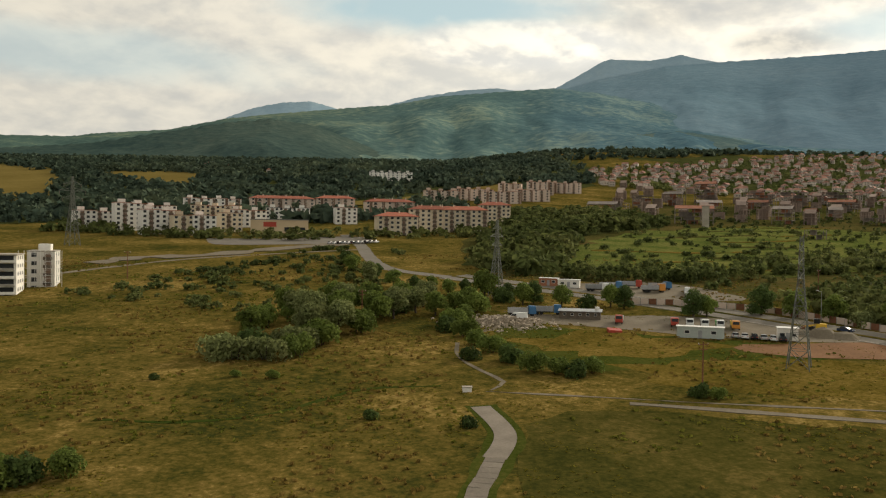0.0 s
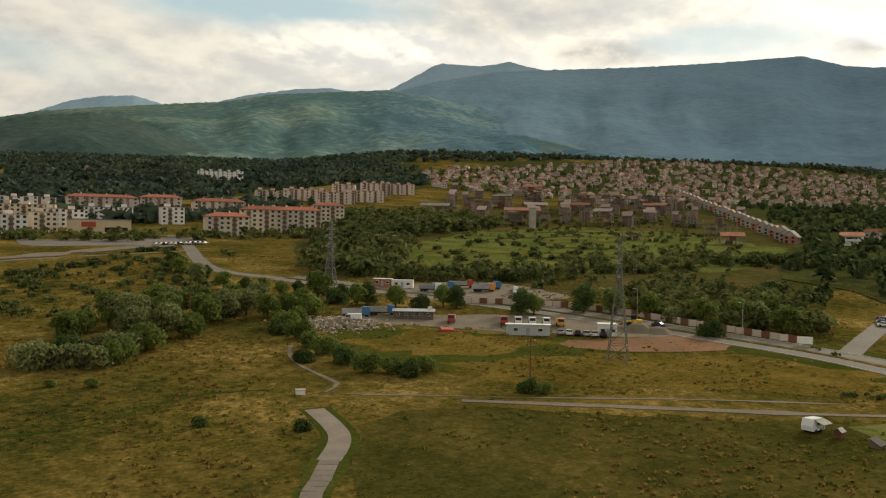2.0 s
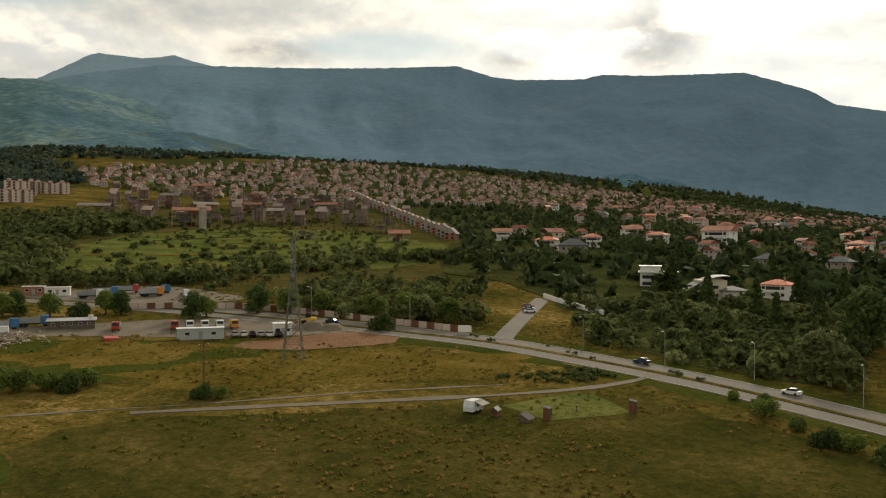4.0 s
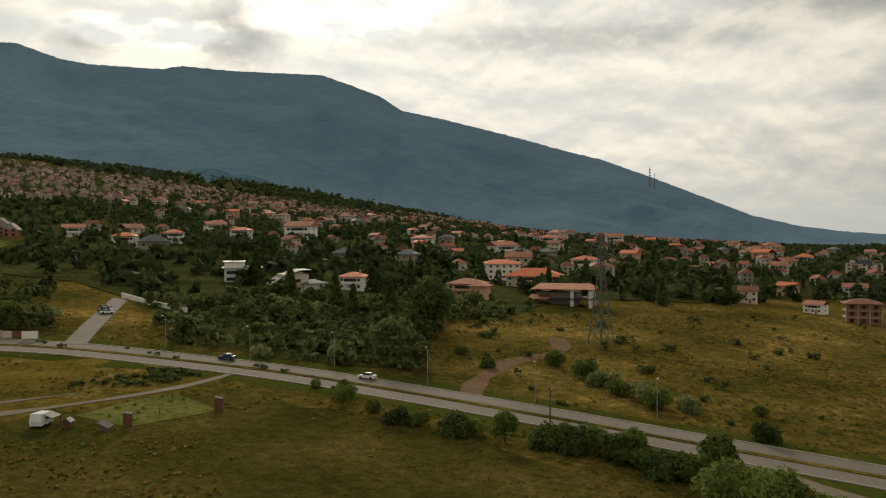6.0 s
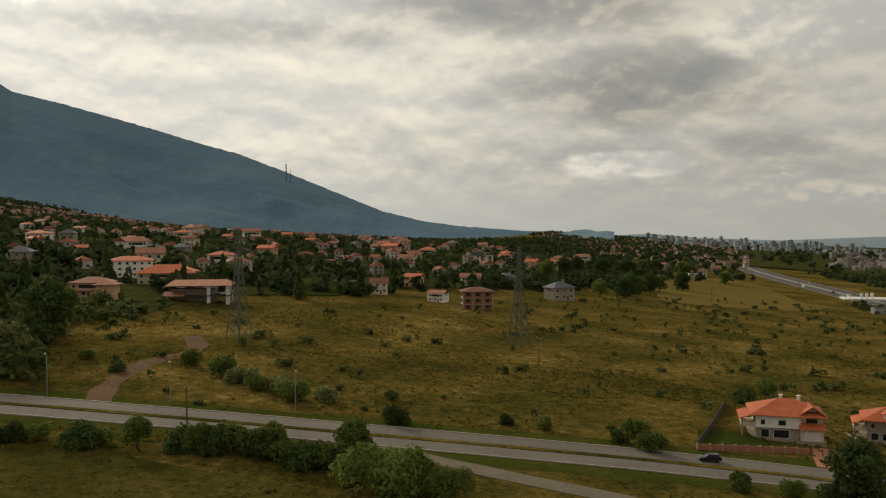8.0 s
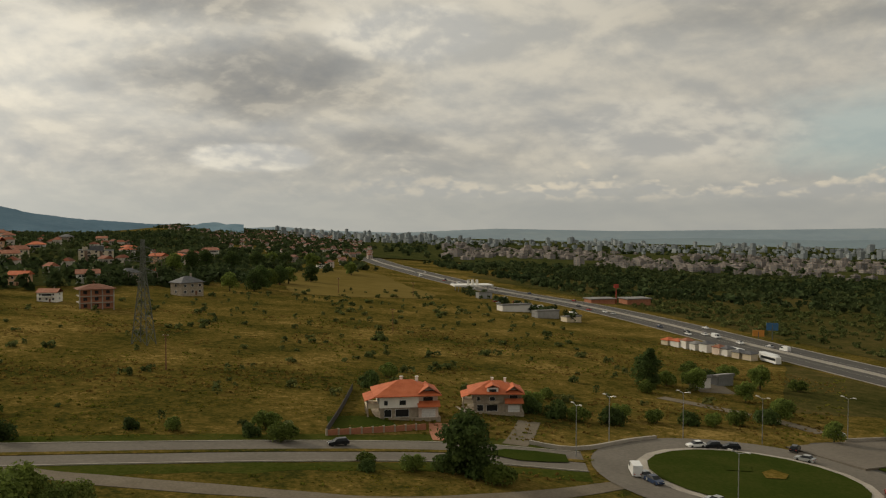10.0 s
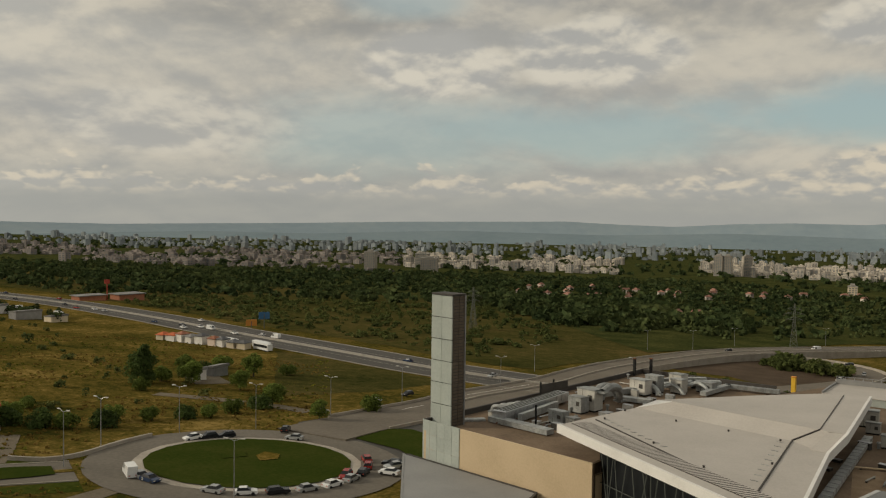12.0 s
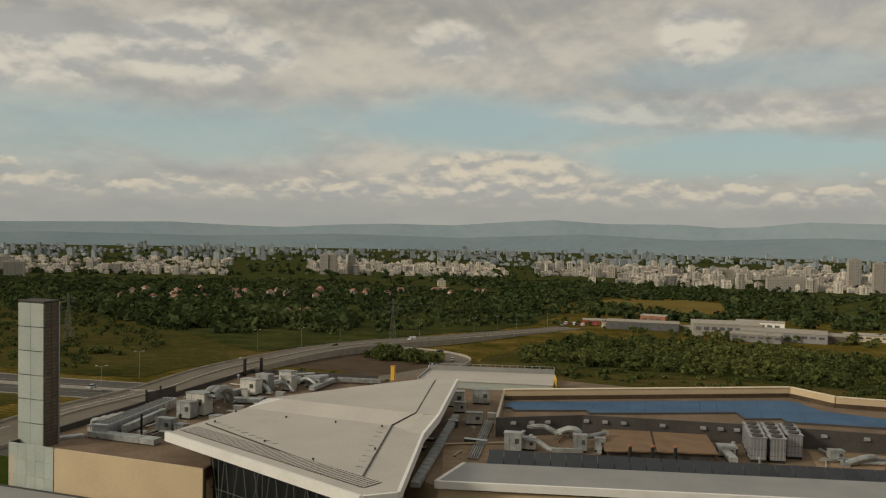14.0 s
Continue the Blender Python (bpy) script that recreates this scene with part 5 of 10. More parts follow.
for z in (1.0, 4.4):
    window(arch, 3.2, 1.6, pose(3, -6, z), 2)
part("annex", Shape().box(6, 15, -8, 0, -3, 4), M_WHITE, arch)
part("annex_roof", hip_roof(10, 9, 4.1, 1.6, 0.7), M_SLATE, arch).matrix_basis = pose(10.5, -4, 0)

TEMPLATES = []
for i, (w, d, st, wall, roof, gable, text) in enumerate((
        (12, 10, 2, M_WHITE, M_TILE, False, "white village house with an orange tiled roof"),
        (11, 9, 2, M_CREAM, M_OLDTILE, True, "cream gabled village house with old tiles"),
        (14, 10, 3, M_PINK, M_OLDTILE, False, "tall pale village house with a brown roof"),
        (10, 9, 2, M_PEACH, M_TILE, True, "peach gabled village house with orange tiles"),
        (13, 11, 2, M_WHITE, M_OLDTILE, True, "white gabled village house with weathered tiles"),
        (12, 9, 2, M_STONE, M_SLATE, False, "grey village house with dark roofing"))):
    x, y = ((317, 236), (461, 94), (489, 183), (524, 84), (563, 53), (591, 31))[i]
    TEMPLATES.append(house("house", on(x, y, toward(x, y) + 20 * (i % 3 - 1)), w, d, st, wall, roof, text, gable=gable, rise=2.0 + 0.4 * (i % 3), balcony=i % 2 == 0))
HOUSE_SPOTS = [(344, 192), (416, 192), (436, 222), (362, 152), (296, 284), (283, 246), (317, 236), (461, 94), (489, 183), (524, 84), (563, 53), (591, 31), (425, 37), (771, 66)]
for x, y, k, size in ((507, 245, 1, 1.4), (554, 218, 0, 1.3), (634, 398, 0, 1.3), (616, 313, 4, 1.4), (586, 493, 4, 1.8), (426, 323, 5, 1.1), (680, 229, 3, 1.3), (842, 373, 0, 1.4), (1012, 361, 4, 1.6), (461, 301, 5, 1.1), (540, 310, 3, 1.0), (516, -4, 5, 1.2), (875, 163, 3, 1.6), (901, 130, 0, 1.3), (729, 124, 1, 1.1), (1057, -35, 4, 1.2), (393, 538, 4, 1.1), (425, 516, 1, 1.3), (369, 454, 0, 1.2), (345, 400, 5, 1.4), (431, 479, 0, 1.2), (547, 557, 4, 1.3), (447, 59, 4, 0.7), (926, -146, 0, 0.9)):
    copy_thing(TEMPLATES[k], on(x, y, toward(x, y) + random.uniform(-35, 35), 0, size))
    HOUSE_SPOTS.append((x, y))
VILLAGE = [(560, 560), (420, 640), (470, 420), (360, 330), (440, 270), (520, 130), (620, 20), (900, -60), (1300, 60), (1500, 500), (1100, 1000), (780, 1000)]
rng = np.random.default_rng(5)


def spaced(outline, count, gap, taken, tries=9000):
    xs, ys = [p[0] for p in outline], [p[1] for p in outline]
    out = []
    for _ in range(tries):
        if len(out) >= count:
            break
        x, y = rng.uniform(min(xs), max(xs)), rng.uniform(min(ys), max(ys))
        if inside(np.array([x]), np.array([y]), outline)[0] and all((x - a) ** 2 + (y - b) ** 2 > gap * gap for a, b in taken + out):
            out.append((x, y))
    return out


for x, y in spaced(VILLAGE, 70, 26, HOUSE_SPOTS):
    copy_thing(TEMPLATES[int(rng.integers(6))], on(x, y, toward(x, y) + rng.uniform(-50, 50), 0, rng.uniform(0.85, 1.3)))
    HOUSE_SPOTS.append((x, y))
ruin = thing("unfinished_brick_house", "unfinished house of red brick and concrete floors", "house", on(425, 37, toward(425, 37) + 8))
for k in range(3):
    part("slab", Shape().box(-7.5, 7.5, -5.5, 5.5, 3 * k + 2.7, 3 * k + 3.0), M_PALECONCRETE, ruin)
    for x in (-7.2, -2.4, 2.4, 7.2):
        part("column", Shape().box(x - 0.25, x + 0.25, -5.4, -4.9, 3 * k - (2 if k == 0 else 0), 3 * k + 2.7), M_PALECONCRETE, ruin)
    part("brick_wall", Shape().box(-7.2, 7.2, -4.4, -4.1, 3 * k, 3 * k + 2.7), M_BRICK, ruin)
    for x in (-4.8, 0, 4.8):
        # dark box in place of a hole, coloured like its inner shade
        part("opening", Shape().box(x - 0.8, x + 0.8, -4.45, -4.39, 3 * k + 0.8, 3 * k + 2.3), M_DARKGLASS, ruin)
part("roof", hip_roof(15, 11, 9.1, 2.0, 0.8), M_OLDTILE, ruin)
big = block(on(771, 66, toward(771, 66)), 27, 12, 16, M_CREAM, M_SLATE, "large cream house with a set-back top floor")
part("penthouse", Shape().box(-5, 6, -4, 5, 11.6, 15.2), M_SLATE, big)


def far_houses(name, spots, label, size=1.0, roof=None):
    """Many small houses too far to tell apart: walls and roofs in two meshes."""
    walls, roofs, wins = Shape(), Shape(), Shape()
    for x, y in spots:
        w, d, h, t = rng.uniform(6, 10), rng.uniform(5.5, 8), rng.uniform(3.6, 6.4), rng.uniform(0, math.pi)
        w, d, h = w * size, d * size, h * size
        c, s, z, k = math.cos(t), math.sin(t), ground(x, y), rng.uniform(0, 0.6)
        q = [(x + c * a - s * b, y + s * a + c * b) for a, b in ((-w / 2, -d / 2), (w / 2, -d / 2), (w / 2, d / 2), (-w / 2, d / 2))]
        walls.slab(q, z - 3, z + h)
        e = [(x + 1.12 * (p[0] - x), y + 1.12 * (p[1] - y), z + h) for p in q]
        r = [(x + c * a, y + s * a, z + h + 2.6) for a in (-w * k, w * k)]
        for f in ((e[0], e[1], r[1], r[0]), (e[1], e[2], r[1]), (e[2], e[3], r[0], r[1]), (e[3], e[0], r[0])):
            roofs.poly(f)
        for i in range(4):
            (xa, ya), (xb, yb) = q[i], q[(i + 1) % 4]
            nx, ny = (yb - ya), -(xb - xa)
            n = math.hypot(nx, ny)
            nx, ny = nx / n * 0.06, ny / n * 0.06
            for u in (0.22, 0.62):
                for zz in (1.0, 3.9):
                    if zz + 1.5 < h:
                        pa, pb = (xa + (xb - xa) * u + nx, ya + (yb - ya) * u + ny), (xa + (xb - xa) * (u + 0.16) + nx, ya + (yb - ya) * (u + 0.16) + ny)
                        wins.poly([(*pa, z + zz), (*pb, z + zz), (*pb, z + zz + 1.4), (*pa, z + zz + 1.4)])
    ob = tagged(new(name, walls.mesh(name, M_FARWALL)), label, "houses", kind="stuff")
    part("roofs", roofs, roof or M_FARROOF, ob)
    part("windows", wins, M_DARKGLASS, ob)
    return ob


M_FARWALL = material("far_house_walls", [(0.36, 0.31, 0.265), (0.46, 0.40, 0.345), (0.58, 0.52, 0.455)], 0.02, 9, where="World", island=0.3)
M_FARROOF = material("far_house_roofs", [(0.16, 0.085, 0.066), (0.25, 0.125, 0.092), (0.33, 0.180, 0.132)], 0.02, 9, where="World", island=0.35)
M_VILLAGEROOF = material("village_roof_tiles", [(0.158, 0.058, 0.032), (0.245, 0.086, 0.048), (0.302, 0.126, 0.076)], 0.02, 9, where="World", island=0.4)
VILLAGE_FAR = spaced(VILLAGE, 150, 22, HOUSE_SPOTS, 16000)
far_houses("village_houses", VILLAGE_FAR, "village houses with red tiled roofs among trees", 1.2, M_VILLAGEROOF)
UPPER = [(210, 1150), (420, 900), (560, 980), (780, 960), (1250, 800), (1500, 900), (1250, 1400), (950, 1580), (700, 1620), (430, 1480), (230, 1390)]
far_spots = spaced(UPPER, 950, 12.5, [], 16000)
far_houses("distant_hill_houses", far_spots, "dense hillside of pale houses with brown roofs")


def far_shells(name, spots, label):
    """Abandoned concrete frames too many to tell apart: floors, posts and bare gables."""
    s = Shape()
    for x, y in spots:
        w, d, t, floors = rng.uniform(6, 10), rng.uniform(5, 8), radians(toward(x, y)) + rng.uniform(-0.4, 0.4), int(rng.integers(2, 4))
        c, q, z = math.cos(t), math.sin(t), ground(x, y)

        def at(a, b):
            return (x + c * a - q * b, y + q * a + c * b)
        for k in range(1, floors + 1):
            s.slab([at(-w / 2, -d / 2), at(w / 2, -d / 2), at(w / 2, d / 2), at(-w / 2, d / 2)], z + 3 * k - 0.35, z + 3 * k)
        for a in (-0.48, -0.16, 0.16, 0.48):
            for b in (-0.47, 0.47):
                s.slab([at(w * a - 0.3, d * b - 0.3), at(w * a + 0.3, d * b - 0.3), at(w * a + 0.3, d * b + 0.3), at(w * a - 0.3, d * b + 0.3)], z - 2, z + 3 * floors)
        s.slab([at(-w / 2, 0), at(w / 2, 0), at(w / 2, 0.3), at(-w / 2, 0.3)], z - 2, z + 3 * floors)
        if rng.random() < 0.35:
            top = z + 3 * floors
            for side in (-1, 1):
                corners = [at(-w / 2, side * d * 0.55), at(w / 2, side * d * 0.55), at(w / 2, 0), at(-w / 2, 0)]
                zs = [top - 0.3, top - 0.3, top + 3, top + 3]
                if side > 0:
                    corners, zs = corners[::-1], zs[::-1]
                s.slab(corners, zs, [v + 0.3 for v in zs])
    return tagged(new(name, s.mesh(name, M_SHELL)), label, "ruins", kind="stuff")


M_SHELL = material("weathered_shell_concrete", [(0.20, 0.150, 0.122), (0.30, 0.225, 0.185), (0.38, 0.31, 0.265)], 0.03, 12, where="World", island=0.25)
far_shells("distant_concrete_shells", spaced([(150, 780), (225, 1150), (420, 950), (520, 1000), (490, 840), (420, 720), (300, 690), (200, 700)], 62, 22, []), "rows of abandoned brown concrete house shells")
TOWN = [(1350, 300), (2300, 260), (2600, 700), (2300, 1120), (1700, 1180), (1450, 800)]
far_houses("distant_suburb_houses", spaced([(900, -150), (1300, -80), (2600, 0), (4200, 100), (4000, -600), (2400, -500), (1500, -340), (1150, -240)], 420, 26, [], 12000), "far suburb of pale houses along the highway")
far_houses("distant_town_houses", spaced(TOWN, 760, 19, [], 14000), "far town of pale houses at the mountain foot")
far_houses("distant_garden_houses", spaced([(700, -1030), (560, -1120), (330, -1350), (260, -1300), (420, -1000), (500, -800), (600, -820)], 34, 34, []) + [(515, -814), (320, -712), (340, -716), (-122, 1240), (-260, 1290), (-330, 1330), (-380, 1400), (-60, 1300)], "scattered houses with red roofs among woods")

# ---- the far city ----
M_CITYWALL = material("city_block_walls", [(0.27, 0.25, 0.225), (0.44, 0.395, 0.335), (0.76, 0.67, 0.54)], 0.004, 30, where="World", island=0.45)
M_CITYWEST = material("brown_city_walls", [(0.135, 0.122, 0.117), (0.225, 0.194, 0.173), (0.4, 0.347, 0.308)], 0.004, 30, where="World", island=0.4)
# walls of the farthest blocks, with haze painted into the colour
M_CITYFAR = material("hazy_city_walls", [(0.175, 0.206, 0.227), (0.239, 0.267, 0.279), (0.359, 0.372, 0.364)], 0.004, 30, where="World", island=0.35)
M_CITYWIN = material("city_block_windows", [(0.11, 0.125, 0.135), (0.17, 0.185, 0.195)], 0.01, 9, rough=0.4, where="World", island=0.3)


def city(name, spots, low, high, label, far=False, wall=None):
    walls, wins, roofs = Shape(), Shape(), Shape()
    for x, y in spots:
        tall = rng.random() < 0.16
        w, d = (rng.uniform(10, 19), rng.uniform(10, 15)) if tall else (rng.uniform(7, 19), rng.uniform(7, 10))
        h = rng.uniform(high * 0.65, high * 1.25) if tall else rng.uniform(low * 0.7, high * 0.6)
        h *= 0.72
        t = rng.choice((0.25, 0.25 + math.pi / 2)) + rng.uniform(-0.2, 0.2)
        c, s, z = math.cos(t), math.sin(t), ground(x, y)
        q = [(x + c * a - s * b, y + s * a + c * b) for a, b in ((-w / 2, -d / 2), (w / 2, -d / 2), (w / 2, d / 2), (-w / 2, d / 2))]
        walls.slab(q, z - 4, z + h)
        roofs.slab([(x + (p[0] - x) * 1.02, y + (p[1] - y) * 1.02) for p in q], z + h, z + h + 0.7)
        roofs.slab([(x + (p[0] - x) * 0.3, y + (p[1] - y) * 0.4) for p in q], z + h + 0.7, z + h + 3.0)
        for i in range(4):
            (xa, ya), (xb, yb) = q[i], q[(i + 1) % 4]
            nx, ny = yb - ya, -(xb - xa)
            n = math.hypot(nx, ny)
            if far or (nx * -x + ny * -y) < 0:
                continue
            nx, ny, cols = nx / n * 0.15, ny / n * 0.15, max(2, int(n / 7))
            for k in range(int(h / 3)):
                for j in range(cols):
                    u0, u1 = (j + 0.2) / cols, (j + 0.72) / cols
                    pa, pb = (xa + (xb - xa) * u0 + nx, ya + (yb - ya) * u0 + ny), (xa + (xb - xa) * u1 + nx, ya + (yb - ya) * u1 + ny)
                    zz = z + 3 * k + 1
                    wins.poly([(*pa, zz), (*pb, zz), (*pb, zz + 1.5), (*pa, zz + 1.5)])
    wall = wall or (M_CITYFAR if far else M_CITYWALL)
    ob = tagged(new(name, walls.mesh(name, wall)), label, "city blocks", kind="stuff")
    if wins.f:
        part("windows", wins, M_CITYWIN, ob)
    part("roofs", roofs, wall, ob)
    return ob


def sector(a0, a1, r0, r1, n, gap=0.0):
    out = []
    while len(out) < n:
        a, r = radians(rng.uniform(a0, a1)), math.sqrt(rng.uniform(r0 * r0, r1 * r1))
        x, y = r * math.sin(a), r * math.cos(a)
        if noise.noise(Vector((x * 0.003, y * 0.003, 2.0))) > -0.12:
            out.append((x, y))
    return out


city("distant_city_west", sector(107, 137, 1480, 2600, 850), 7, 19, "far city quarter of brown and pale low blocks", wall=M_CITYWEST)
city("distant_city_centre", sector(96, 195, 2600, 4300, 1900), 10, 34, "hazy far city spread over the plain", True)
city("distant_city_quarter", sector(137, 151, 1750, 2500, 380), 9, 26, "far quarter of pale apartment blocks")
city("distant_city_towers", sector(156, 169, 1900, 2500, 420), 10, 28, "far quarter of sunlit apartment blocks")
city("distant_city_estate", sector(171, 194, 1750, 2700, 800), 12, 36, "large far estate of pale apartment towers")


def tower_block(x, y, w, d, h, wall, label, turn=0.0):
    ob = thing("apartment_tower", label, "apartment building", on(x, y, toward(x, y) + turn), "far apartment towers")
    part("wall", Shape().box(-w / 2, w / 2, -d / 2, d / 2, -4, h), wall, ob)
    part("roof", Shape().box(-w / 2 - 0.4, w / 2 + 0.4, -d / 2 - 0.4, d / 2 + 0.4, h, h + 0.8).box(-w / 4, w / 4, -d / 4, d / 4, h + 0.8, h + 4), M_CONCRETE, ob)
    for k in range(int(h / 3)):
        row = Shape()
        for i in range(int(w / 4)):
            x0 = -w / 2 + 1 + i * 4
            row.box(x0, x0 + 2.3, -d / 2 + 0.0, -d / 2 - 0.15, 3 * k + 1, 3 * k + 2.5)
        part("window_row", row, M_CITYWIN, ob)


for x, y, w, h in ((739, -1746, 18, 44), (722, -1752, 16, 44), (697, -1792, 18, 44), (-344, -1915, 24, 62), (-372, -1817, 24, 58), (1118, -1104, 20, 34), (1160, -1290, 26, 30), (1041, -1177, 30, 26), (-88, -1952, 50, 34), (-206, -1745, 90, 26), (360, -1320, 12, 16)):
    tower_block(x, y, w, 16, h, M_CREAM if (x, y) == (360, -1320) else M_PALECONCRETE, "pale concrete apartment tower on the plain", random.uniform(-20, 20))

# ---- trees, bushes and woods ----


def leaf_cards(count, lobes, size, seed):
    """Small leaf clumps on the shells of some lobes (centre, radii): four corners each."""
    g = np.random.default_rng(seed)
    lobes = np.array(lobes, float)
    pick = g.choice(len(lobes), count, p=(lobes[:, 3] * lobes[:, 5]) / (lobes[:, 3] * lobes[:, 5]).sum())
    n = g.normal(size=(count, 3))
    n /= np.linalg.norm(n, axis=1, keepdims=True)
    n[:, 2] = np.where(n[:, 2] < -0.5, -n[:, 2], n[:, 2])
    c = lobes[pick, :3] + n * lobes[pick, 3:] * g.uniform(0.7, 1.08, (count, 1))
    m = n + g.normal(size=(count, 3)) * 0.55
    m /= np.linalg.norm(m, axis=1, keepdims=True)
    t = np.cross(m, g.normal(size=(count, 3)))
    t /= np.linalg.norm(t, axis=1, keepdims=True)
    b = np.cross(m, t)
    h = size * g.uniform(0.55, 1.25, (count, 1)) / 2
    k = g.uniform(0.55, 1.0, (count, 1))
    v = np.stack([c - t * h - b * h * k, c + t * h - b * h * k * 0.6, c + t * h * 0.8 + b * h * k, c - t * h * 0.6 + b * h * k * 1.1], 1)
    return v.reshape(-1, 3)


def crown_lobes(kind, seed):
    g = random.Random(seed)
    if kind == "poplar":
        return [(g.uniform(-.04, .04), g.uniform(-.04, .04), 0.2 + 0.13 * i, 0.15 * math.sin(0.7 + 0.38 * i) + 0.03, 0.15 * math.sin(0.7 + 0.38 * i) + 0.03, 0.13) for i in range(6)]
    if kind == "bush":
        return [(g.uniform(-.42, .42), g.uniform(-.36, .36), g.uniform(0.08, 0.46), g.uniform(.24, .42), g.uniform(.24, .42), g.uniform(.22, .45)) for _ in range(7)]
    if kind == "fir":
        return [(0, 0, 0.12 + 0.15 * i, 0.24 - 0.036 * i, 0.24 - 0.036 * i, 0.11) for i in range(6)]
    out = [(0, 0, 0.5, 0.3, 0.3, 0.44)]
    for i in range(11):
        q, r = i * 2.4 + g.uniform(-.3, .3), g.uniform(.16, .3)
        out.append((r * math.cos(q), r * math.sin(q), g.uniform(.14, .76), g.uniform(.15, .26), g.uniform(.14, .25), g.uniform(.13, .22)))
    return out


def plant(name, kind, mat, m, count, size, label, seed, category="tree"):
    """A tree one metre high, scaled by its pose: trunk, limbs and a crown of leaf clumps."""
    ob = thing(name, label, category, m, "trees and bushes")
    lobes = crown_lobes(kind, seed)
    trunk = Shape()
    if kind == "bush":
        for q in (0.3, 1.9, 3.4, 5.0):
            trunk.tube((0.05 * math.cos(q), 0.05 * math.sin(q), -0.1), (0.25 * math.cos(q), 0.25 * math.sin(q), 0.45), 0.02, 0.008, 5)
    else:
        trunk.tube((0, 0, -0.08), (0.01, 0.01, 0.3), 0.036, 0.026, 8).tube((0.01, 0.01, 0.3), (0, 0, 0.75), 0.026, 0.008, 7)
        for x, y, z, *_ in lobes[1:]:
            trunk.tube((0.01, 0.01, min(0.3, z - 0.05)), (x * 0.9, y * 0.9, z), 0.013, 0.004, 5)
    part("trunk", trunk, M_BARK, ob)
    v = leaf_cards(count, lobes, size, seed)
    part("crown", quads_mesh("crown", v, np.arange(len(v)).reshape(-1, 4), mat), None, ob)
    return ob


OAK = plant("tree", "oak", M_LEAFDARK, on(238, 147, 0, 0, 20), 3400, 0.052, "tall dark broad-crowned tree in the meadow", 1)
WILLOW = plant("tree", "oak", M_LEAFSILVER, on(192, 131, 40, 0, 12.5), 2500, 0.064, "silvery rounded willow beside the road", 2)
LIME = plant("tree", "oak", M_LEAF, on(-45, 252, 10, 0, 9.5), 2600, 0.06, "dense green tree beside the road", 3)
POPLAR = plant("tree", "poplar", M_LEAFDARK, on(249, -146, 0, 0, 13), 1000, 0.064, "slender dark poplar in the meadow", 4)
FIR = plant("tree", "fir", M_LEAFDARK, on(262, 226, 0, 0, 15), 950, 0.07, "dark pointed conifer among the houses", 5)
BUSH = plant("bush", "bush", M_LEAF, on(147, 63, 0, 0, 6), 1700, 0.088, "dense green roadside bush", 6, "bush")
DARKBUSH = plant("bush", "bush", M_LEAFDARK, on(144, 43, 0, 0, 6), 1700, 0.088, "dark dense bush in the grass", 7, "bush")
SILVERBUSH = plant("bush", "bush", M_LEAFSILVER, on(-40, 197, 0, 0, 7.5), 1800, 0.088, "grey-green rounded bush in the meadow", 8, "bush")

WILLOWBUSH = plant("bush", "bush", M_LEAF, on(133, 26, 0, 0, 12), 4200, 0.05, "large leafy green willow bush beside the service road", 9, "bush")


def plant_out(spots):
    for ob, x, y, size in spots:
        copy_thing(ob, on(x, y, random.uniform(0, 360), -0.1, size / ob.scale.x))


# beside the main road
plant_out([(BUSH, 144, 103, 3.5), (DARKBUSH, 141, 94, 5), (BUSH, 142.5, 90, 4), (DARKBUSH, 142, 82.5, 6), (BUSH, 144, 79.5, 4), (LIME, 144, 72.5, 6.5), (DARKBUSH, 145, 66, 5), (BUSH, 146, 63, 4.5), (DARKBUSH, 147, 60.5, 6), (BUSH, 148, 57, 6.5), (DARKBUSH, 147, 51.5, 6.5), (LIME, 147.5, 49, 7), (BUSH, 146.5, 46.5, 5), (DARKBUSH, 146, 40.5, 6), (BUSH, 145, 37, 6), (LIME, 150, 35, 8.5), (WILLOWBUSH, 136, 18, 8), (BUSH, 139, 33, 6), (BUSH, 148, 113, 4.5), (BUSH, 150, 117, 3), (BUSH, 156, 119, 3), (BUSH, 153, 125, 2.6), (DARKBUSH, 158, -33, 3), (BUSH, 162, -34, 3), (BUSH, 157, -42, 4), (BUSH, 148, -56, 5), (OAK, 155, -52, 13), (DARKBUSH, 156.5, -50, 6), (DARKBUSH, 153.5, -54, 5.5), (DARKBUSH, 181, 33, 5.5)])
plant_out([(BUSH, 203, 38, 3), (DARKBUSH, 190, 10, 3.5), (BUSH, 189, 2, 3.5), (SILVERBUSH, 205, 76, 6), (BUSH, 199, 70, 5), (SILVERBUSH, 198, 64, 6.5), (BUSH, 192, 58, 6), (SILVERBUSH, 196, 52, 5), (BUSH, 212, 84, 6), (BUSH, 222, 96, 5.5), (SILVERBUSH, 226, 88, 4), (DARKBUSH, 205, 108, 4), (BUSH, 215, 122, 3.5), (BUSH, 180, -20, 5), (DARKBUSH, 184, -14, 4), (BUSH, 190, -18, 5), (SILVERBUSH, 186, -22, 4), (BUSH, 259, -61, 5.5)])
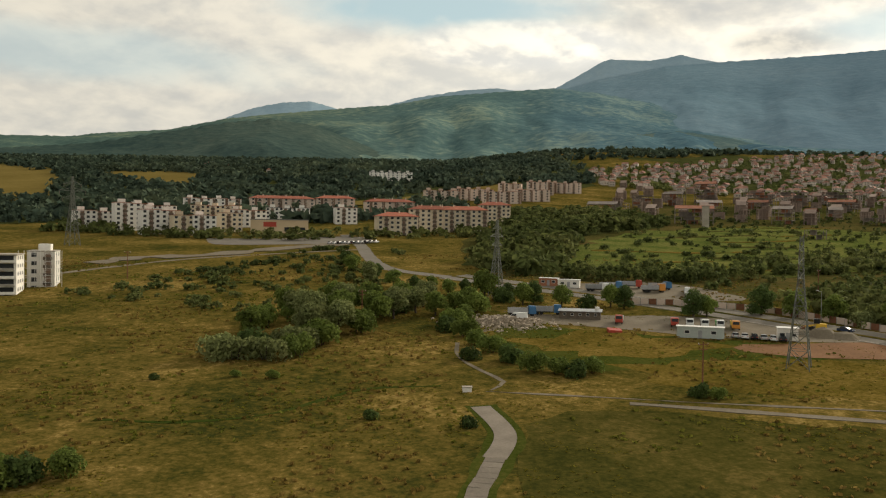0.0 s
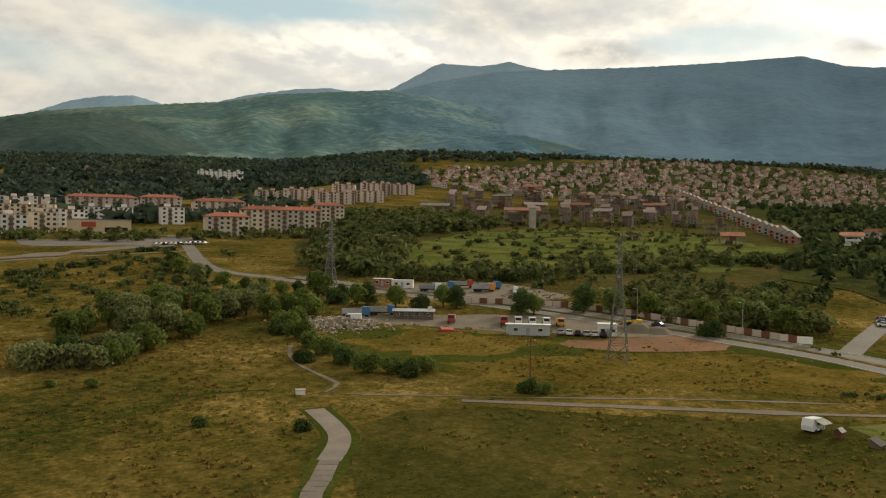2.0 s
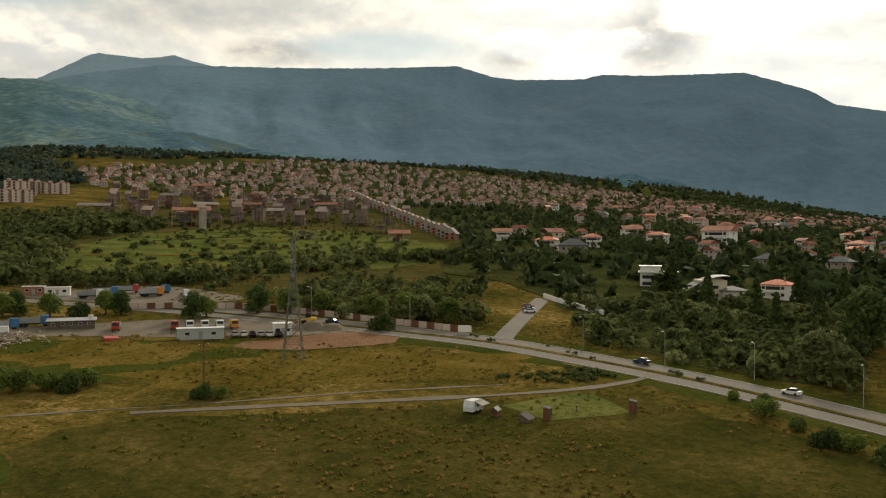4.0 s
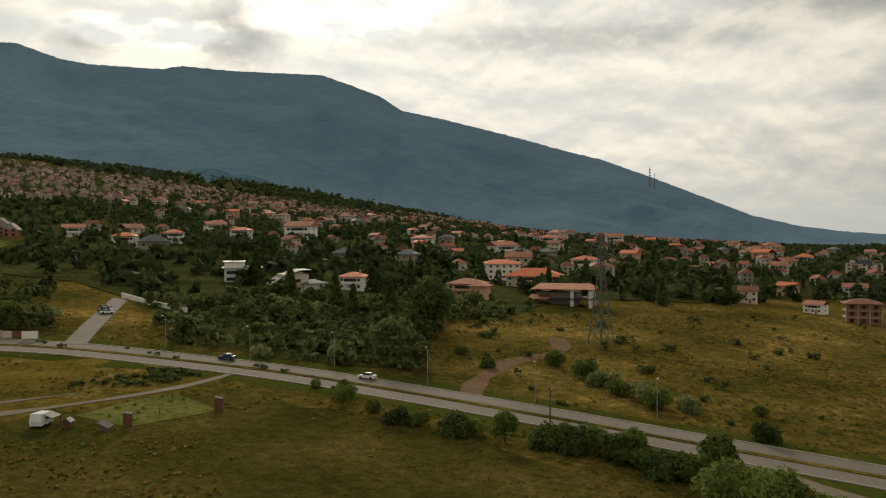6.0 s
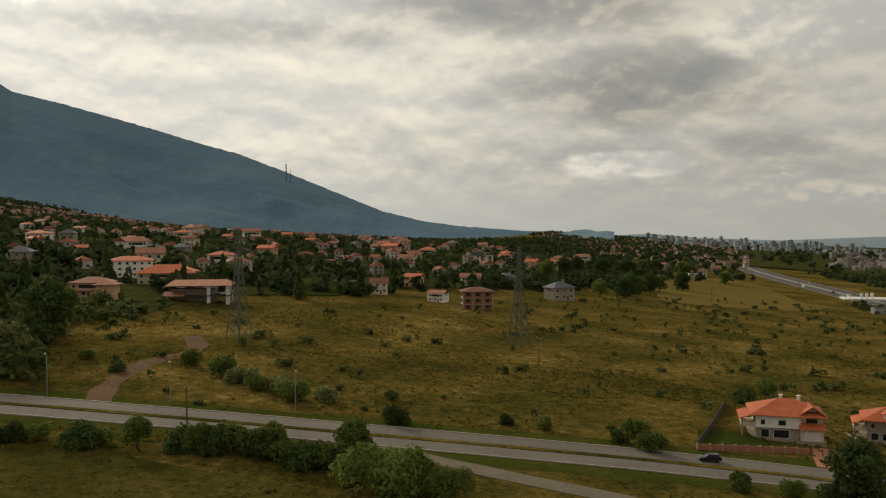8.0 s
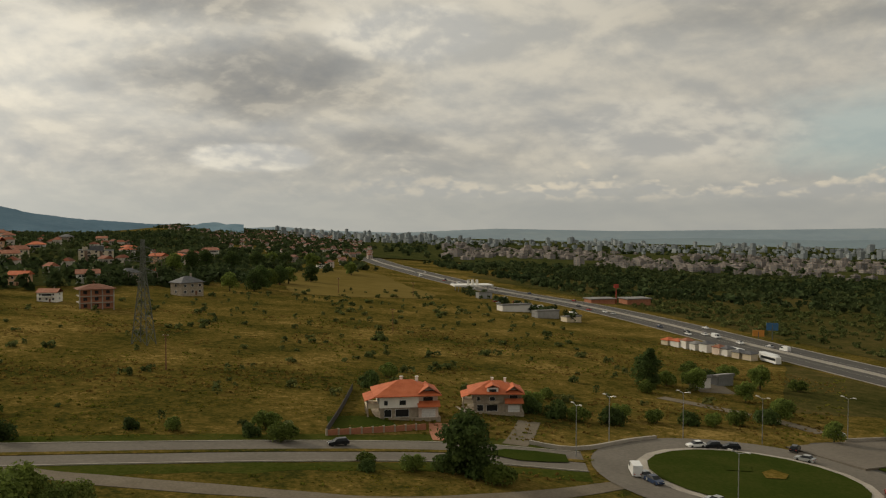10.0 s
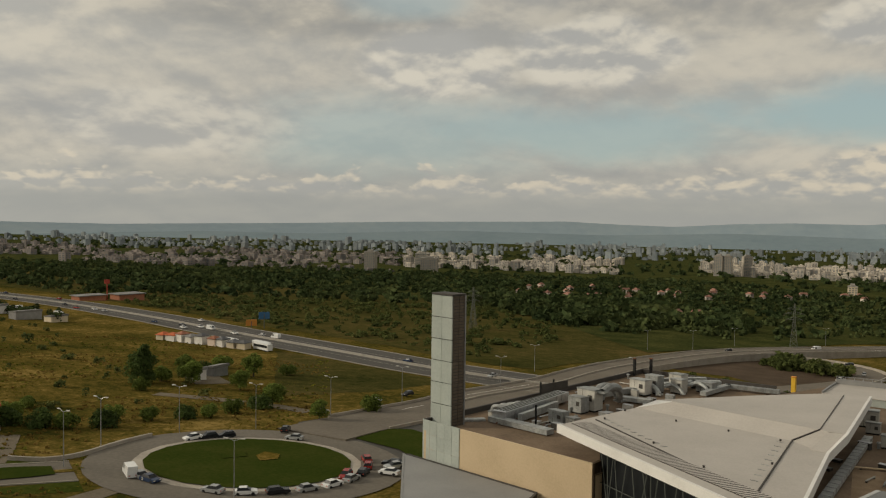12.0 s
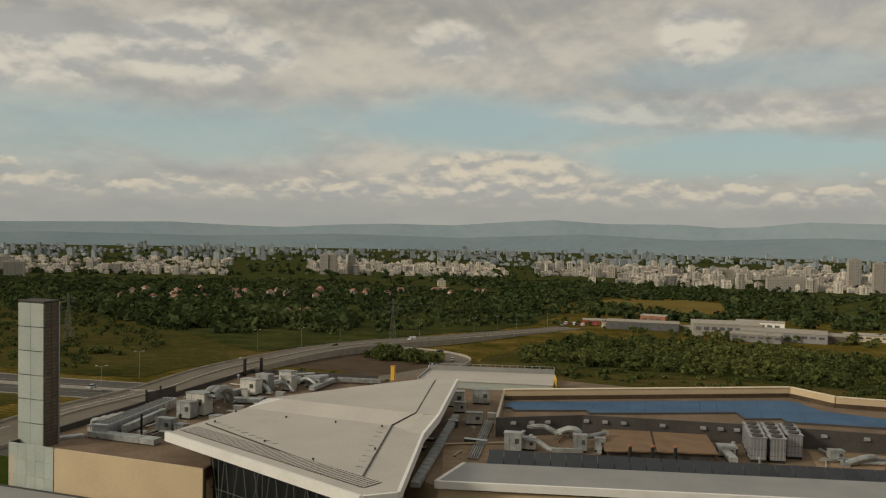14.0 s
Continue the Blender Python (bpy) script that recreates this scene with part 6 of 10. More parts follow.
# the copse at the creek
plant_out([(SILVERBUSH, -47, 197, 8), (BUSH, -33, 201, 7), (DARKBUSH, -44, 206, 8), (SILVERBUSH, -36, 210, 8), (BUSH, -30, 214, 8), (WILLOW, -34, 222, 10), (WILLOW, -27, 226, 10), (BUSH, -22, 230, 8), (WILLOW, -36, 236, 11), (LIME, -28, 240, 11), (BUSH, -40, 244, 8), (LIME, -19, 244, 10), (WILLOW, -14, 252, 10), (LIME, -22, 256, 11), (WILLOW, -8, 262, 8.5), (LIME, -2, 258, 8), (WILLOW, -30, 258, 10), (LIME, 4, 262, 7.5), (LIME, -12, 270, 9), (WILLOW, -6, 274, 9), (LIME, 8, 272, 7.5), (WILLOW, -40, 245, 10), (LIME, -33, 264, 10), (BUSH, -48, 236, 8), (LIME, -50, 226, 8), (SILVERBUSH, -52, 200, 8), (DARKBUSH, -16, 262, 9), (BUSH, 6, 250, 6), (BUSH, 3, 243, 6), (DARKBUSH, 1, 234, 6), (BUSH, 6, 228, 6), (BUSH, 9, 217, 5), (BUSH, 12, 208, 5.5)])
plant_out([(DARKBUSH, 16, 198, 6), (BUSH, 20, 190, 5.5), (BUSH, 25, 188, 4.5), (DARKBUSH, 29, 186, 5), (BUSH, 33, 189, 4.5), (DARKBUSH, 7, 200, 4.5), (BUSH, 10, 264, 8), (LIME, 14, 290, 11), (DARKBUSH, 20, 285, 7), (LIME, 26, 280, 8), (OAK, 30, 284, 8), (LIME, 38, 276, 8), (DARKBUSH, 46, 276, 6), (LIME, 54, 278, 8), (OAK, 58, 276, 8), (DARKBUSH, -12.2, 152.4, 2.6), (DARKBUSH, 4.6, 148.5, 2.8), (DARKBUSH, -59, 178, 2), (BUSH, -43, 181, 2), (BUSH, -35, 180, 2.4), (DARKBUSH, -58, 120, 6), (BUSH, -53, 123, 5), (BUSH, -62, 117, 6), (DARKBUSH, 51.5, 170.5, 4), (BUSH, 54, 169, 3), (LIME, -18, 318, 7), (OAK, -10, 308, 6), (LIME, -4, 316, 5), (WILLOW, -28, 334, 8), (LIME, 2, 300, 6)])
plant_out([(OAK, 8, 304, 5.5), (BUSH, -30, 346, 5), (LIME, -38, 362, 7), (OAK, -26, 344, 6), (BUSH, -40, 384, 6), (DARKBUSH, -46, 408, 6), (LIME, 16, 300, 6), (OAK, 22, 292, 6), (FIR, 236, 176, 14), (FIR, 252, 196, 16), (FIR, 270, 184, 13), (FIR, 300, 214, 15), (FIR, 318, 206, 17), (FIR, 330, 236, 16), (FIR, 352, 218, 15), (FIR, 288, 268, 17), (FIR, 308, 300, 18), (FIR, 380, 168, 15), (FIR, 396, 214, 18), (FIR, 448, 176, 16), (FIR, 470, 148, 17), (FIR, 402, 120, 14), (FIR, 438, 98, 15), (FIR, 520, 96, 16), (FIR, 350, 320, 18), (FIR, 372, 280, 17)])
# between road and houses
plant_out([(OAK, 76, 262, 9), (LIME, 80, 262, 7), (OAK, 98, 266, 10), (DARKBUSH, 122, 226, 7), (LIME, 107, 262, 9), (LIME, 116, 256, 9), (SILVERBUSH, 122, 250, 7), (LIME, 128, 244, 9), (LIME, 136, 238, 10), (WILLOW, 142, 236, 9), (LIME, 146, 228, 9), (SILVERBUSH, 132, 252, 7), (LIME, 150, 244, 10)])
# around the red houses and the roundabout
plant_out([(DARKBUSH, 205, -93, 6), (BUSH, 200, -97, 5), (DARKBUSH, 197, -104, 6), (BUSH, 203, -110, 5), (BUSH, 198, -118, 4.5), (DARKBUSH, 196, -126, 5), (BUSH, 194, -133, 4.5), (BUSH, 196, -141, 5), (DARKBUSH, 197, -152, 6), (LIME, 200, -158, 7), (BUSH, 205, -164, 6), (LIME, 260, -168, 8), (BUSH, 252, -154, 6), (LIME, 244, -160, 8), (DARKBUSH, 262, -176, 6), (BUSH, 240, -140, 5), (BUSH, 228, -100, 4), (DARKBUSH, 236, -86, 4.5), (DARKBUSH, 244, -52, 6), (BUSH, 224, -60, 4), (BUSH, 218, -92, 5), (DARKBUSH, 210, -88, 6), (BUSH, 270, -190, 6), (BUSH, 244, -200, 5), (LIME, 176, -155, 6), (BUSH, 178, -176, 6), (LIME, 246, -162, 8), (LIME, 226, -166, 7)])
plant_out([(LIME, 247, -187, 9), (OAK, 252, -147, 12), (OAK, 570, -46, 15), (OAK, 590, -52, 17), (LIME, 612, -60, 14), (OAK, 640, -70, 15), (OAK, 690, -100, 15), (LIME, 731, 4, 16), (OAK, 760, -10, 18), (OAK, 800, -22, 18), (LIME, 560, -30, 13), (LIME, 653, -78, 14), (OAK, 660, -70, 12), (LIME, 813, -156, 14), (OAK, 800, -45, 18), (OAK, 840, -70, 18), (LIME, 878, -128, 18), (OAK, 860, -100, 18), (LIME, 900, -90, 16)])


def scatter(outline, count, clear=(), seed=1):
    g = np.random.default_rng(seed)
    xs, ys = [p[0] for p in outline], [p[1] for p in outline]
    x, y = g.uniform(min(xs), max(xs), count * 4), g.uniform(min(ys), max(ys), count * 4)
    keep = inside(x, y, outline)
    for c in clear:
        keep &= ~inside(x, y, c)
    return np.stack([x[keep], y[keep]], 1)[:count]


def strip(line, half):
    """The outline of a strip along a line, to keep trees off a road."""
    pts = spline(line, 30)
    left, right = [], []
    for i, p in enumerate(pts):
        d = (pts[min(i + 1, len(pts) - 1)] - pts[max(i - 1, 0)]).normalized()
        left.append((p.x - d.y * half, p.y + d.x * half))
        right.append((p.x + d.y * half, p.y - d.x * half))
    return left + right[::-1]


VARIANTS = [leaf_cards(74, crown_lobes(k, 40 + i), s, 60 + i) for i, (k, s) in enumerate((("oak", 0.2), ("oak", 0.21), ("bush", 0.31), ("oak", 0.195), ("poplar", 0.16), ("bush", 0.3), ("oak", 0.22), ("fir", 0.15)))]
SIMPLE = [leaf_cards(25, crown_lobes(k, 40 + i), s, 80 + i) for i, (k, s) in enumerate((("oak", 0.38), ("oak", 0.4), ("bush", 0.54), ("oak", 0.36), ("poplar", 0.26), ("bush", 0.52), ("oak", 0.41), ("fir", 0.24)))]


def woods(name, spots, low, high, mat, label, kinds=(0, 1, 2, 3, 5, 6), seed=3, category="woods", far=False, lift=None):
    """A wood: every tree has its own size, turn and crown of leaf clumps; all in one mesh."""
    g = np.random.default_rng(seed)
    out = []
    for x, y in spots:
        v = (SIMPLE if far else VARIANTS)[int(g.choice(kinds))]
        h, t = g.uniform(low, high), g.uniform(0, 6.3)
        wide = h * g.uniform(0.85, 1.35)
        c, s = math.cos(t), math.sin(t)
        out.append(np.stack([(v[:, 0] * c - v[:, 1] * s) * wide + x, (v[:, 0] * s + v[:, 1] * c) * wide + y, v[:, 2] * h + ground(x, y) - 0.05 * h + (lift(x, y) if lift else 0.0)], 1))
    v = np.concatenate(out)
    return tagged(new(name, quads_mesh(name, v, np.arange(len(v)).reshape(-1, 4), mat)), label, category, kind="stuff")


KEEP_OFF = [strip(MAIN, 11), strip(SIDE, 8), strip(RAMP, 12), strip(HIGHWAY, 24)]


def away(spots, points, gap):
    pts = np.array(points)
    return np.array([p for p in spots if ((pts - p) ** 2).sum(1).min() > gap * gap])


LEFTWOOD = [(-60, 650), (-250, 620), (-420, 560), (-800, 1000), (-1000, 1750), (-300, 1850), (100, 1750), (220, 1400), (200, 1150), (120, 1030), (20, 830), (-20, 700)]
FIELDS = [[(-712, 1390), (-545, 1220), (-400, 880), (-450, 850), (-600, 1000), (-720, 1200)], [(-525, 1265), (-345, 1240), (-305, 1075), (-330, 1050), (-420, 1120)], [(-130, 850), (0, 1020), (75, 1140), (130, 1160), (30, 930), (-40, 840)]]
BLOCKS = [(-228, 569), (-199, 748), (-141, 758), (-46, 731), (-96, 770), (-2, 905), (32, 932), (75, 983), (112, 1014), (-72, 1176), (-170, 650), (-215, 640), (-122, 681), (60, 900), (95, 930), (-199, 735), (-141, 745), (-72, 1160)]
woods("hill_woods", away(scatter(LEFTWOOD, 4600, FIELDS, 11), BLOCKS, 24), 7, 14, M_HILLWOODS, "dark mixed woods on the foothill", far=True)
MIDWOOD = [(40, 600), (20, 480), (10, 380), (40, 350), (60, 420), (90, 560), (170, 660), (150, 760), (60, 760)]
woods("block_trees", scatter([(-250, 540), (-150, 500), (-60, 500), (40, 545), (60, 640), (0, 560), (-60, 540), (-150, 525), (-200, 545), (-260, 590)], 170, KEEP_OFF, 35), 3, 8, M_SLOPEWOODS, "trees planted between the blocks of flats")
woods("slope_woods", scatter(MIDWOOD, 420, KEEP_OFF, 12), 6, 12, M_SLOPEWOODS, "dark woods beside the unfinished blocks")
SLOPE = [(40, 380), (60, 500), (150, 740), (250, 840), (420, 850), (330, 640), (290, 500), (240, 380), (150, 330), (90, 320)]
woods("slope_scrub", scatter(SLOPE, 560, KEEP_OFF, 13), 1.2, 5, M_SLOPEWOODS, "scattered scrub on the terraced slope", kinds=(2, 5, 0))
woods("slope_hedge", scatter([(120, 365), (150, 405), (220, 440), (300, 420), (290, 395), (220, 400), (170, 370)], 130, KEEP_OFF, 14), 4, 8, M_SLOPEWOODS, "dark hedge across the slope")
woods("yard_trees", scatter([(100, 268), (120, 300), (160, 330), (210, 300), (180, 262), (160, 232), (146, 222), (128, 236)], 130, KEEP_OFF, 15), 4, 8, M_SLOPEWOODS, "young trees behind the fence")
woods("orchard_trees", scatter([(36, 345), (60, 362), (110, 372), (130, 350), (100, 332), (60, 340)], 120, KEEP_OFF, 16), 3, 7, M_SLOPEWOODS, "belt of young poplars", kinds=(4, 0, 1))
ROADWOOD = [(166, 190), (200, 226), (214, 262), (280, 236), (330, 190), (330, 150), (260, 156), (214, 132), (186, 118), (172, 140)]
woods("road_woods", away(scatter(ROADWOOD, 250, KEEP_OFF, 17), HOUSE_SPOTS, 10), 2.5, 8.0, M_SLOPEWOODS, "dense scrub wood between road and houses")
woods("road_willows", away(scatter(ROADWOOD, 90, KEEP_OFF, 46), HOUSE_SPOTS, 10), 2, 6, M_LEAFSILVER, "grey-green willow scrub between road and houses", kinds=(2, 5))
VILLAGEWOOD = [(215, 262), (300, 225), (345, 165), (400, 130), (520, 60), (620, -10), (760, -60), (900, -110), (1500, -60), (2100, 250), (1800, 900), (1300, 1300), (800, 1000), (560, 980), (420, 640), (330, 500), (250, 400)]
village_spots = away(away(scatter(VILLAGEWOOD, 6600, KEEP_OFF, 18), HOUSE_SPOTS, 9.5), VILLAGE_FAR, 6.0)
village_near = np.hypot(village_spots[:, 0], village_spots[:, 1]) < 620
woods("village_trees", village_spots[village_near], 6, 12.5, M_WOODS, "leafy gardens and tall trees among the houses", kinds=(0, 1, 2, 3, 5, 6, 4, 7, 7), far=True)
woods("upper_village_trees", village_spots[~village_near], 5, 10, M_WOODS, "leafy gardens among the far houses", kinds=(0, 1, 2, 3, 5, 6, 4, 7, 7), far=True)
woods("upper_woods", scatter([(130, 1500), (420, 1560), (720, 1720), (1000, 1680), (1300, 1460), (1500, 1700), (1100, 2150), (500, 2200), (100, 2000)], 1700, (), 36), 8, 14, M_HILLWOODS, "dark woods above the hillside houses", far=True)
woods("foot_woods", scatter([(1500, -60), (2600, -50), (2600, 1500), (1500, 2000), (900, 1800), (1250, 1350), (1800, 900), (2100, 250)], 1500, (TOWN,), 19), 8, 15, M_WOODS, "dark woods at the mountain foot", far=True)
woods("upper_gardens", away(scatter(UPPER, 2600, (), 20), far_spots, 7), 4, 8.5, M_SLOPEWOODS, "gardens between the hillside houses", far=True)
NORTHWOOD = [(760, -330), (460, -320), (300, -320), (235, -330), (240, -420), (190, -620), (120, -760), (150, -1000), (260, -1250), (620, -1500), (1050, -1150), (1350, -560), (1200, -330)]
north = scatter(NORTHWOOD, 9000, KEEP_OFF, 21)
dense = np.array([noise.noise(Vector((x * 0.009, y * 0.009, 3.0))) + 0.6 * noise.noise(Vector((x * 0.03, y * 0.03, 7.0))) + min(0.7, max(-0.2, (math.hypot(x, y) - 520) / 500)) for x, y in north])
heading = np.degrees(np.arctan2(north[:, 0], north[:, 1]))
near_north = np.hypot(north[:, 0], north[:, 1]) < np.where(heading > 147, 430, 760)
woods("north_woods", north[(dense > 0.05) & ~near_north][:3900], 4, 9.5, M_WOODS, "wide scrub woods towards the city", far=True)
woods("north_scrub", north[(dense > -0.3) & near_north][:1150], 1.3, 5.6, M_SLOPEWOODS, "scattered scrub in the rough grass beyond the highway", kinds=(2, 5, 0, 1))
woods("station_trees", scatter([(445, -205), (640, -205), (650, -222), (450, -232)], 42, KEEP_OFF, 44), 3, 7, M_WOODS, "trees round the roadside yards")
woods("hall_trees", scatter([(100, -820), (-160, -800), (-170, -690), (-60, -670), (60, -720), (110, -760)], 90, KEEP_OFF, 45), 4, 8, M_SLOPEWOODS, "trees between the industrial halls")
woods("loop_trees", scatter([(112, -420), (134, -448), (160, -452), (158, -428), (130, -412)], 60, (), 41), 4, 8, M_SLOPEWOODS, "trees on the bank inside the loop")
woods("bank_scrub", scatter([(130, -300), (170, -330), (172, -360), (120, -345), (70, -330), (60, -300)], 60, KEEP_OFF, 42), 1, 3, M_SLOPEWOODS, "low scrub behind the shopping centre", kinds=(2, 5))
woods("rear_scrub", scatter([(60, -450), (90, -500), (64, -400), (-20, -390), (-110, -380), (-200, -380), (-200, -410), (-110, -425)], 170, KEEP_OFF, 43), 1, 4, M_SLOPEWOODS, "scrub at the edge of the wood", kinds=(2, 5))
woods("edge_woods", scatter([(300, -700), (230, -620), (330, -520), (520, -640), (560, -760), (420, -820)], 500, KEEP_OFF, 22), 7, 12, M_WOODS, "tall dark trees beyond the ramp", far=True)
MALLWOOD = [(90, -500), (60, -620), (-40, -640), (-120, -560), (-190, -480), (-200, -400), (-110, -420), (-20, -440), (60, -450)]
woods("mall_woods", scatter(MALLWOOD, 900, KEEP_OFF, 23), 3.5, 8.5, M_SLOPEWOODS, "green wood behind the shopping centre")
woods("plain_woods", scatter([(150, -880), (260, -1300), (500, -1750), (150, -1800), (-100, -1600), (-500, -1500), (-500, -900), (-250, -820), (-60, -900), (20, -860)], 1700, ([(115, -1200), (20, -1290), (-60, -1270), (-60, -1000), (0, -965), (60, -1060)],), 24), 6, 12, M_WOODS, "woods between the fields and the city", far=True)
knoll = Shape()
for k in range(9):
    for i in range(28):
        q, r = 2 * math.pi * i / 28, 190 * (1 - k / 8)
        x, y = -330 + 1.5 * r * math.cos(q), -1130 + 0.7 * r * math.sin(q)
        knoll.v.append((x, y, ground(x, y) - 2 + 30 * math.sin(0.5 * math.pi * k / 8) ** 2))
for k in range(8):
    knoll.f.extend((k * 28 + i, k * 28 + (i + 1) % 28, (k + 1) * 28 + (i + 1) % 28, (k + 1) * 28 + i) for i in range(28))
setting("knoll", knoll, M_SCRUB, "low dark wooded knoll on the plain", "hill")
woods("knoll_woods", [(-330 + 270 * math.sqrt(u) * math.cos(q), -1130 + 125 * math.sqrt(u) * math.sin(q)) for u, q in zip(np.random.default_rng(77).random(300), np.random.default_rng(78).uniform(0, 6.3, 300))], 6, 11, M_WOODS, "dark wood on the knoll", far=True, lift=lambda x, y: 30 * math.cos(min(1.0, math.hypot((x + 330) / 285, (y + 1130) / 133)) * math.pi / 2) ** 2 - 2)
woods("city_trees", np.array(sector(100, 195, 1450, 3600, 1700)), 8, 17, M_WOODS, "trees between the far city blocks", far=True)
woods("suburb_trees", scatter([(760, -60), (1500, -40), (2600, -30), (4300, 150), (4300, -500), (2600, -420), (1500, -330), (1100, -240), (850, -190)], 1500, KEEP_OFF, 33), 6, 13, M_WOODS, "trees and gardens of the far suburb", far=True)
MEADOW = [(170, 130), (290, 150), (420, 60), (560, -40), (640, -150), (560, -200), (330, -190), (215, -150), (200, -60), (186, 20)]
woods("meadow_shrubs", away(scatter(MEADOW, 330, KEEP_OFF, 25), [(205, -52), (208, -76), (192, -40), (195, -80)], 22), 1.2, 3.6, M_SLOPEWOODS, "small shrubs dotted over the meadow", kinds=(2, 5, 0, 1), category="shrubs")
woods("field_shrubs", scatter([(-130, 290), (-60, 460), (-20, 440), (-20, 300), (-60, 260)], 170, KEEP_OFF, 26), 1.2, 4, M_SLOPEWOODS, "small shrubs on the dry slope", kinds=(2, 5), category="shrubs")
woods("village_edge_trees", scatter([(520, 40), (560, 60), (700, -20), (740, -70), (640, -60), (560, 0)], 110, KEEP_OFF, 27), 6, 11, M_WOODS, "tall trees at the edge of the village")
woods("highway_shrubs", scatter([(320, -300), (760, -330), (760, -420), (420, -420), (260, -380), (240, -300)], 260, KEEP_OFF, 28), 1.5, 4, M_SLOPEWOODS, "low shrubs beside the highway", kinds=(2, 5), category="shrubs")

woods("lane_scrub", scatter([(116, 162), (140, 162), (154, 160), (150, 152), (134, 150), (120, 153)], 60, KEEP_OFF, 47), 0.6, 1.8, M_SLOPEWOODS, "rank weeds and scrub beside the lane", kinds=(2, 5), category="shrubs")
woods("median_shrubs", np.array([(MAIN[k][0] + 0.4, MAIN[k][1] + u) for k in (8, 9, 10, 11) for u in (2.0, 9.0, 11.5, 20.0)]), 0.6, 1.6, M_LEAFDARK, "small shrubs on the road median", kinds=(2, 5), category="shrubs")
# tufts of weeds in the meadows
g = np.random.default_rng(31)
a, r = g.uniform(radians(-32), radians(130), 42000), np.sqrt(g.uniform(90 ** 2, 300 ** 2, 42000))
tx, ty = r * np.sin(a), r * np.cos(a)
keep = np.array([noise.noise(Vector((p * 0.035, q * 0.035, 5.0))) + 0.35 * noise.noise(Vector((p * 0.2, q * 0.2, 1.0))) > 0.02 for p, q in zip(tx, ty)])
TRODDEN = KEEP_OFF + [strip([(36, 164.5), (80, 154.5), (131, 145.5), (156, 150)], 4), strip([(9, 172), (52, 165.5), (114, 155.5)], 4), strip([(3.6, 96), (9.4, 136), (10.4, 148), (6.5, 166)], 3), outer, [(12, 259), (96, 252), (118, 228), (18, 250)], strip([(166, 36), (152, 9), (146, -10), (139, -34), (146, -80)], 4)]
for c in TRODDEN:
    keep &= ~inside(tx, ty, c)
tx, ty = tx[keep], ty[keep]
n = len(tx)
base = np.stack([tx, ty, ground_np(tx, ty)], 1)
cards = []
for k in range(3):
    q = g.uniform(0, 6.3, n)
    w, h = g.uniform(0.05, 0.16, n), g.uniform(0.06, 0.2, n)
    d = np.stack([np.cos(q) * w, np.sin(q) * w, np.zeros(n)], 1)
    lean = np.stack([g.normal(0, 0.3, n), g.normal(0, 0.3, n), h], 1)
    cards.append(np.stack([base - d, base + d, base + d * 1.3 + lean, base - d * 1.2 + lean], 1))
v = np.concatenate(cards, 1).reshape(-1, 3)
tagged(new("weeds", quads_mesh("weeds", v, np.arange(len(v)).reshape(-1, 4), M_WEED)), "tufts of dry weeds in the meadow grass", "grass", kind="stuff")

# tussocks: larger clumps, of straw and of green weeds, in drifts
for name, mat, count, seed, shift, text in (("straw_tussocks", M_STRAWBLADE, 9000, 91, 11.0, "clumps of tall straw-coloured grass"), ("green_tussocks", M_TUSSOCK, 4500, 92, 23.0, "clumps of dark green weeds in the meadow")):
    g = np.random.default_rng(seed)
    a, r = g.uniform(radians(-34), radians(132), count * 3), np.sqrt(g.uniform(85 ** 2, 430 ** 2, count * 3))
    tx, ty = r * np.sin(a), r * np.cos(a)
    keep = np.array([noise.noise(Vector((p * 0.022, q * 0.022, shift))) + 0.5 * noise.noise(Vector((p * 0.09, q * 0.09, shift))) > 0.1 for p, q in zip(tx, ty)])
    for c in TRODDEN:
        keep &= ~inside(tx, ty, c)
    tx, ty = tx[keep][:count], ty[keep][:count]
    base = np.stack([tx, ty, ground_np(tx, ty)], 1)
    n, cards = len(tx), []
    for k in range(5):
        q, size = g.uniform(0, 6.3, n), g.uniform(0.5, 1.3, n)
        foot = base + np.stack([g.normal(0, 0.25, n), g.normal(0, 0.25, n), np.full(n, -0.05)], 1)
        d = np.stack([np.cos(q) * 0.28 * size, np.sin(q) * 0.28 * size, np.zeros(n)], 1)
        lean = np.stack([g.normal(0, 0.16, n), g.normal(0, 0.16, n), 0.42 * size], 1)
        cards.append(np.stack([foot - d, foot + d, foot + d * 0.8 + lean, foot - d * 0.9 + lean], 1))
    v = np.concatenate(cards, 1).reshape(-1, 3)
    tagged(new(name, quads_mesh(name, v, np.arange(len(v)).reshape(-1, 4), mat)), text, "grass", kind="stuff")

# ---- pylons, poles and street lamps ----


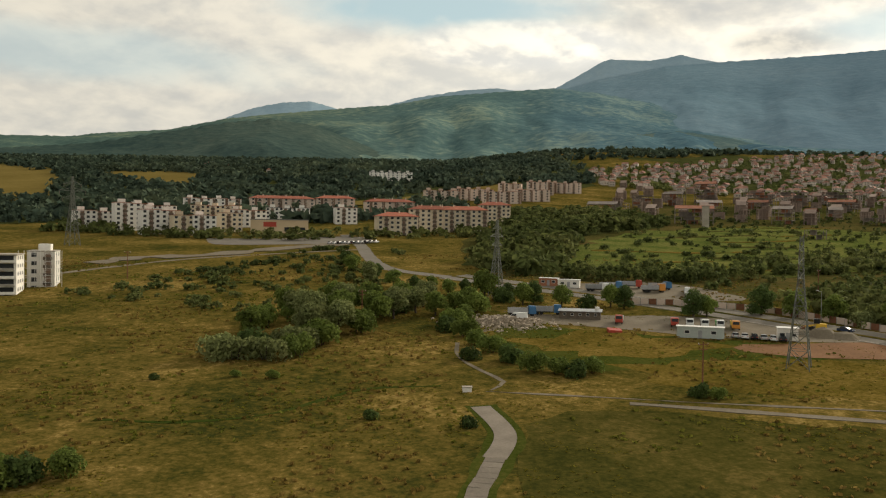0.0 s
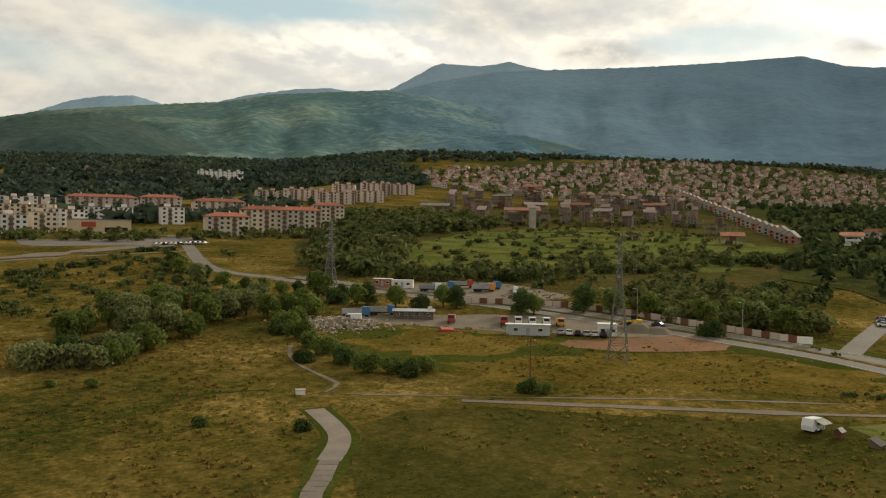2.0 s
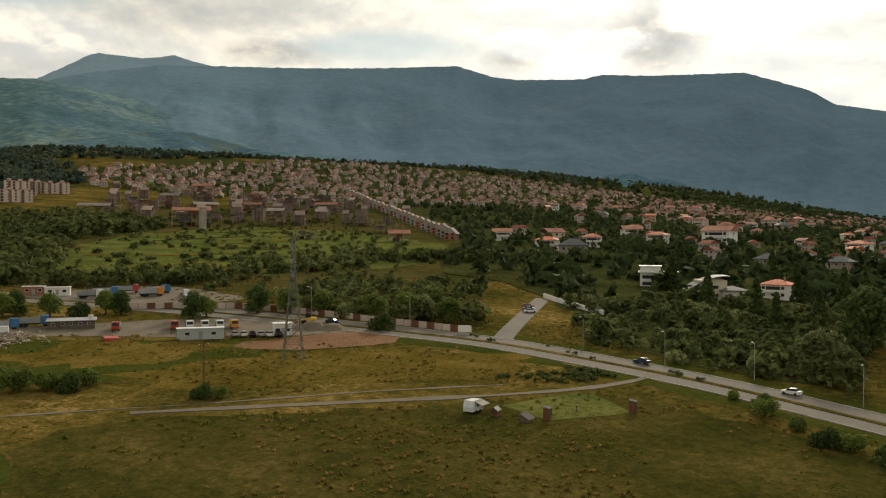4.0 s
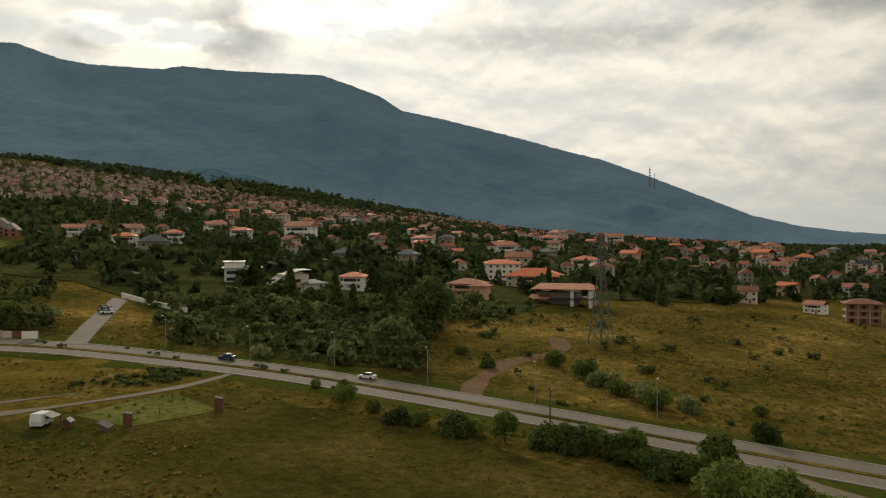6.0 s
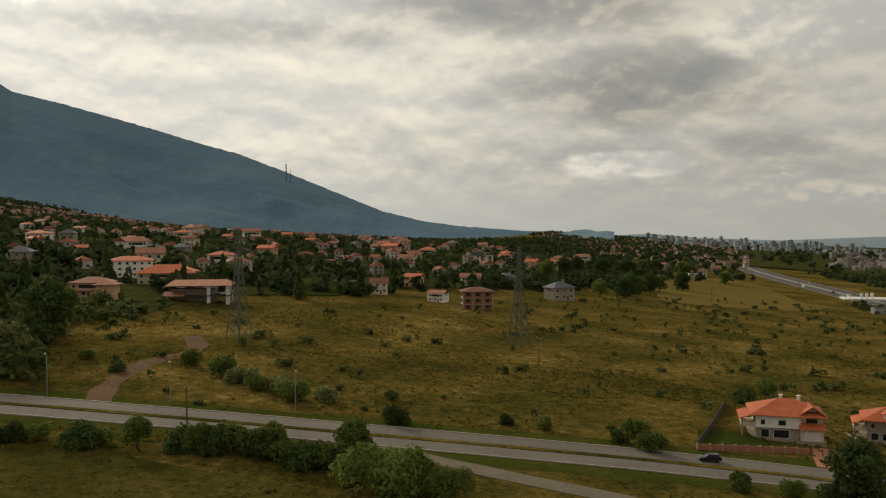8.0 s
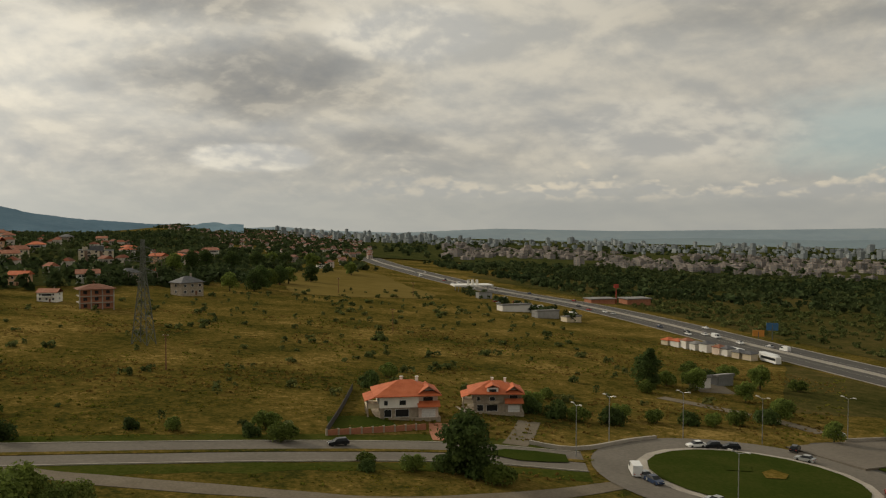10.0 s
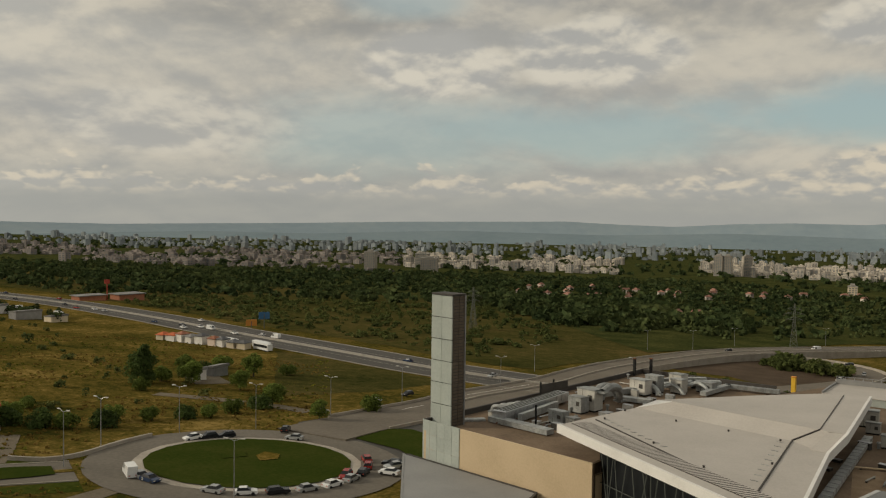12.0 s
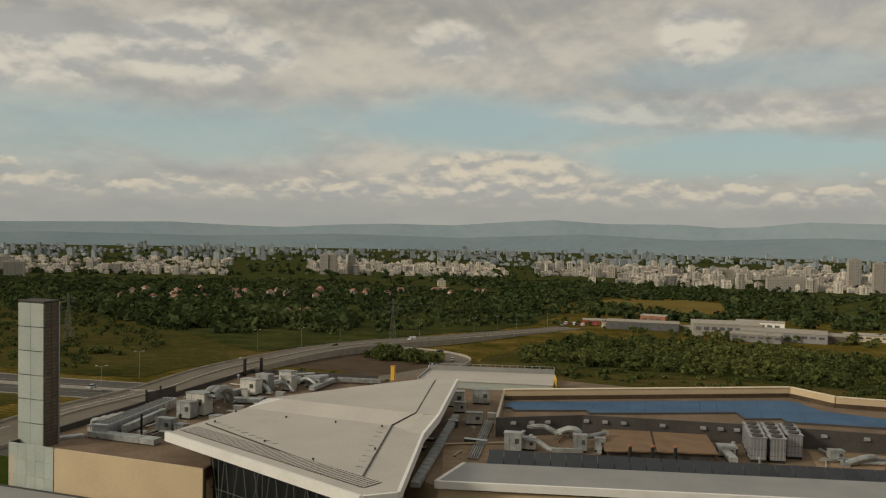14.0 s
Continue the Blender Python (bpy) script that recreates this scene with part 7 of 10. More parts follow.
def pylon(m, label):
    """A lattice pylon 36 m high."""
    ob = thing("power_pylon", label, "pylon", m, "power pylons")

    def half(z):
        return 3.0 + (0.75 - 3.0) * min(1.0, z / 24) if z < 24 else 0.75 - 0.35 * (z - 24) / 12
    levels = [0, 5, 9.5, 13.5, 17, 20, 22.5, 24.5, 27, 29.5, 32, 34, 36]
    for sx, sy in ((-1, -1), (1, -1), (1, 1), (-1, 1)):
        leg = Shape()
        leg.bar((sx * half(0), sy * half(0), -0.6), (sx * half(24), sy * half(24), 24), 0.26)
        leg.bar((sx * half(24), sy * half(24), 24), (sx * half(36), sy * half(36), 36), 0.2)
        part("leg", leg, M_STEEL, ob)
    brace = Shape()
    for a, b in zip(levels[:-1], levels[1:]):
        p, q = half(a), half(b)
        for c, d in (((-1, -1), (1, -1)), ((1, -1), (1, 1)), ((1, 1), (-1, 1)), ((-1, 1), (-1, -1))):
            brace.bar((c[0] * p, c[1] * p, a), (d[0] * q, d[1] * q, b), 0.13).bar((d[0] * p, d[1] * p, a), (c[0] * q, c[1] * q, b), 0.13)
            brace.bar((c[0] * q, c[1] * q, b), (d[0] * q, d[1] * q, b), 0.13)
    part("bracing", brace, M_STEEL, ob)
    for z, reach in ((24.5, 5.4), (28.5, 7.0), (32.0, 4.6)):
        arm = Shape()
        for side in (-1, 1):
            for y in (-1, 1):
                arm.bar((side * half(z), y * half(z), z), (side * reach, 0, z + 0.2), 0.14).bar((side * half(z), y * half(z), z + 1.7), (side * reach, 0, z + 0.2), 0.12)
            for u in (0.35, 0.65):
                arm.bar((side * reach * u, 0, z), (side * reach * u, 0, z + 1.7 - 1.5 * u), 0.1)
        crossarm = part("cross_arm", arm, M_STEEL, ob)
        for side in (-1, 1):
            part("insulator", Shape().tube((side * reach, 0, z + 0.1), (side * reach, 0, z - 1.5), 0.13, 0.13, 6), M_BROWNPANEL, crossarm)
    return ob


first = pylon(on(268, 100, 62, 0, 1.0), "tall grey lattice power pylon in the meadow")
for x, y, turn, size in ((314, 12, 62, 1.0), (81, 196, 62, 0.83), (18, 290, 62, 0.74), (-194, 454, 50, 1.0), (341, -428, 20, 0.75), (170, -510, 20, 0.8)):
    copy_thing(first, on(x, y, turn, 0, size))


def pole(m, h, label):
    ob = thing("power_pole", label, "utility pole", m, "power poles")
    part("post", Shape().tube((0, 0, -0.5), (0, 0, h), 0.2, 0.12, 7), M_RUST, ob)
    part("cross_arm", Shape().box(-1.2, 1.2, -0.08, 0.08, h - 0.6, h - 0.42).box(-0.9, 0.9, -0.08, 0.08, h - 1.6, h - 1.45), M_RUST, ob)
    for x in (-1.1, 0, 1.1):
        part("insulator", Shape().tube((x, 0, h - 0.42), (x, 0, h - 0.15), 0.07, 0.05, 6), M_WHITE, ob)
    return ob


first = pole(on(52, 172, 20), 10.5, "rusty steel power pole in the grass")
for x, y in ((263, 4), (376, -91), (581, -155), (588, -104), (-22, 238), (-120, 330), (150, 66), (130, 300), (452, 40)):
    copy_thing(first, on(x, y, 40))


def street_lamp(m, h, arms, label):
    ob = thing("street_lamp", label, "street lamp", m, "street lamps")
    part("post", Shape().tube((0, 0, -0.3), (0, 0, h), 0.11, 0.06, 8), M_GREYMETAL, ob)
    for i in range(arms):
        q = 2 * math.pi * i / max(arms, 1)
        c, s = math.cos(q), math.sin(q)
        arm = part("arm", Shape().tube((0, 0, h - 0.1), (1.3 * c, 1.3 * s, h + 0.35), 0.05, 0.04, 6), M_GREYMETAL, ob)
        part("lamp_head", Shape().box(-0.16, 0.16, -0.42, 0.42, -0.08, 0.08), M_LAMPGLASS, arm).matrix_basis = pose(1.6 * c, 1.6 * s, h + 0.36, 0, 0, math.degrees(q) - 90)
    return ob


first = street_lamp(on(127, -92, 30), 11.0, 2, "grey street lamp with two arms at the roundabout")
for x, y in ((166, -80), (176, -93), (182, -116), (176, -134), (177, -160), (183, -195), (222, -432), (209, -461), (204, -508), (174, -582), (146, -630), (136, -669), (126, -697), (107, -740), (205, -299), (186, -250)):
    copy_thing(first, on(x, y, 20 + x))
first = street_lamp(on(158, 179, 200), 9.0, 1, "slim single-arm street lamp beside the road")
for x, y in ((163, 154), (173, 135), (174, 108), (178, 82), (181, 55), (132, 228), (112, 256)):
    copy_thing(first, on(x, y, 200))

# ---- vehicles ----


def profile_shape(points, half, top_half, z_split):
    """A body swept across its width from a side outline; narrower above z_split."""
    s, n = Shape(), len(points)
    for side in (-1, 1):
        s.v.extend((x, side * (half if z <= z_split else top_half), z) for x, z in points)
    s.f.append(tuple(range(n)))
    s.f.append(tuple(range(2 * n - 1, n - 1, -1)))
    s.f.extend((i, n + i, n + (i + 1) % n, (i + 1) % n) for i in range(n))
    return s


def car(paint, label, m, kind="saloon"):
    ob = thing("car", label, "car", m, "cars")
    if kind == "van":
        L, W, H = 5.6, 1.0, 2.4
        part("body", profile_shape([(-2.8, 0.35), (2.7, 0.35), (2.8, 1.0), (2.2, 1.25), (1.55, 2.15), (1.2, 2.4), (-2.7, 2.4), (-2.8, 1.2)], 1.0, 0.92, 1.3), paint, ob)
        part("windscreen", Shape().poly([(2.19, -0.8, 1.3), (2.19, 0.8, 1.3), (1.62, 0.76, 2.12), (1.62, -0.76, 2.12)]), M_DARKGLASS, ob)
        for y in (-1, 1):
            part("side_window", Shape().poly([(0.4, y * 1.01, 1.35), (1.9, y * 1.01, 1.35), (1.45, y * 0.96, 2.05), (0.4, y * 0.96, 2.05)]), M_DARKGLASS, ob)
        axle = 1.75
    else:
        part("body", profile_shape([(-2.15, 0.3), (2.1, 0.3), (2.2, 0.62), (2.05, 0.82), (1.0, 0.95), (-1.5, 0.98), (-2.15, 0.95), (-2.22, 0.6)], 0.9, 0.86, 0.7), paint, ob)
        back = -1.95 if kind == "estate" else -1.55
        part("cabin", profile_shape([(1.0, 0.95), (0.35, 1.42), (-1.2 if kind != "estate" else -1.7, 1.46), (back, 0.98)], 0.84, 0.66, 1.0), M_DARKGLASS, ob)
        part("roof", Shape().slab([(0.3, -0.64), (0.3, 0.64), (-1.15 if kind != "estate" else -1.65, 0.64), (-1.15 if kind != "estate" else -1.65, -0.64)][::-1], 1.43, 1.49), paint, ob)
        axle = 1.35
    for x in (-axle, axle):
        for y in (-0.8, 0.8):
            part("wheel", SHARED.setdefault("wheel", Shape().tube((0, -0.11, 0), (0, 0.11, 0), 0.33, 0.33, 12).mesh("wheel", M_BLACK)), None, ob).matrix_basis = pose(x, y, 0.33)
    front = 2.16 if kind != "van" else 2.78
    for y in (-0.62, 0.62):
        part("headlight", Shape().box(front - 0.06, front + 0.03, y - 0.18, y + 0.18, 0.6, 0.76), M_LAMPGLASS, ob)
        part("tail_light", Shape().box(-front - 0.05, -front + 0.06, y - 0.16, y + 0.16, 0.66, 0.84), M_REDPAINT, ob)
    return ob


ROAD_UP = 0.14
CARS = {}
for key, paint, text, kind, x, y, turn in (("black", M_CARBLACK, "black hatchback on the road", "estate", 176, -31, 92), ("white", M_CARWHITE, "white saloon car with dark windows", "saloon", 169, 122, 98), ("silver", M_CARSILVER, "silver saloon car with dark windows", "saloon", 133.5, -92, 20), ("red", M_CARRED, "red estate car with dark windows", "estate", 127, -119, 120), ("blue", M_CARBLUE, "dark blue saloon car on asphalt", "saloon", 161, 160, 105), ("van", M_CARWHITE, "white panel van with dark windscreen", "van", 152.5, -86.5, -20)):
    CARS[key] = car(paint, text, on(x, y, turn, ROAD_UP), kind)


def drive(key, x, y, turn, lift=ROAD_UP):
    return copy_thing(CARS[key], on(x, y, turn, lift))


for i, key in enumerate(("silver", "white", "black", "silver", "white", "silver", "black", "red", "red")):
    q = radians(205 - i * 12.5)
    if i:
        q = radians(128 + i * 13.5)
        drive(key, RC[0] + 25 * math.cos(q), RC[1] + 25 * math.sin(q), math.degrees(q) + 90)
for key, q in (("blue", 95), ("silver", 88), ("white", -5), ("black", -14), ("black", -24), ("silver", -62)):
    q = radians(q)
    drive(key, RC[0] + 24.5 * math.cos(q), RC[1] + 24.5 * math.sin(q), math.degrees(q) + 90)
for key, x, y, turn in (("black", 128, -133.5, 25), ("white", 123, -127.5, 20), ("silver", 126, -132, 70), ("black", 168, -137, -50), ("silver", 181, -160, 75), ("white", 186, -186, 85), ("black", 190, -205, 92), ("silver", 199, -262, 95), ("white", 199, -370, 95), ("van", 158, -512, 60), ("black", 184, -450, 75), ("silver", 144, -552, 60), ("white", 112, -396, 80), ("silver", 111, -430, 100), ("black", 128, -468, 10)):
    drive(key, x, y, turn, 0.35 + (2.6 if -540 < y < -370 and x > 150 else 0.9 if y < -250 else 0.0))
g = random.Random(4)
for i in range(28):
    x = g.uniform(205, 980)
    pts = spline(HIGHWAY, 12)
    p = min(pts, key=lambda v: abs(v.x - x))
    off = g.choice((4.5, 9.5, 15, -4.5, -9.5, -15))
    drive(g.choice(("white", "silver", "black", "red", "blue", "van", "white")), p.x, p.y + off, 180 if off > 0 else 2, 0.25)
# parked rows
for i in range(5):
    drive(("white", "black", "silver", "blue", "red")[i], 186 + i * 1.6, 238 + i * 2.3, -30, 0.2)
for i in range(11):
    drive(("silver", "white", "black")[i % 3], -62 + i * 2.4, 478 + i * 1.2, 60, 0.3)
for i in range(6):
    drive(("silver", "white", "black")[i % 3], 78 + i * 2.2, 230 - i * 0.8, 75, 0.1)
for i in range(7):
    drive(("white", "van", "silver")[i % 3], 83 + i * 1.0, 292 + i * 4.0, 76, 0.1)
drive("blue", 112, 240, -50)
drive("van", 22, 251, 170, 0.1)


def truck(paint, bed, label, m):
    ob = thing("truck", label, "truck", m, "parked trucks")
    part("cab", profile_shape([(1.8, 0.7), (4.0, 0.7), (4.05, 1.7), (3.85, 3.0), (1.9, 3.1), (1.8, 2.9)], 1.2, 1.15, 1.8), paint, ob)
    part("windscreen", Shape().poly([(4.04, -1.0, 1.85), (4.04, 1.0, 1.85), (3.9, 1.0, 2.8), (3.9, -1.0, 2.8)]), M_DARKGLASS, ob)
    part("chassis", Shape().box(-4.2, 3.6, -0.5, 0.5, 0.7, 1.0), M_BLACK, ob)
    part("tipper_bed", Shape().slab([(-4.3, -1.2), (1.6, -1.2), (1.6, 1.2), (-4.3, 1.2)], 1.05, 1.25).box(-4.3, 1.6, -1.25, -1.1, 1.25, 2.5).box(-4.3, 1.6, 1.1, 1.25, 1.25, 2.5).box(1.45, 1.6, -1.1, 1.1, 1.25, 2.8), bed, ob)
    for x in (-3.2, -1.9, 2.9):
        for y in (-1.0, 1.0):
            part("wheel", SHARED.setdefault("big wheel", Shape().tube((0, -0.18, 0), (0, 0.18, 0), 0.52, 0.52, 12).mesh("wheel", M_BLACK)), None, ob).matrix_basis = pose(x, y, 0.52)
    return ob


for i, (paint, bed, text) in enumerate(((M_REDPAINT, M_GREYMETAL, "red tipper truck in the depot"), (M_REDPAINT, M_REDPAINT, "dark red tipper truck on gravel"), (M_CARWHITE, M_BROWNPANEL, "white tipper truck on gravel"), (M_CARWHITE, M_GREYMETAL, "white truck with a grey bed"), (M_CARWHITE, M_GREENPAINT, "white and green truck on gravel"), (M_ORANGEPAINT, M_YELLOWPAINT, "orange and yellow tipper truck"))):
    x = (51, 66, 70, 74, 78, 82)[i]
    truck(paint, bed, text, on(x, 249 - (x - 51) * 0.22, -104, 0.1, 0.85))
for x, y, paint, text in ((62, 318, M_BLUEPAINT, "blue truck in the upper yard"), (70, 322, M_REDPAINT, "red truck in the upper yard"), (80, 318, M_BLUEPAINT, "blue tipper truck in the upper yard"), (76, 312, M_ORANGEPAINT, "orange machine truck in the upper yard"), (56, 312, M_CARWHITE, "white truck in the upper yard"), (32, 262, M_BLUEPAINT, "blue truck beside the shed"), (24, 259, M_BLUEPAINT, "blue tipper beside the rubble")):
    truck(paint, M_GREYMETAL, text, on(x, y, random.uniform(-40, 20), 0.1))

digger = thing("wheel_loader", "yellow-brown wheel loader on the gravel heap", "digger", on(104, 240, 160, 0.2))
part("body", Shape().box(-2.4, 0.4, -1.1, 1.1, 0.9, 2.2), M_YELLOWPAINT, digger)
part("cab", Shape().box(-0.6, 0.9, -0.8, 0.8, 2.2, 3.5), M_DARKGLASS, digger)
part("arm", Shape().bar((0.6, 0.6, 1.8), (3.4, 0.6, 1.2), 0.3).bar((0.6, -0.6, 1.8), (3.4, -0.6, 1.2), 0.3), M_YELLOWPAINT, digger)
part("bucket", Shape().slab([(3.2, -1.3), (4.4, -1.3), (4.4, 1.3), (3.2, 1.3)], 0.3, [1.5, 0.6, 0.6, 1.5]), M_RUST, digger)
for x in (-1.6, 1.4):
    for y in (-1.1, 1.1):
        part("wheel", SHARED.setdefault("loader wheel", Shape().tube((0, -0.25, 0), (0, 0.25, 0), 0.75, 0.75, 12).mesh("wheel", M_BLACK)), None, digger).matrix_basis = pose(x, y, 0.75)

# ---- the depot and the meadow sheds ----
office = thing("depot_office", "long low red-brown site office with a grey roof", "shed", on(41, 257, -12, 0, 0.75))
part("wall", Shape().box(-8, 8, -2.5, 2.5, -0.3, 2.8), M_BROWNPANEL, office)
part("roof", Shape().slab([(-8.6, -3.4), (8.6, -3.4), (8.6, 3.2), (-8.6, 3.2)], [2.85, 2.85, 3.4, 3.4], [3.05, 3.05, 3.6, 3.6]), M_GREYMETAL, office)
part("water_tank", Shape().tube((6.5, 1, 3.2), (6.5, 1, 4.6), 0.9, 0.9, 12), M_WHITE, office)
for x in (-6, -3, 0, 3, 6):
    window(office, 1.2, 1.0, pose(x, -2.5, 1.2))
for name, x, y, w, d, h, mat, text in (("container", 68.5, 229.5, 12, 2.6, 2.9, M_GLASSPANEL, "pale green site container on gravel"), ("container", 47, 322, 8, 3, 2.8, M_WHITE, "white site container on gravel"), ("container", 40, 326, 7, 3, 2.8, M_BRICK, "rusty site container on gravel"), ("gatehouse", 91, 228, 5, 3.6, 3.2, M_WHITE, "small white gatehouse cabin on gravel")):
    c = thing(name, text, "cabin", on(x, y, -16, 0.05))
    part("body", Shape().box(-w / 2, w / 2, -d / 2, d / 2, 0, h), mat, c)
    part("roof", Shape().box(-w / 2 - 0.2, w / 2 + 0.2, -d / 2 - 0.2, d / 2 + 0.2, h, h + 0.18), M_WHITEMETAL, c)
    part("door", Shape().box(-0.5, 0.5, -d / 2 - 0.05, -d / 2, 0.1, 2.1), M_GREYMETAL, c)
    window(c, 1.4, 1.0, pose(w * 0.28, -d / 2, 1.1))
    window(c, 1.4, 1.0, pose(-w * 0.28, -d / 2, 1.1))
redcar = thing("tarpaulin_heap", "orange-red heap under a tarpaulin in the grass", "heap", on(47, 236, 10))
part("cover", Shape().slab([(-1.9, -1.1), (1.9, -1.1), (2.1, 0.9), (-1.7, 1.1)], -0.2, [0.7, 0.5, 0.9, 1.2]), M_REDPAINT, redcar)
rubble = Shape()
g = random.Random(8)
for i in range(700):
    x, y = g.gauss(18, 6.5), g.gauss(249, 5.5)
    z, k = ground(x, y) + max(0, 1.6 - math.hypot(x - 19, y - 249) * 0.14) * g.random(), g.uniform(0.15, 0.7)
    a, b = g.uniform(0, 3), g.uniform(0.5, 1.5)
    c, s = math.cos(a) * k, math.sin(a) * k
    rubble.slab([(x - c, y - s), (x + s * b, y - c * b), (x + c, y + s), (x - s * b, y + c * b)], z - 0.3, [z + k * g.uniform(0.2, 0.9) for _ in range(4)])
tagged(new("rubble", rubble.mesh("rubble", M_STONE)), "heap of broken concrete and scrap", "rubble", kind="stuff")
for x, y, h in ((103, 234, 2.6), (108, 232, 1.8), (98, 236, 1.6)):
    s, k = Shape(), 18
    ring = [(5 * math.cos(q) * (1 + 0.2 * math.sin(3 * q)), 4 * math.sin(q)) for q in (2 * math.pi * i / k for i in range(k))]
    for i in range(k):
        a, b = ring[i], ring[(i + 1) % k]
        s.poly([(*a, -0.3), (*b, -0.3), (b[0] * 0.45, b[1] * 0.45, h * 0.75), (a[0] * 0.45, a[1] * 0.45, h * 0.75)]).poly([(a[0] * 0.45, a[1] * 0.45, h * 0.75), (b[0] * 0.45, b[1] * 0.45, h * 0.75), (0, 0, h)])
    part("pile", s, M_GRAVEL, thing("gravel_pile", "cone of grey gravel in the yard", "gravel", on(x, y)))

# the panel fence along the road
fence = thing("panel_fence", "fence of pale and rusty concrete panels along the road", "fence", group="fences")
line = spline([(60, 286), (78, 282), (96, 275), (110, 261), (124, 240), (141, 215)], 2.6)
panel = Shape().box(-1.2, 1.2, -0.06, 0.06, 0.0, 1.9).mesh("panel", M_PINK)
panel_rust = Shape().box(-1.2, 1.2, -0.06, 0.06, 0.0, 1.9).mesh("panel", M_RUST)
post = Shape().box(-0.1, 0.1, -0.1, 0.1, -0.3, 2.05).mesh("post", M_CONCRETE)
for i, (a, b) in enumerate(zip(line[:-1], line[1:])):
    d, mid = b - a, (a + b) / 2
    q = math.degrees(math.atan2(d.y, d.x))
    part("panel", panel_rust if (i * 7) % 5 < 2 else panel, None, fence).matrix_basis = pose(mid.x, mid.y, ground(*mid) + 0.1, 0, 0, q)
    part("post", post, None, fence).matrix_basis = pose(a.x, a.y, ground(*a), 0, 0, q)
sign = thing("road_sign_board", "plain white board at the road junction", "sign", on(141, 211.5, -45))
part("board", Shape().box(-2, 2, -0.06, 0.06, 0.6, 2.6), M_WHITE, sign)
part("post", Shape().box(-1.7, -1.6, 0.06, 0.16, -0.3, 2.5).box(1.6, 1.7, 0.06, 0.16, -0.3, 2.5), M_STEEL, sign)
white_fence = thing("white_wall", "long white garden wall beside the side road", "wall", kind="structure")
part("wall_run", ribbon([(216, 268), (213, 255), (210, 240), (209, 226)], 0.2, 0.2, 1.8, thick=2.2), M_WHITE, white_fence)

caravan = thing("caravan", "small white caravan with a lean-to in the grass", "caravan", on(95, 139.5, 25))
part("body", profile_shape([(-1.9, 0.35), (1.9, 0.35), (2.0, 1.2), (1.7, 2.4), (-1.7, 2.5), (-2.0, 1.2)], 1.1, 1.0, 1.3), M_CARWHITE, caravan)
part("awning", Shape().slab([(-1.0, -2.6), (2.0, -2.6), (2.0, -1.05), (-1.0, -1.05)], [1.6, 1.6, 2.2, 2.2], [1.68, 1.68, 2.28, 2.28]), M_CONCRETE, caravan)
part("awning_post", Shape().box(-0.95, -0.85, -2.55, -2.45, -0.2, 1.6).box(1.85, 1.95, -2.55, -2.45, -0.2, 1.6), M_RUST, caravan)
for x in (-0.8, 0.8):
    part("wheel", SHARED["wheel"], None, caravan).matrix_basis = pose(x, 1.0, 0.3)
    part("wheel", SHARED["wheel"], None, caravan).matrix_basis = pose(x, -1.0, 0.3)
window(caravan, 1.2, 0.7, pose(0, -1.06, 1.25))
M_OLDROOF = material("weathered_felt_roof", [(0.06, 0.052, 0.045), (0.10, 0.088, 0.075)], 0.8, 6)
for x, y, kind in ((97.5, 135.5, 0), (101, 130, 1), (105, 129, 2), (124.5, 126, 2), (100, 142, 3), (114, 131, 3)):
    hut = thing(("kennel", "lean_to", "wooden_cabin", "post_stump")[kind], ("small wooden kennel with a pitched roof", "grey slanted cold frame in the grass", "narrow dark brown wooden cabin", "short dark post in the grass")[kind], "shed", on(x, y, 30))
    if kind == 0:
        part("body", Shape().box(-0.7, 0.7, -0.6, 0.6, -0.1, 1.1), M_RUST, hut)
        part("roof", hip_roof(1.5, 1.3, 1.1, 0.7, 0.2, 0.08, 1.0), M_BROWNPANEL, hut)
    elif kind == 1:
        part("body", Shape().slab([(-1.4, -0.9), (1.4, -0.9), (1.4, 0.9), (-1.4, 0.9)], -0.2, [0.4, 0.4, 1.4, 1.4]), M_BROWNPANEL, hut)
        part("lid", Shape().slab([(-1.5, -1.0), (1.5, -1.0), (1.5, 1.0), (-1.5, 1.0)], [0.4, 0.4, 1.45, 1.45], [0.48, 0.48, 1.53, 1.53]), M_OLDROOF, hut)
    elif kind == 2:
        part("body", Shape().box(-0.65, 0.65, -0.65, 0.65, -0.1, 2.3), M_RUST, hut)
        part("roof", Shape().slab([(-0.8, -0.8), (0.8, -0.8), (0.8, 0.8), (-0.8, 0.8)], [2.2, 2.2, 2.5, 2.5], [2.3, 2.3, 2.6, 2.6]), M_OLDROOF, hut)
        part("door", Shape().box(-0.4, 0.4, -0.7, -0.65, 0.05, 1.9), M_BROWNPANEL, hut)
    else:
        part("post", Shape().tube((0, 0, -0.2), (0, 0, 1.5), 0.14, 0.11, 7), M_BROWNPANEL, hut)
box = thing("white_box", "small white utility box beside the path", "box", on(5.2, 172, 5))
part("body", Shape().box(-0.9, 0.9, -0.6, 0.6, -0.1, 0.9), M_WHITE, box)
part("lid", Shape().box(-1.0, 1.0, -0.7, 0.7, 0.9, 1.0), M_PALECONCRETE, box)

# ---- the two villas with orange roofs ----


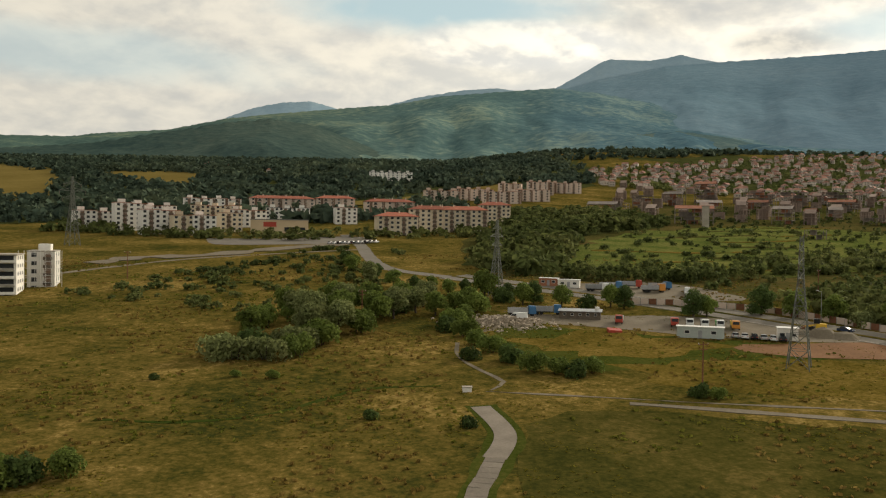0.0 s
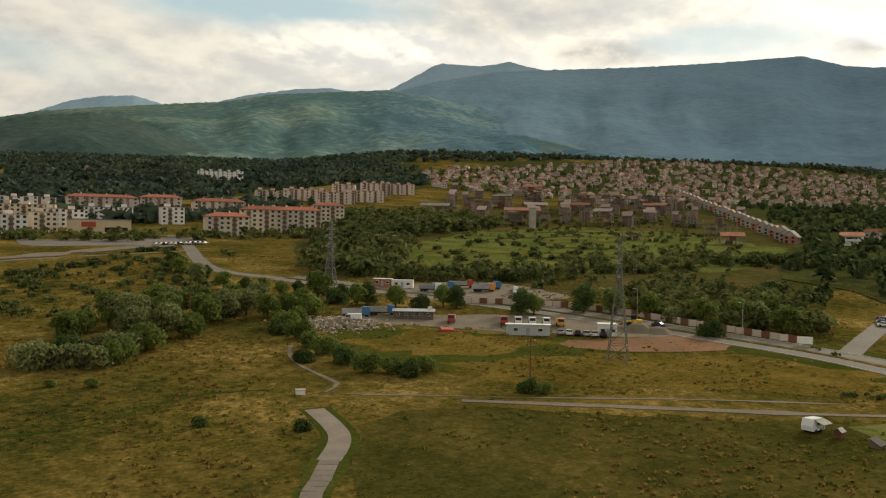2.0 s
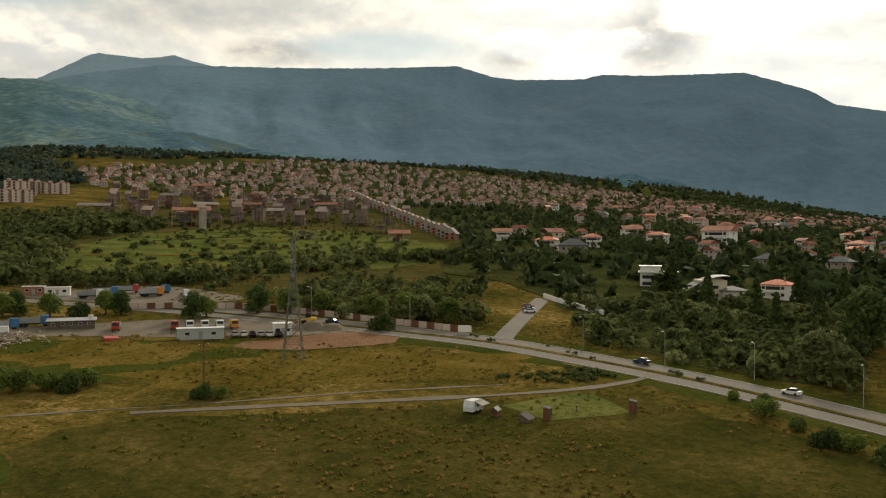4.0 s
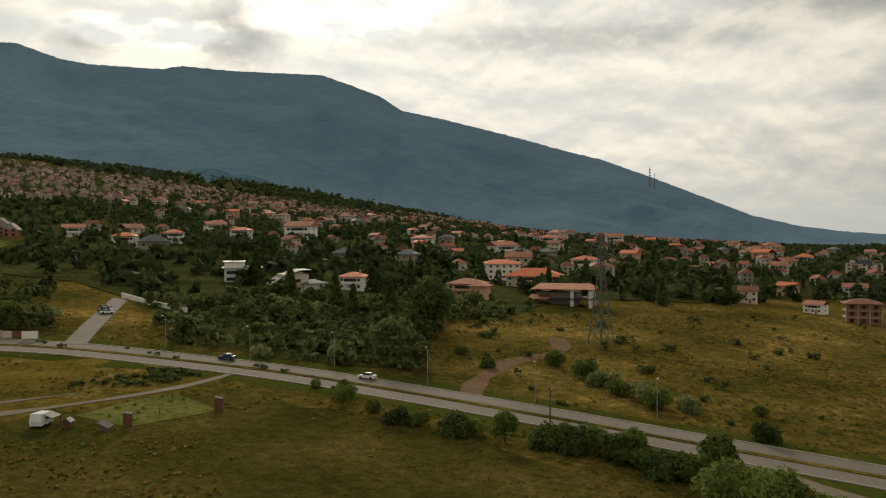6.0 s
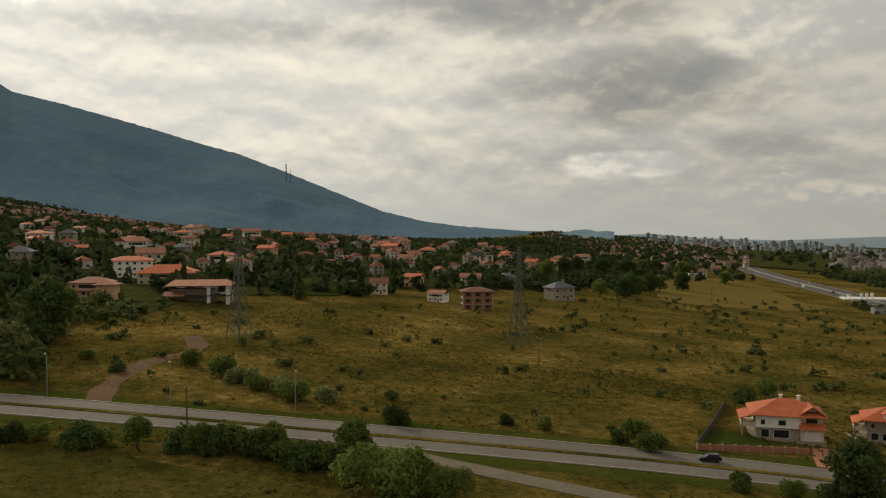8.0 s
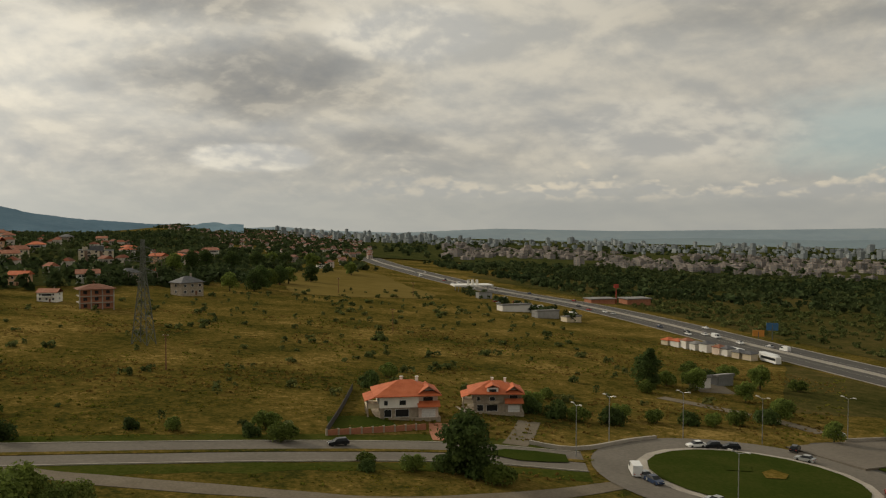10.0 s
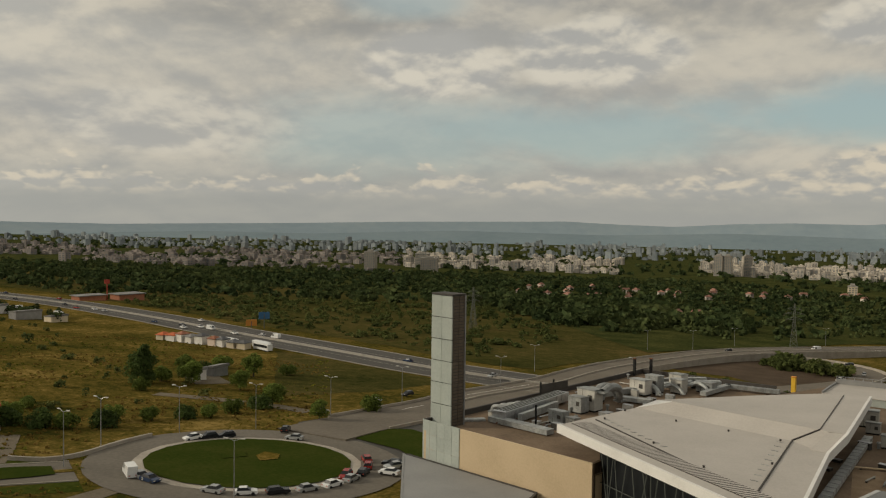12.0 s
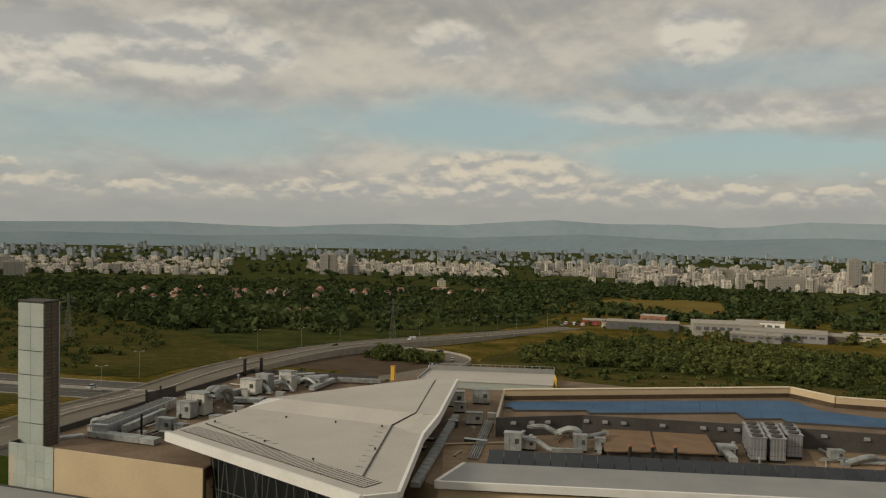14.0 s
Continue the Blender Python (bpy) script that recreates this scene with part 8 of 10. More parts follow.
def red_villa(m, mirror, label):
    ob = thing("villa", label, "house", m, "orange-roofed villas")
    k = -1 if mirror else 1
    part("plinth", Shape().box(-9.5, 9.5, -7, 7, -4, 0.2), M_STONE, ob)
    part("ground_floor", Shape().box(-7.5, 8.5, -6, 6.5, 0.2, 3.2), M_STONE, ob)
    part("wall", Shape().box(-8.0, 3.2, -6.6, 6.5, 3.2, 6.6) if not mirror else Shape().box(-8.0, 8.5, -5.6, 6.5, 3.2, 6.6), M_WHITE if not mirror else M_STONE, ob)
    part("right_wing", Shape().box(3.2, 8.8, -6.9, 6.5, 0.2, 3.3).box(3.2, 8.8, -5.6, 6.5, 3.3, 6.6), M_PINK if not mirror else M_STONE, ob)
    part("gable", Shape().slab([(3.2, -5.8), (8.8, -5.8), (8.8, -5.4), (3.2, -5.4)], 6.6, [6.7, 6.7, 6.7, 6.7]).poly([(3.2, -5.8, 6.7), (8.8, -5.8, 6.7), (6.0, -5.8, 9.0)]), M_PINK if not mirror else M_STONE, ob)
    # tiled main roof with a cross gable
    part("roof", hip_roof(17.6, 14, 6.7, 3.4, 0.9), M_TILE, ob)
    s = Shape()
    for lift in (0.0, -0.2):
        s.poly([(2.3, -7.2, 6.7 + lift), (6.0, -7.2, 9.3 + lift), (6.0, 1.0, 9.3 + lift), (2.3, 1.0, 6.7 + lift)]).poly([(6.0, -7.2, 9.3 + lift), (9.8, -7.2, 6.7 + lift), (9.8, 1.0, 6.7 + lift), (6.0, 1.0, 9.3 + lift)])
    part("gable_roof", s, M_TILE, ob)
    part("skirt_roof", Shape().slab([(2.8, -8.2), (9.3, -8.2), (9.3, -5.7), (2.8, -5.7)], [3.4, 3.4, 4.6, 4.6], [3.6, 3.6, 4.8, 4.8]), M_TILE, ob)
    part("side_roof", Shape().slab([(-12.2, -5.5), (-7.9, -5.5), (-7.9, 5.5), (-12.2, 5.5)], [5.0, 6.3, 6.3, 5.0], [5.2, 6.5, 6.5, 5.2]), M_TILE, ob)
    part("balcony", Shape().box(-11.6, -8.0, -5.0, 5.0, 2.9, 3.2).box(-11.6, -11.45, -5.0, 5.0, 3.2, 4.2).box(-11.6, -8.0, -5.0, -4.85, 3.2, 4.2), M_CREAM, ob)
    for x, y in ((-11.3, -4.8), (-11.3, 0), (-11.3, 4.8), (-7.6, -6.4)):
        part("column", Shape().box(x - 0.22, x + 0.22, y - 0.22, y + 0.22, -2, 5.0 if x < -11 else 3.2), M_STONE, ob)
    part("terrace", Shape().box(-14, -8, -7, 3, -2, 0.1), M_PALECONCRETE, ob)
    garage = part("garage_door", Shape().box(4.0, 8.0, -6.98, -6.9, 0.3, 2.6), M_WHITEMETAL, ob)
    for z in (0.75, 1.2, 1.65, 2.1):
        part("groove", Shape().box(4.0, 8.0, -7.0, -6.98, z, z + 0.05), M_GREYMETAL, garage)
    for x, z, w, h in ((-6.2, 3.9, 1.2, 1.5), (-1.4, 3.9, 2.0, 1.5)):
        window(ob, w, h, pose(x, -6.6 if not mirror else -5.6, z), 1)
    for x, w in ((-5.6, 2.2), (-1.5, 4.0)):
        window(ob, w, 2.3, pose(x, -6.0, 0.4), 2)
    window(ob, 3.4, 1.1, pose(6.0, -5.8, 6.9), 3)
    window(ob, 3.0, 1.6, pose(6.0, -5.6, 4.4), 2)
    for y in (-3, 2):
        window(ob, 1.6, 2.0, pose(-8.0, y, 3.7, 0, 0, 270), 1)
    if mirror:
        part("dormer", Shape().box(-3.2, 0.6, -6.6, -2, 6.2, 8.6), M_WHITE, ob)
        part("dormer_roof", Shape().slab([(-3.8, -7.3), (-1.3, -7.3), (-1.3, 0), (-3.8, 0)], [8.5, 9.6, 9.6, 8.5], [8.7, 9.8, 9.8, 8.7]).slab([(-1.3, -7.3), (1.2, -7.3), (1.2, 0), (-1.3, 0)], [9.6, 8.5, 8.5, 9.6], [9.8, 8.7, 8.7, 9.8]), M_TILE, ob)
        window(ob, 2.6, 1.6, pose(-1.3, -6.6, 6.7), 2)
        part("middle_balcony", Shape().box(-3.4, 0.8, -7.4, -5.6, 3.2, 3.4).box(-3.4, 0.8, -7.4, -7.3, 3.4, 4.3), M_STONE, ob)
    for x, y in ((-1, 1.5), (3.5, 1.0)):
        part("chimney", Shape().box(x - 0.4, x + 0.4, y - 0.4, y + 0.4, 8.5, 10.6).box(x - 0.5, x + 0.5, y - 0.5, y + 0.5, 10.6, 10.8), M_WHITE, ob)
    return ob


red_villa(on(205.5, -52.8, toward(206, -52) + 6, 0.4, 0.84), False, "white and stone villa with a bright orange tiled roof")
red_villa(on(211.5, -78.6, toward(212.5, -78) + 4, 0.6, 0.74), True, "stone-clad villa with an orange roof and a dormer")
garden = thing("brick_garden_wall", "low wall of red panels between posts", "wall")
line = spline([(184.5, -30), (186.5, -38), (188.5, -46), (190.5, -54)], 2.7)
for a, b in zip(line[:-1], line[1:]):
    d, mid = b - a, (a + b) / 2
    q = math.degrees(math.atan2(d.y, d.x))
    part("panel", Shape().box(-1.25, 1.25, -0.1, 0.1, -0.5, 1.3), M_BRICK, garden).matrix_basis = pose(mid.x, mid.y, ground(*mid), 0, 0, q)
    part("post", Shape().box(-0.2, 0.2, -0.2, 0.2, -0.5, 1.5), M_STONE, garden).matrix_basis = pose(a.x, a.y, ground(*a), 0, 0, q)
side = thing("dark_hedge_fence", "dark mesh fence up the slope", "fence")
part("mesh_panel", ribbon([(186, -30.2), (208, -37.2), (238, -46)], 0.06, 0.06, 1.6, thick=1.8), M_DARKWALL, side)
setting("villa_drive", ribbon([(180, -55), (188, -56.5), (197, -59)], 2.4, 2.4, 0.1), M_BRICK, "reddish paved drive", "drive")
setting("villa_drive_grey", ribbon([(176, -70), (184, -75), (199, -83)], 2.8, 2.8, 0.1), M_GRAVEL, "grey paved drive", "drive")
setting("villa_lawn", patch([(190, -33), (203, -33), (203, -45), (194, -48), (189, -44)], 0.08), M_LAWN, "dark garden lawn", "lawn")
setting("roadside_wall", ribbon([(177, -74), (172, -79), (172, -86), (178, -99), (181, -108)], 0.3, 0.3, 0.9, thick=1.2), M_PALECONCRETE, "low pale retaining wall beside the pavement", "wall")
setting("verge", patch([(163, -66), (169, -60), (172, -66), (167, -78), (161, -76)], 0.3), M_LAWN, "narrow grass verge in the road", "lawn")

# ---- highway side: filling station, huts, buses ----
station = thing("filling_station", "white filling station roof with three white vents", "filling station", on(664, -226, 84))
part("canopy", Shape().box(-16, 16, -9, 9, 5.0, 6.0), M_WHITEMETAL, station)
for x in (-12, 0, 12):
    for y in (-6, 6):
        part("column", Shape().box(x - 0.3, x + 0.3, y - 0.3, y + 0.3, -1.5, 5.0), M_GREYMETAL, station)
    part("vent", Shape().tube((x * 0.3, 4, 6.0), (x * 0.3, 4, 10.0), 1.0, 1.0, 10), M_WHITE, station)
shops = thing("red_service_area", "low red service buildings beside the highway", "shop", on(600, -322, 90))
part("wall", Shape().box(-26, -6, -7, 7, -1.5, 3.6).box(4, 24, -6, 6, -1.5, 4.2), M_BRICK, shops)
part("roof", Shape().box(-27, -5, -8, 8, 3.6, 4.2).box(3, 25, -7, 7, 4.2, 4.8), M_GREYROOF, shops)
part("sign_post", Shape().tube((0, 0, -1.5), (0, 0, 12), 0.4, 0.4, 8).box(-2, 2, -0.3, 0.3, 12, 15), M_REDPAINT, shops)
g = random.Random(12)
for i in range(9):
    x, y = 360 - i * 5.6 + g.uniform(-1, 1), -221 - i * 1.6
    hut = thing("roadside_shed", "small pale shed in the roadside row", "shed", on(x, y, 100 + g.uniform(-8, 8)), "roadside sheds")
    w, d, h = g.uniform(4, 6), g.uniform(4, 6), g.uniform(2.6, 4)
    part("wall", Shape().box(-w / 2, w / 2, -d / 2, d / 2, -1, h), g.choice((M_WHITE, M_PINK, M_CREAM, M_WHITE)), hut)
    part("roof", hip_roof(w, d, h, 1.2, 0.3), M_TILE if i in (0, 1) else g.choice((M_GREYROOF, M_SLATE, M_OLDTILE)), hut)
    window(hut, 1.2, 1.0, pose(0, -d / 2, 1.0))
for x, y, turn in ((308, -238, 175), (314, -242, 175), (330, -236, 178), (474, -226, 170), (500, -222, 172)):
    bus = thing("coach", "parked white coach with dark windows", "bus", on(x, y, turn, 0.1), "parked coaches")
    part("body", Shape().slab([(-5.8, -1.25), (5.8, -1.25), (5.8, 1.25), (-5.8, 1.25)], 0.5, 3.3), M_CARWHITE, bus)
    for y2 in (-1.27, 1.27):
        part("window_band", Shape().box(-5.3, 5.4, y2 - 0.02, y2 + 0.02, 1.6, 2.7), M_DARKGLASS, bus)
    for x2 in (-3.6, 3.8):
        for y2 in (-1.05, 1.05):
            part("wheel", SHARED["big wheel"], None, bus).matrix_basis = pose(x2, y2, 0.52)
for x, y, w, d, h, mat in ((470, -206, 14, 8, 4, M_GREYMETAL), (505, -200, 20, 8, 4, M_WHITE), (452, -214, 10, 6, 3, M_CREAM), (600, -214, 10, 8, 4, M_GREYMETAL), (250, -166, 5, 3.5, 3.4, M_WHITE), (256, -178, 7, 4, 3, M_GREYMETAL)):
    hut = thing("workshop", "low workshop building beside the highway", "shed", on(x, y, 95 + g.uniform(-10, 10)), "workshops")
    part("wall", Shape().box(-w / 2, w / 2, -d / 2, d / 2, -1, h), mat, hut)
    part("roof", Shape().slab([(-w / 2 - 0.3, -d / 2 - 0.3), (w / 2 + 0.3, -d / 2 - 0.3), (w / 2 + 0.3, d / 2 + 0.3), (-w / 2 - 0.3, d / 2 + 0.3)], h, [h + 0.3, h + 0.3, h + 1, h + 1]), M_GREYROOF, hut)
    window(hut, 1.6, 1.2, pose(0, -d / 2, 1.2))
setting("roadside_yard", ribbon([(265, -176), (252, -170), (240, -166)], 6, 6, 0.1), M_GRAVEL, "gravel yard beside the link road", "yard")
board = thing("billboard", "blue and orange roadside billboards", "billboard", on(392, -300, 60))
part("blue_board", Shape().box(-6, 0, -0.2, 0.2, 5, 9), M_BLUEPAINT, board)
part("orange_board", Shape().box(1, 7, -0.2, 0.2, 1.5, 5), M_ORANGEPAINT, board)
part("post", Shape().box(-3.2, -2.8, 0.2, 0.5, -1, 8).box(3.8, 4.2, 0.2, 0.5, -1, 4), M_STEEL, board)

# ---- industrial park behind the shopping centre ----
for x, y, w, d, h, mat, text in ((49, -772, 30, 12, 6, M_PINK, "red-fronted showroom"), (28, -760, 60, 18, 9, M_SLATE, "long grey warehouse"), (-8, -768, 26, 14, 5, M_GLASSPANEL, "glass-roofed hall"), (-38, -735, 52, 30, 14, M_CONCRETE, "large grey logistics hall"), (-80, -715, 62, 28, 10, M_GREYMETAL, "wide grey warehouse"), (-58, -690, 36, 16, 8, M_GREYROOF, "grey office warehouse"), (-105, -720, 40, 20, 8, M_BROWNPANEL, "brown workshop hall"), (-150, -752, 40, 16, 7, M_CREAM, "tan workshop hall"), (20, -805, 22, 14, 13, M_BRICK, "red-brown depot block"), (-70, -800, 40, 14, 12, M_WHITE, "white stepped office building"), (70, -800, 26, 14, 5, M_REDPAINT, "low red hall")):
    h *= 0.75
    hall = thing("warehouse", text + " with a flat roof", "warehouse", on(x, y, toward(x, y) + random.uniform(-12, 12)), "industrial halls")
    part("wall", Shape().box(-w / 2, w / 2, -d / 2, d / 2, -3, h), mat, hall)
    part("roof", Shape().box(-w / 2 - 0.3, w / 2 + 0.3, -d / 2 - 0.3, d / 2 + 0.3, h, h + 0.6), M_PALECONCRETE, hall)
    for i in range(int(w / 6)):
        part("window", Shape().box(-w / 2 + 2 + i * 6, -w / 2 + 6 + i * 6, -d / 2 - 0.1, -d / 2, h * 0.55, h * 0.8), M_SLATE, hall)
for i in range(16):
    drive(g.choice(("white", "silver", "black", "red", "van")), g.uniform(450, 620), g.uniform(-232, -208), g.uniform(0, 360), 0.1)
for i in range(18):
    drive(g.choice(("white", "silver", "black", "red", "van")), g.uniform(60, 100), g.uniform(-790, -750), g.uniform(0, 360), 0.1)

# an antenna mast on the mountain's flank
mast = thing("antenna_mast", "thin lattice antenna mast on the mountain flank", "mast", pose(4000 * math.sin(radians(72.6)), 4000 * math.cos(radians(72.6)), EYE_Z + 4000 * math.tan(radians(3.15))))
part("shaft", Shape().bar((0, 0, -40), (0, 0, 62), 4.0, 1.6), M_STEEL, mast)
for z in (22, 36, 48):
    part("dish_ring", Shape().tube((0, 0, z), (0, 0, z + 4), 4.5, 4.5, 10), M_STEEL, mast)
part("second_shaft", Shape().bar((30, -12, -40), (30, -12, 34), 3.0, 1.4), M_STEEL, mast)

# ---- the shopping centre ----


def flat(points):
    """The outline, counter-clockwise."""
    area = sum(a[0] * b[1] - b[0] * a[1] for a, b in zip(points, points[1:] + points[:1]))
    return list(points) if area > 0 else list(points)[::-1]


def wall_run(points, thick, z0, z1):
    """A wall along a line in the plan."""
    s = Shape()
    for a, b in zip(points[:-1], points[1:]):
        a, b = Vector(a), Vector(b)
        n = (b - a).normalized()
        n = Vector((-n.y, n.x)) * thick / 2
        s.slab(flat([tuple(a + n), tuple(b + n), tuple(b - n), tuple(a - n)]), z0, z1)
    return s


M_HVAC = material("weathered_casing", [(0.34, 0.325, 0.29), (0.46, 0.445, 0.40), (0.54, 0.52, 0.47)], 0.8, 8, rough=0.6, vary=0.2)
M_FRONTROOF = material("matte_grey_roof", [(0.205, 0.205, 0.20), (0.245, 0.243, 0.235), (0.285, 0.28, 0.27)], 0.15, 22, rough=0.6)
M_BROWNSHEET = material("brown_roof_sheet", [(0.125, 0.075, 0.040), (0.175, 0.108, 0.060), (0.215, 0.14, 0.082)], 0.3, 12, rough=0.7)
M_TANGRAVEL = material("tan_gravel", [(0.17, 0.115, 0.068), (0.25, 0.175, 0.108), (0.33, 0.245, 0.16)], 0.3, 12, bump=0.02, where="World")
M_OLDDUCT = material("dull_duct_metal", [(0.17, 0.175, 0.172), (0.30, 0.31, 0.30), (0.46, 0.47, 0.455)], 0.7, 7, rough=0.5, metal=0.35, vary=0.25)
M_TUBE = material("grey_steel_tube", [(0.075, 0.085, 0.075), (0.11, 0.12, 0.105)], 0.5, 6, rough=0.6)
mall = thing("shopping_centre", "large shopping centre with tan walls and stepped roofs", "shopping centre")
BODY = flat([(114.2, -128.2), (110.2, -211.5), (75, -213.5), (68, -236), (29, -236), (-27, -226), (-36, -216), (-75, -216), (-75, -150), (36.3, -133), (45, -141), (72.8, -136), (73.4, -125.1)])
part("wall", Shape().slab(BODY, -14, 7.0), M_TAN, mall)
part("gravel_roof", Shape().slab([(0.995 * x + 0.1, 0.997 * y - 0.4) for x, y in BODY], 7.0, 7.15), M_ROOFTAN, mall, "brown gravel roof")
LEFT = flat([(113.8, -128.6), (109.8, -211), (76, -213), (70, -178), (73.6, -125.5)])
part("upper_roof", Shape().slab(LEFT, 7.1, 8.1), M_ROOFTAN, mall, "brown gravel roof of the front block")
part("tan_front", wall_run([(104.2, -127.6), (73.6, -125.0)], 0.5, -6, 9.0), M_TAN, mall, "smooth tan wall panel")
# a tan wall too; the brown paints in the shade on this side
part("corner_return", wall_run([(73.6, -125.0), (73.8, -127.9)], 0.5, -12, 9.0), M_BANK, mall)
part("parapet", wall_run([(114.3, -128.4), (110.1, -211.6), (75, -213.6)], 0.5, 7.0, 9.2), M_DARKWALL, mall, "dark parapet coping")
# the glazed corner: one panel at a time
for i in range(5):
    for k in range(4):
        a, b = 114.6 - 2.05 * i, 114.6 - 2.05 * (i + 1)
        y0, y1 = -128.6 + 0.195 * i, -128.6 + 0.195 * (i + 1)
        part("glass_panel", wall_run([(a - 0.03, y0 + 0.2), (b + 0.03, y1 + 0.2)], 0.3, 9.1 - 2.8 * (k + 1) + 0.04, 9.1 - 2.8 * k), M_GLASSPANEL, mall)
for i in range(4):
    part("glass_panel", wall_run([(114.75 - 0.11 * i, -128.6 - 2.6 * i), (114.75 - 0.11 * (i + 1), -128.6 - 2.6 * (i + 1))], 0.3, -2, 9.1), M_GLASSPANEL, mall)
LOW = flat([(118.5, -127.2), (84.6, -124.6), (82.6, -118), (78, -100), (93.7, -100)])
low = part("lower_roof", Shape().slab(LOW, -14, 1.6), M_FRONTROOF, mall, "flat grey roof of the low front wing")
part("roof_edge", wall_run([(93.9, -100), (118.6, -127.0)], 0.35, 1.0, 1.68), M_FRONTROOF, low)
part("slot", wall_run([(118.0, -127.3), (84.8, -124.9)], 0.7, 1.0, 1.66), M_DARKWALL, low, "dark slot behind the roof edge")
part("end_edge", wall_run([(84.6, -124.6), (82.6, -118), (78, -100)], 0.5, 0.9, 1.72), M_DARKWALL, low)

# the tower: pale glass panels to the front, brown louvres to the side
tower = thing("panel_tower", "tall square tower with pale panels and brown louvred sides", "tower", pose(114.7, -128.4, 0, 0, 0, 175.1))
part("core", Shape().box(0.25, 5.7, 2.3, 5.5, 6.5, 34.1), M_DARKWALL, tower)
part("cap", Shape().box(0.0, 5.95, 1.98, 5.75, 34.1, 34.4), M_DARKWALL, tower)
for k in range(6):
    z = 8.0 + 4.35 * k
    for j in range(2):
        part("pale_panel", Shape().box(0.02 + 2.9 * j, 2.86 + 2.9 * j, 2.05, 2.3, z, z + 4.2), M_GLASSPANEL, tower)
    for j in range(2):
        part("louvre_panel", Shape().box(5.7, 5.86, 2.35 + j * 1.6, 2.35 + j * 1.6 + 1.5, z, z + 4.2), M_BROWNPANEL, tower)
        for i in range(6):
            part("louvre_slat", Shape().box(5.86, 5.92, 2.4 + j * 1.6, 2.35 + j * 1.6 + 1.45, z + 0.3 + 0.64 * i, z + 0.42 + 0.64 * i), M_DARKWALL, tower)
part("edge_fin", Shape().box(5.62, 6.0, 5.5, 5.8, 7, 34.1), M_GREYMETAL, tower)

# the folded canopy roof
Q, P, R = (80.2, -151.8, 13.0), (49.3, -147.6, 13.0), (45.6, -151.0, 14.8)
FRONT = [(83.4, -130.1, 13.0), (40.1, -108.6, 13.0), (36.4, -111.3, 13.0), (42.4, -143.3, 13.0), P, Q]
L = (73.7, -154.3, 14.8)
BACK = [L, R, (41.7, -150.8, 14.8), (48.3, -190.4, 14.0), (56.8, -189.4, 13.6), (68.2, -177.9, 13.2), (80.4, -160.9, 13.1)]
SIDE_STRIP = [P, (42.4, -143.3, 13.0), (41.7, -150.8, 14.8), R]
canopy = thing("canopy_roof", "large folded pale canopy roof with a white rim", "roof")


def sheet(points, thick=0.5):
    s = Shape()
    p = [tuple(q) for q in points]
    n = (Vector(p[1]) - Vector(p[0])).cross(Vector(p[2]) - Vector(p[0]))
    if n.z < 0:
        p = p[::-1]
    return s.slab([q[:2] for q in p], [q[2] - thick for q in p], [q[2] for q in p])


part("front_panel", sheet(FRONT), M_METALROOF, canopy)
part("fold_panel", sheet([Q, P, R]), M_METALROOF, canopy)
part("fold_panel", sheet([Q, R, L]), M_METALROOF, canopy)
part("fold_cap", sheet([Q, L, (80.4, -160.9, 13.1)]), M_WHITEMETAL, canopy)
part("side_panel", sheet(SIDE_STRIP), M_METALROOF, canopy)
part("back_panel", sheet(BACK), M_METALROOF, canopy)
RIM = [(83.6, -130.0, 13.1), (40.0, -108.3, 13.1), (36.1, -111.2, 13.1), (42.2, -143.3, 13.1), (41.5, -150.8, 14.9), (48.1, -190.7, 14.1)]
for i, (a, b) in enumerate(zip(RIM[:-1], RIM[1:])):
    a, b = Vector(a), Vector(b)
    n = (b - a).cross(Vector((0, 0, 1))).normalized()
    c = Vector((58, -145, 13))
    n = n if (a - c).dot(n) > 0 else -n
    s = Shape()
    q = [a, b, b + n * 0.5, a + n * 0.5]
    q = q if (q[1] - q[0]).cross(q[2] - q[0]).z > 0 else q[::-1]
    s.slab([v[:2] for v in q], [v.z - 1.5 for v in q], [v.z + 0.05 for v in q])
    part("fascia", s, M_WHITEMETAL, canopy, "white metal fascia")
    inner = [a, b, b - n * 2.6, a - n * 2.6]
    inner = inner if (inner[1] - inner[0]).cross(inner[2] - inner[0]).z > 0 else inner[::-1]
    part("edge_band", Shape().slab([v[:2] for v in inner], [v.z - 0.1 for v in inner], [v.z - 0.05 + 0.008 * i for v in inner]), M_METALROOF, canopy, "smooth edge band")
# ribs along the front edge
a, b = Vector((82.4, -131.2, 13.14)), Vector((41.5, -111.0, 13.14))
n = (b - a).normalized().cross(Vector((0, 0, 1)))
n = n if n.y < 0 else -n
part("rib_bed", sheet([tuple(a + n * 0.6), tuple(b + n * 0.6), tuple(b + n * 4.2), tuple(a + n * 4.2)], 0.1), M_DARKWALL, canopy, "dark bed below the ribs")
rib = Shape().bar((0, 0, 0), tuple(n * 3.4), 0.36).mesh("rib", M_METALROOF)
for i in range(70):
    p = a.lerp(b, i / 69) + n * 0.7
    part("rib", rib, None, canopy).matrix_basis = pose(p.x, p.y, p.z + 0.01) @ Matrix.Diagonal((1, 1, 0.12, 1))
part("groove", Shape().bar((80.6, -137.5, 13.05), (42.6, -114.6, 13.05), 0.22), M_DARKWALL, canopy, "dark gutter line")
part("groove", Shape().bar((42.6, -114.6, 13.05), (48.9, -147.4, 13.05), 0.22), M_DARKWALL, canopy, "dark gutter line")
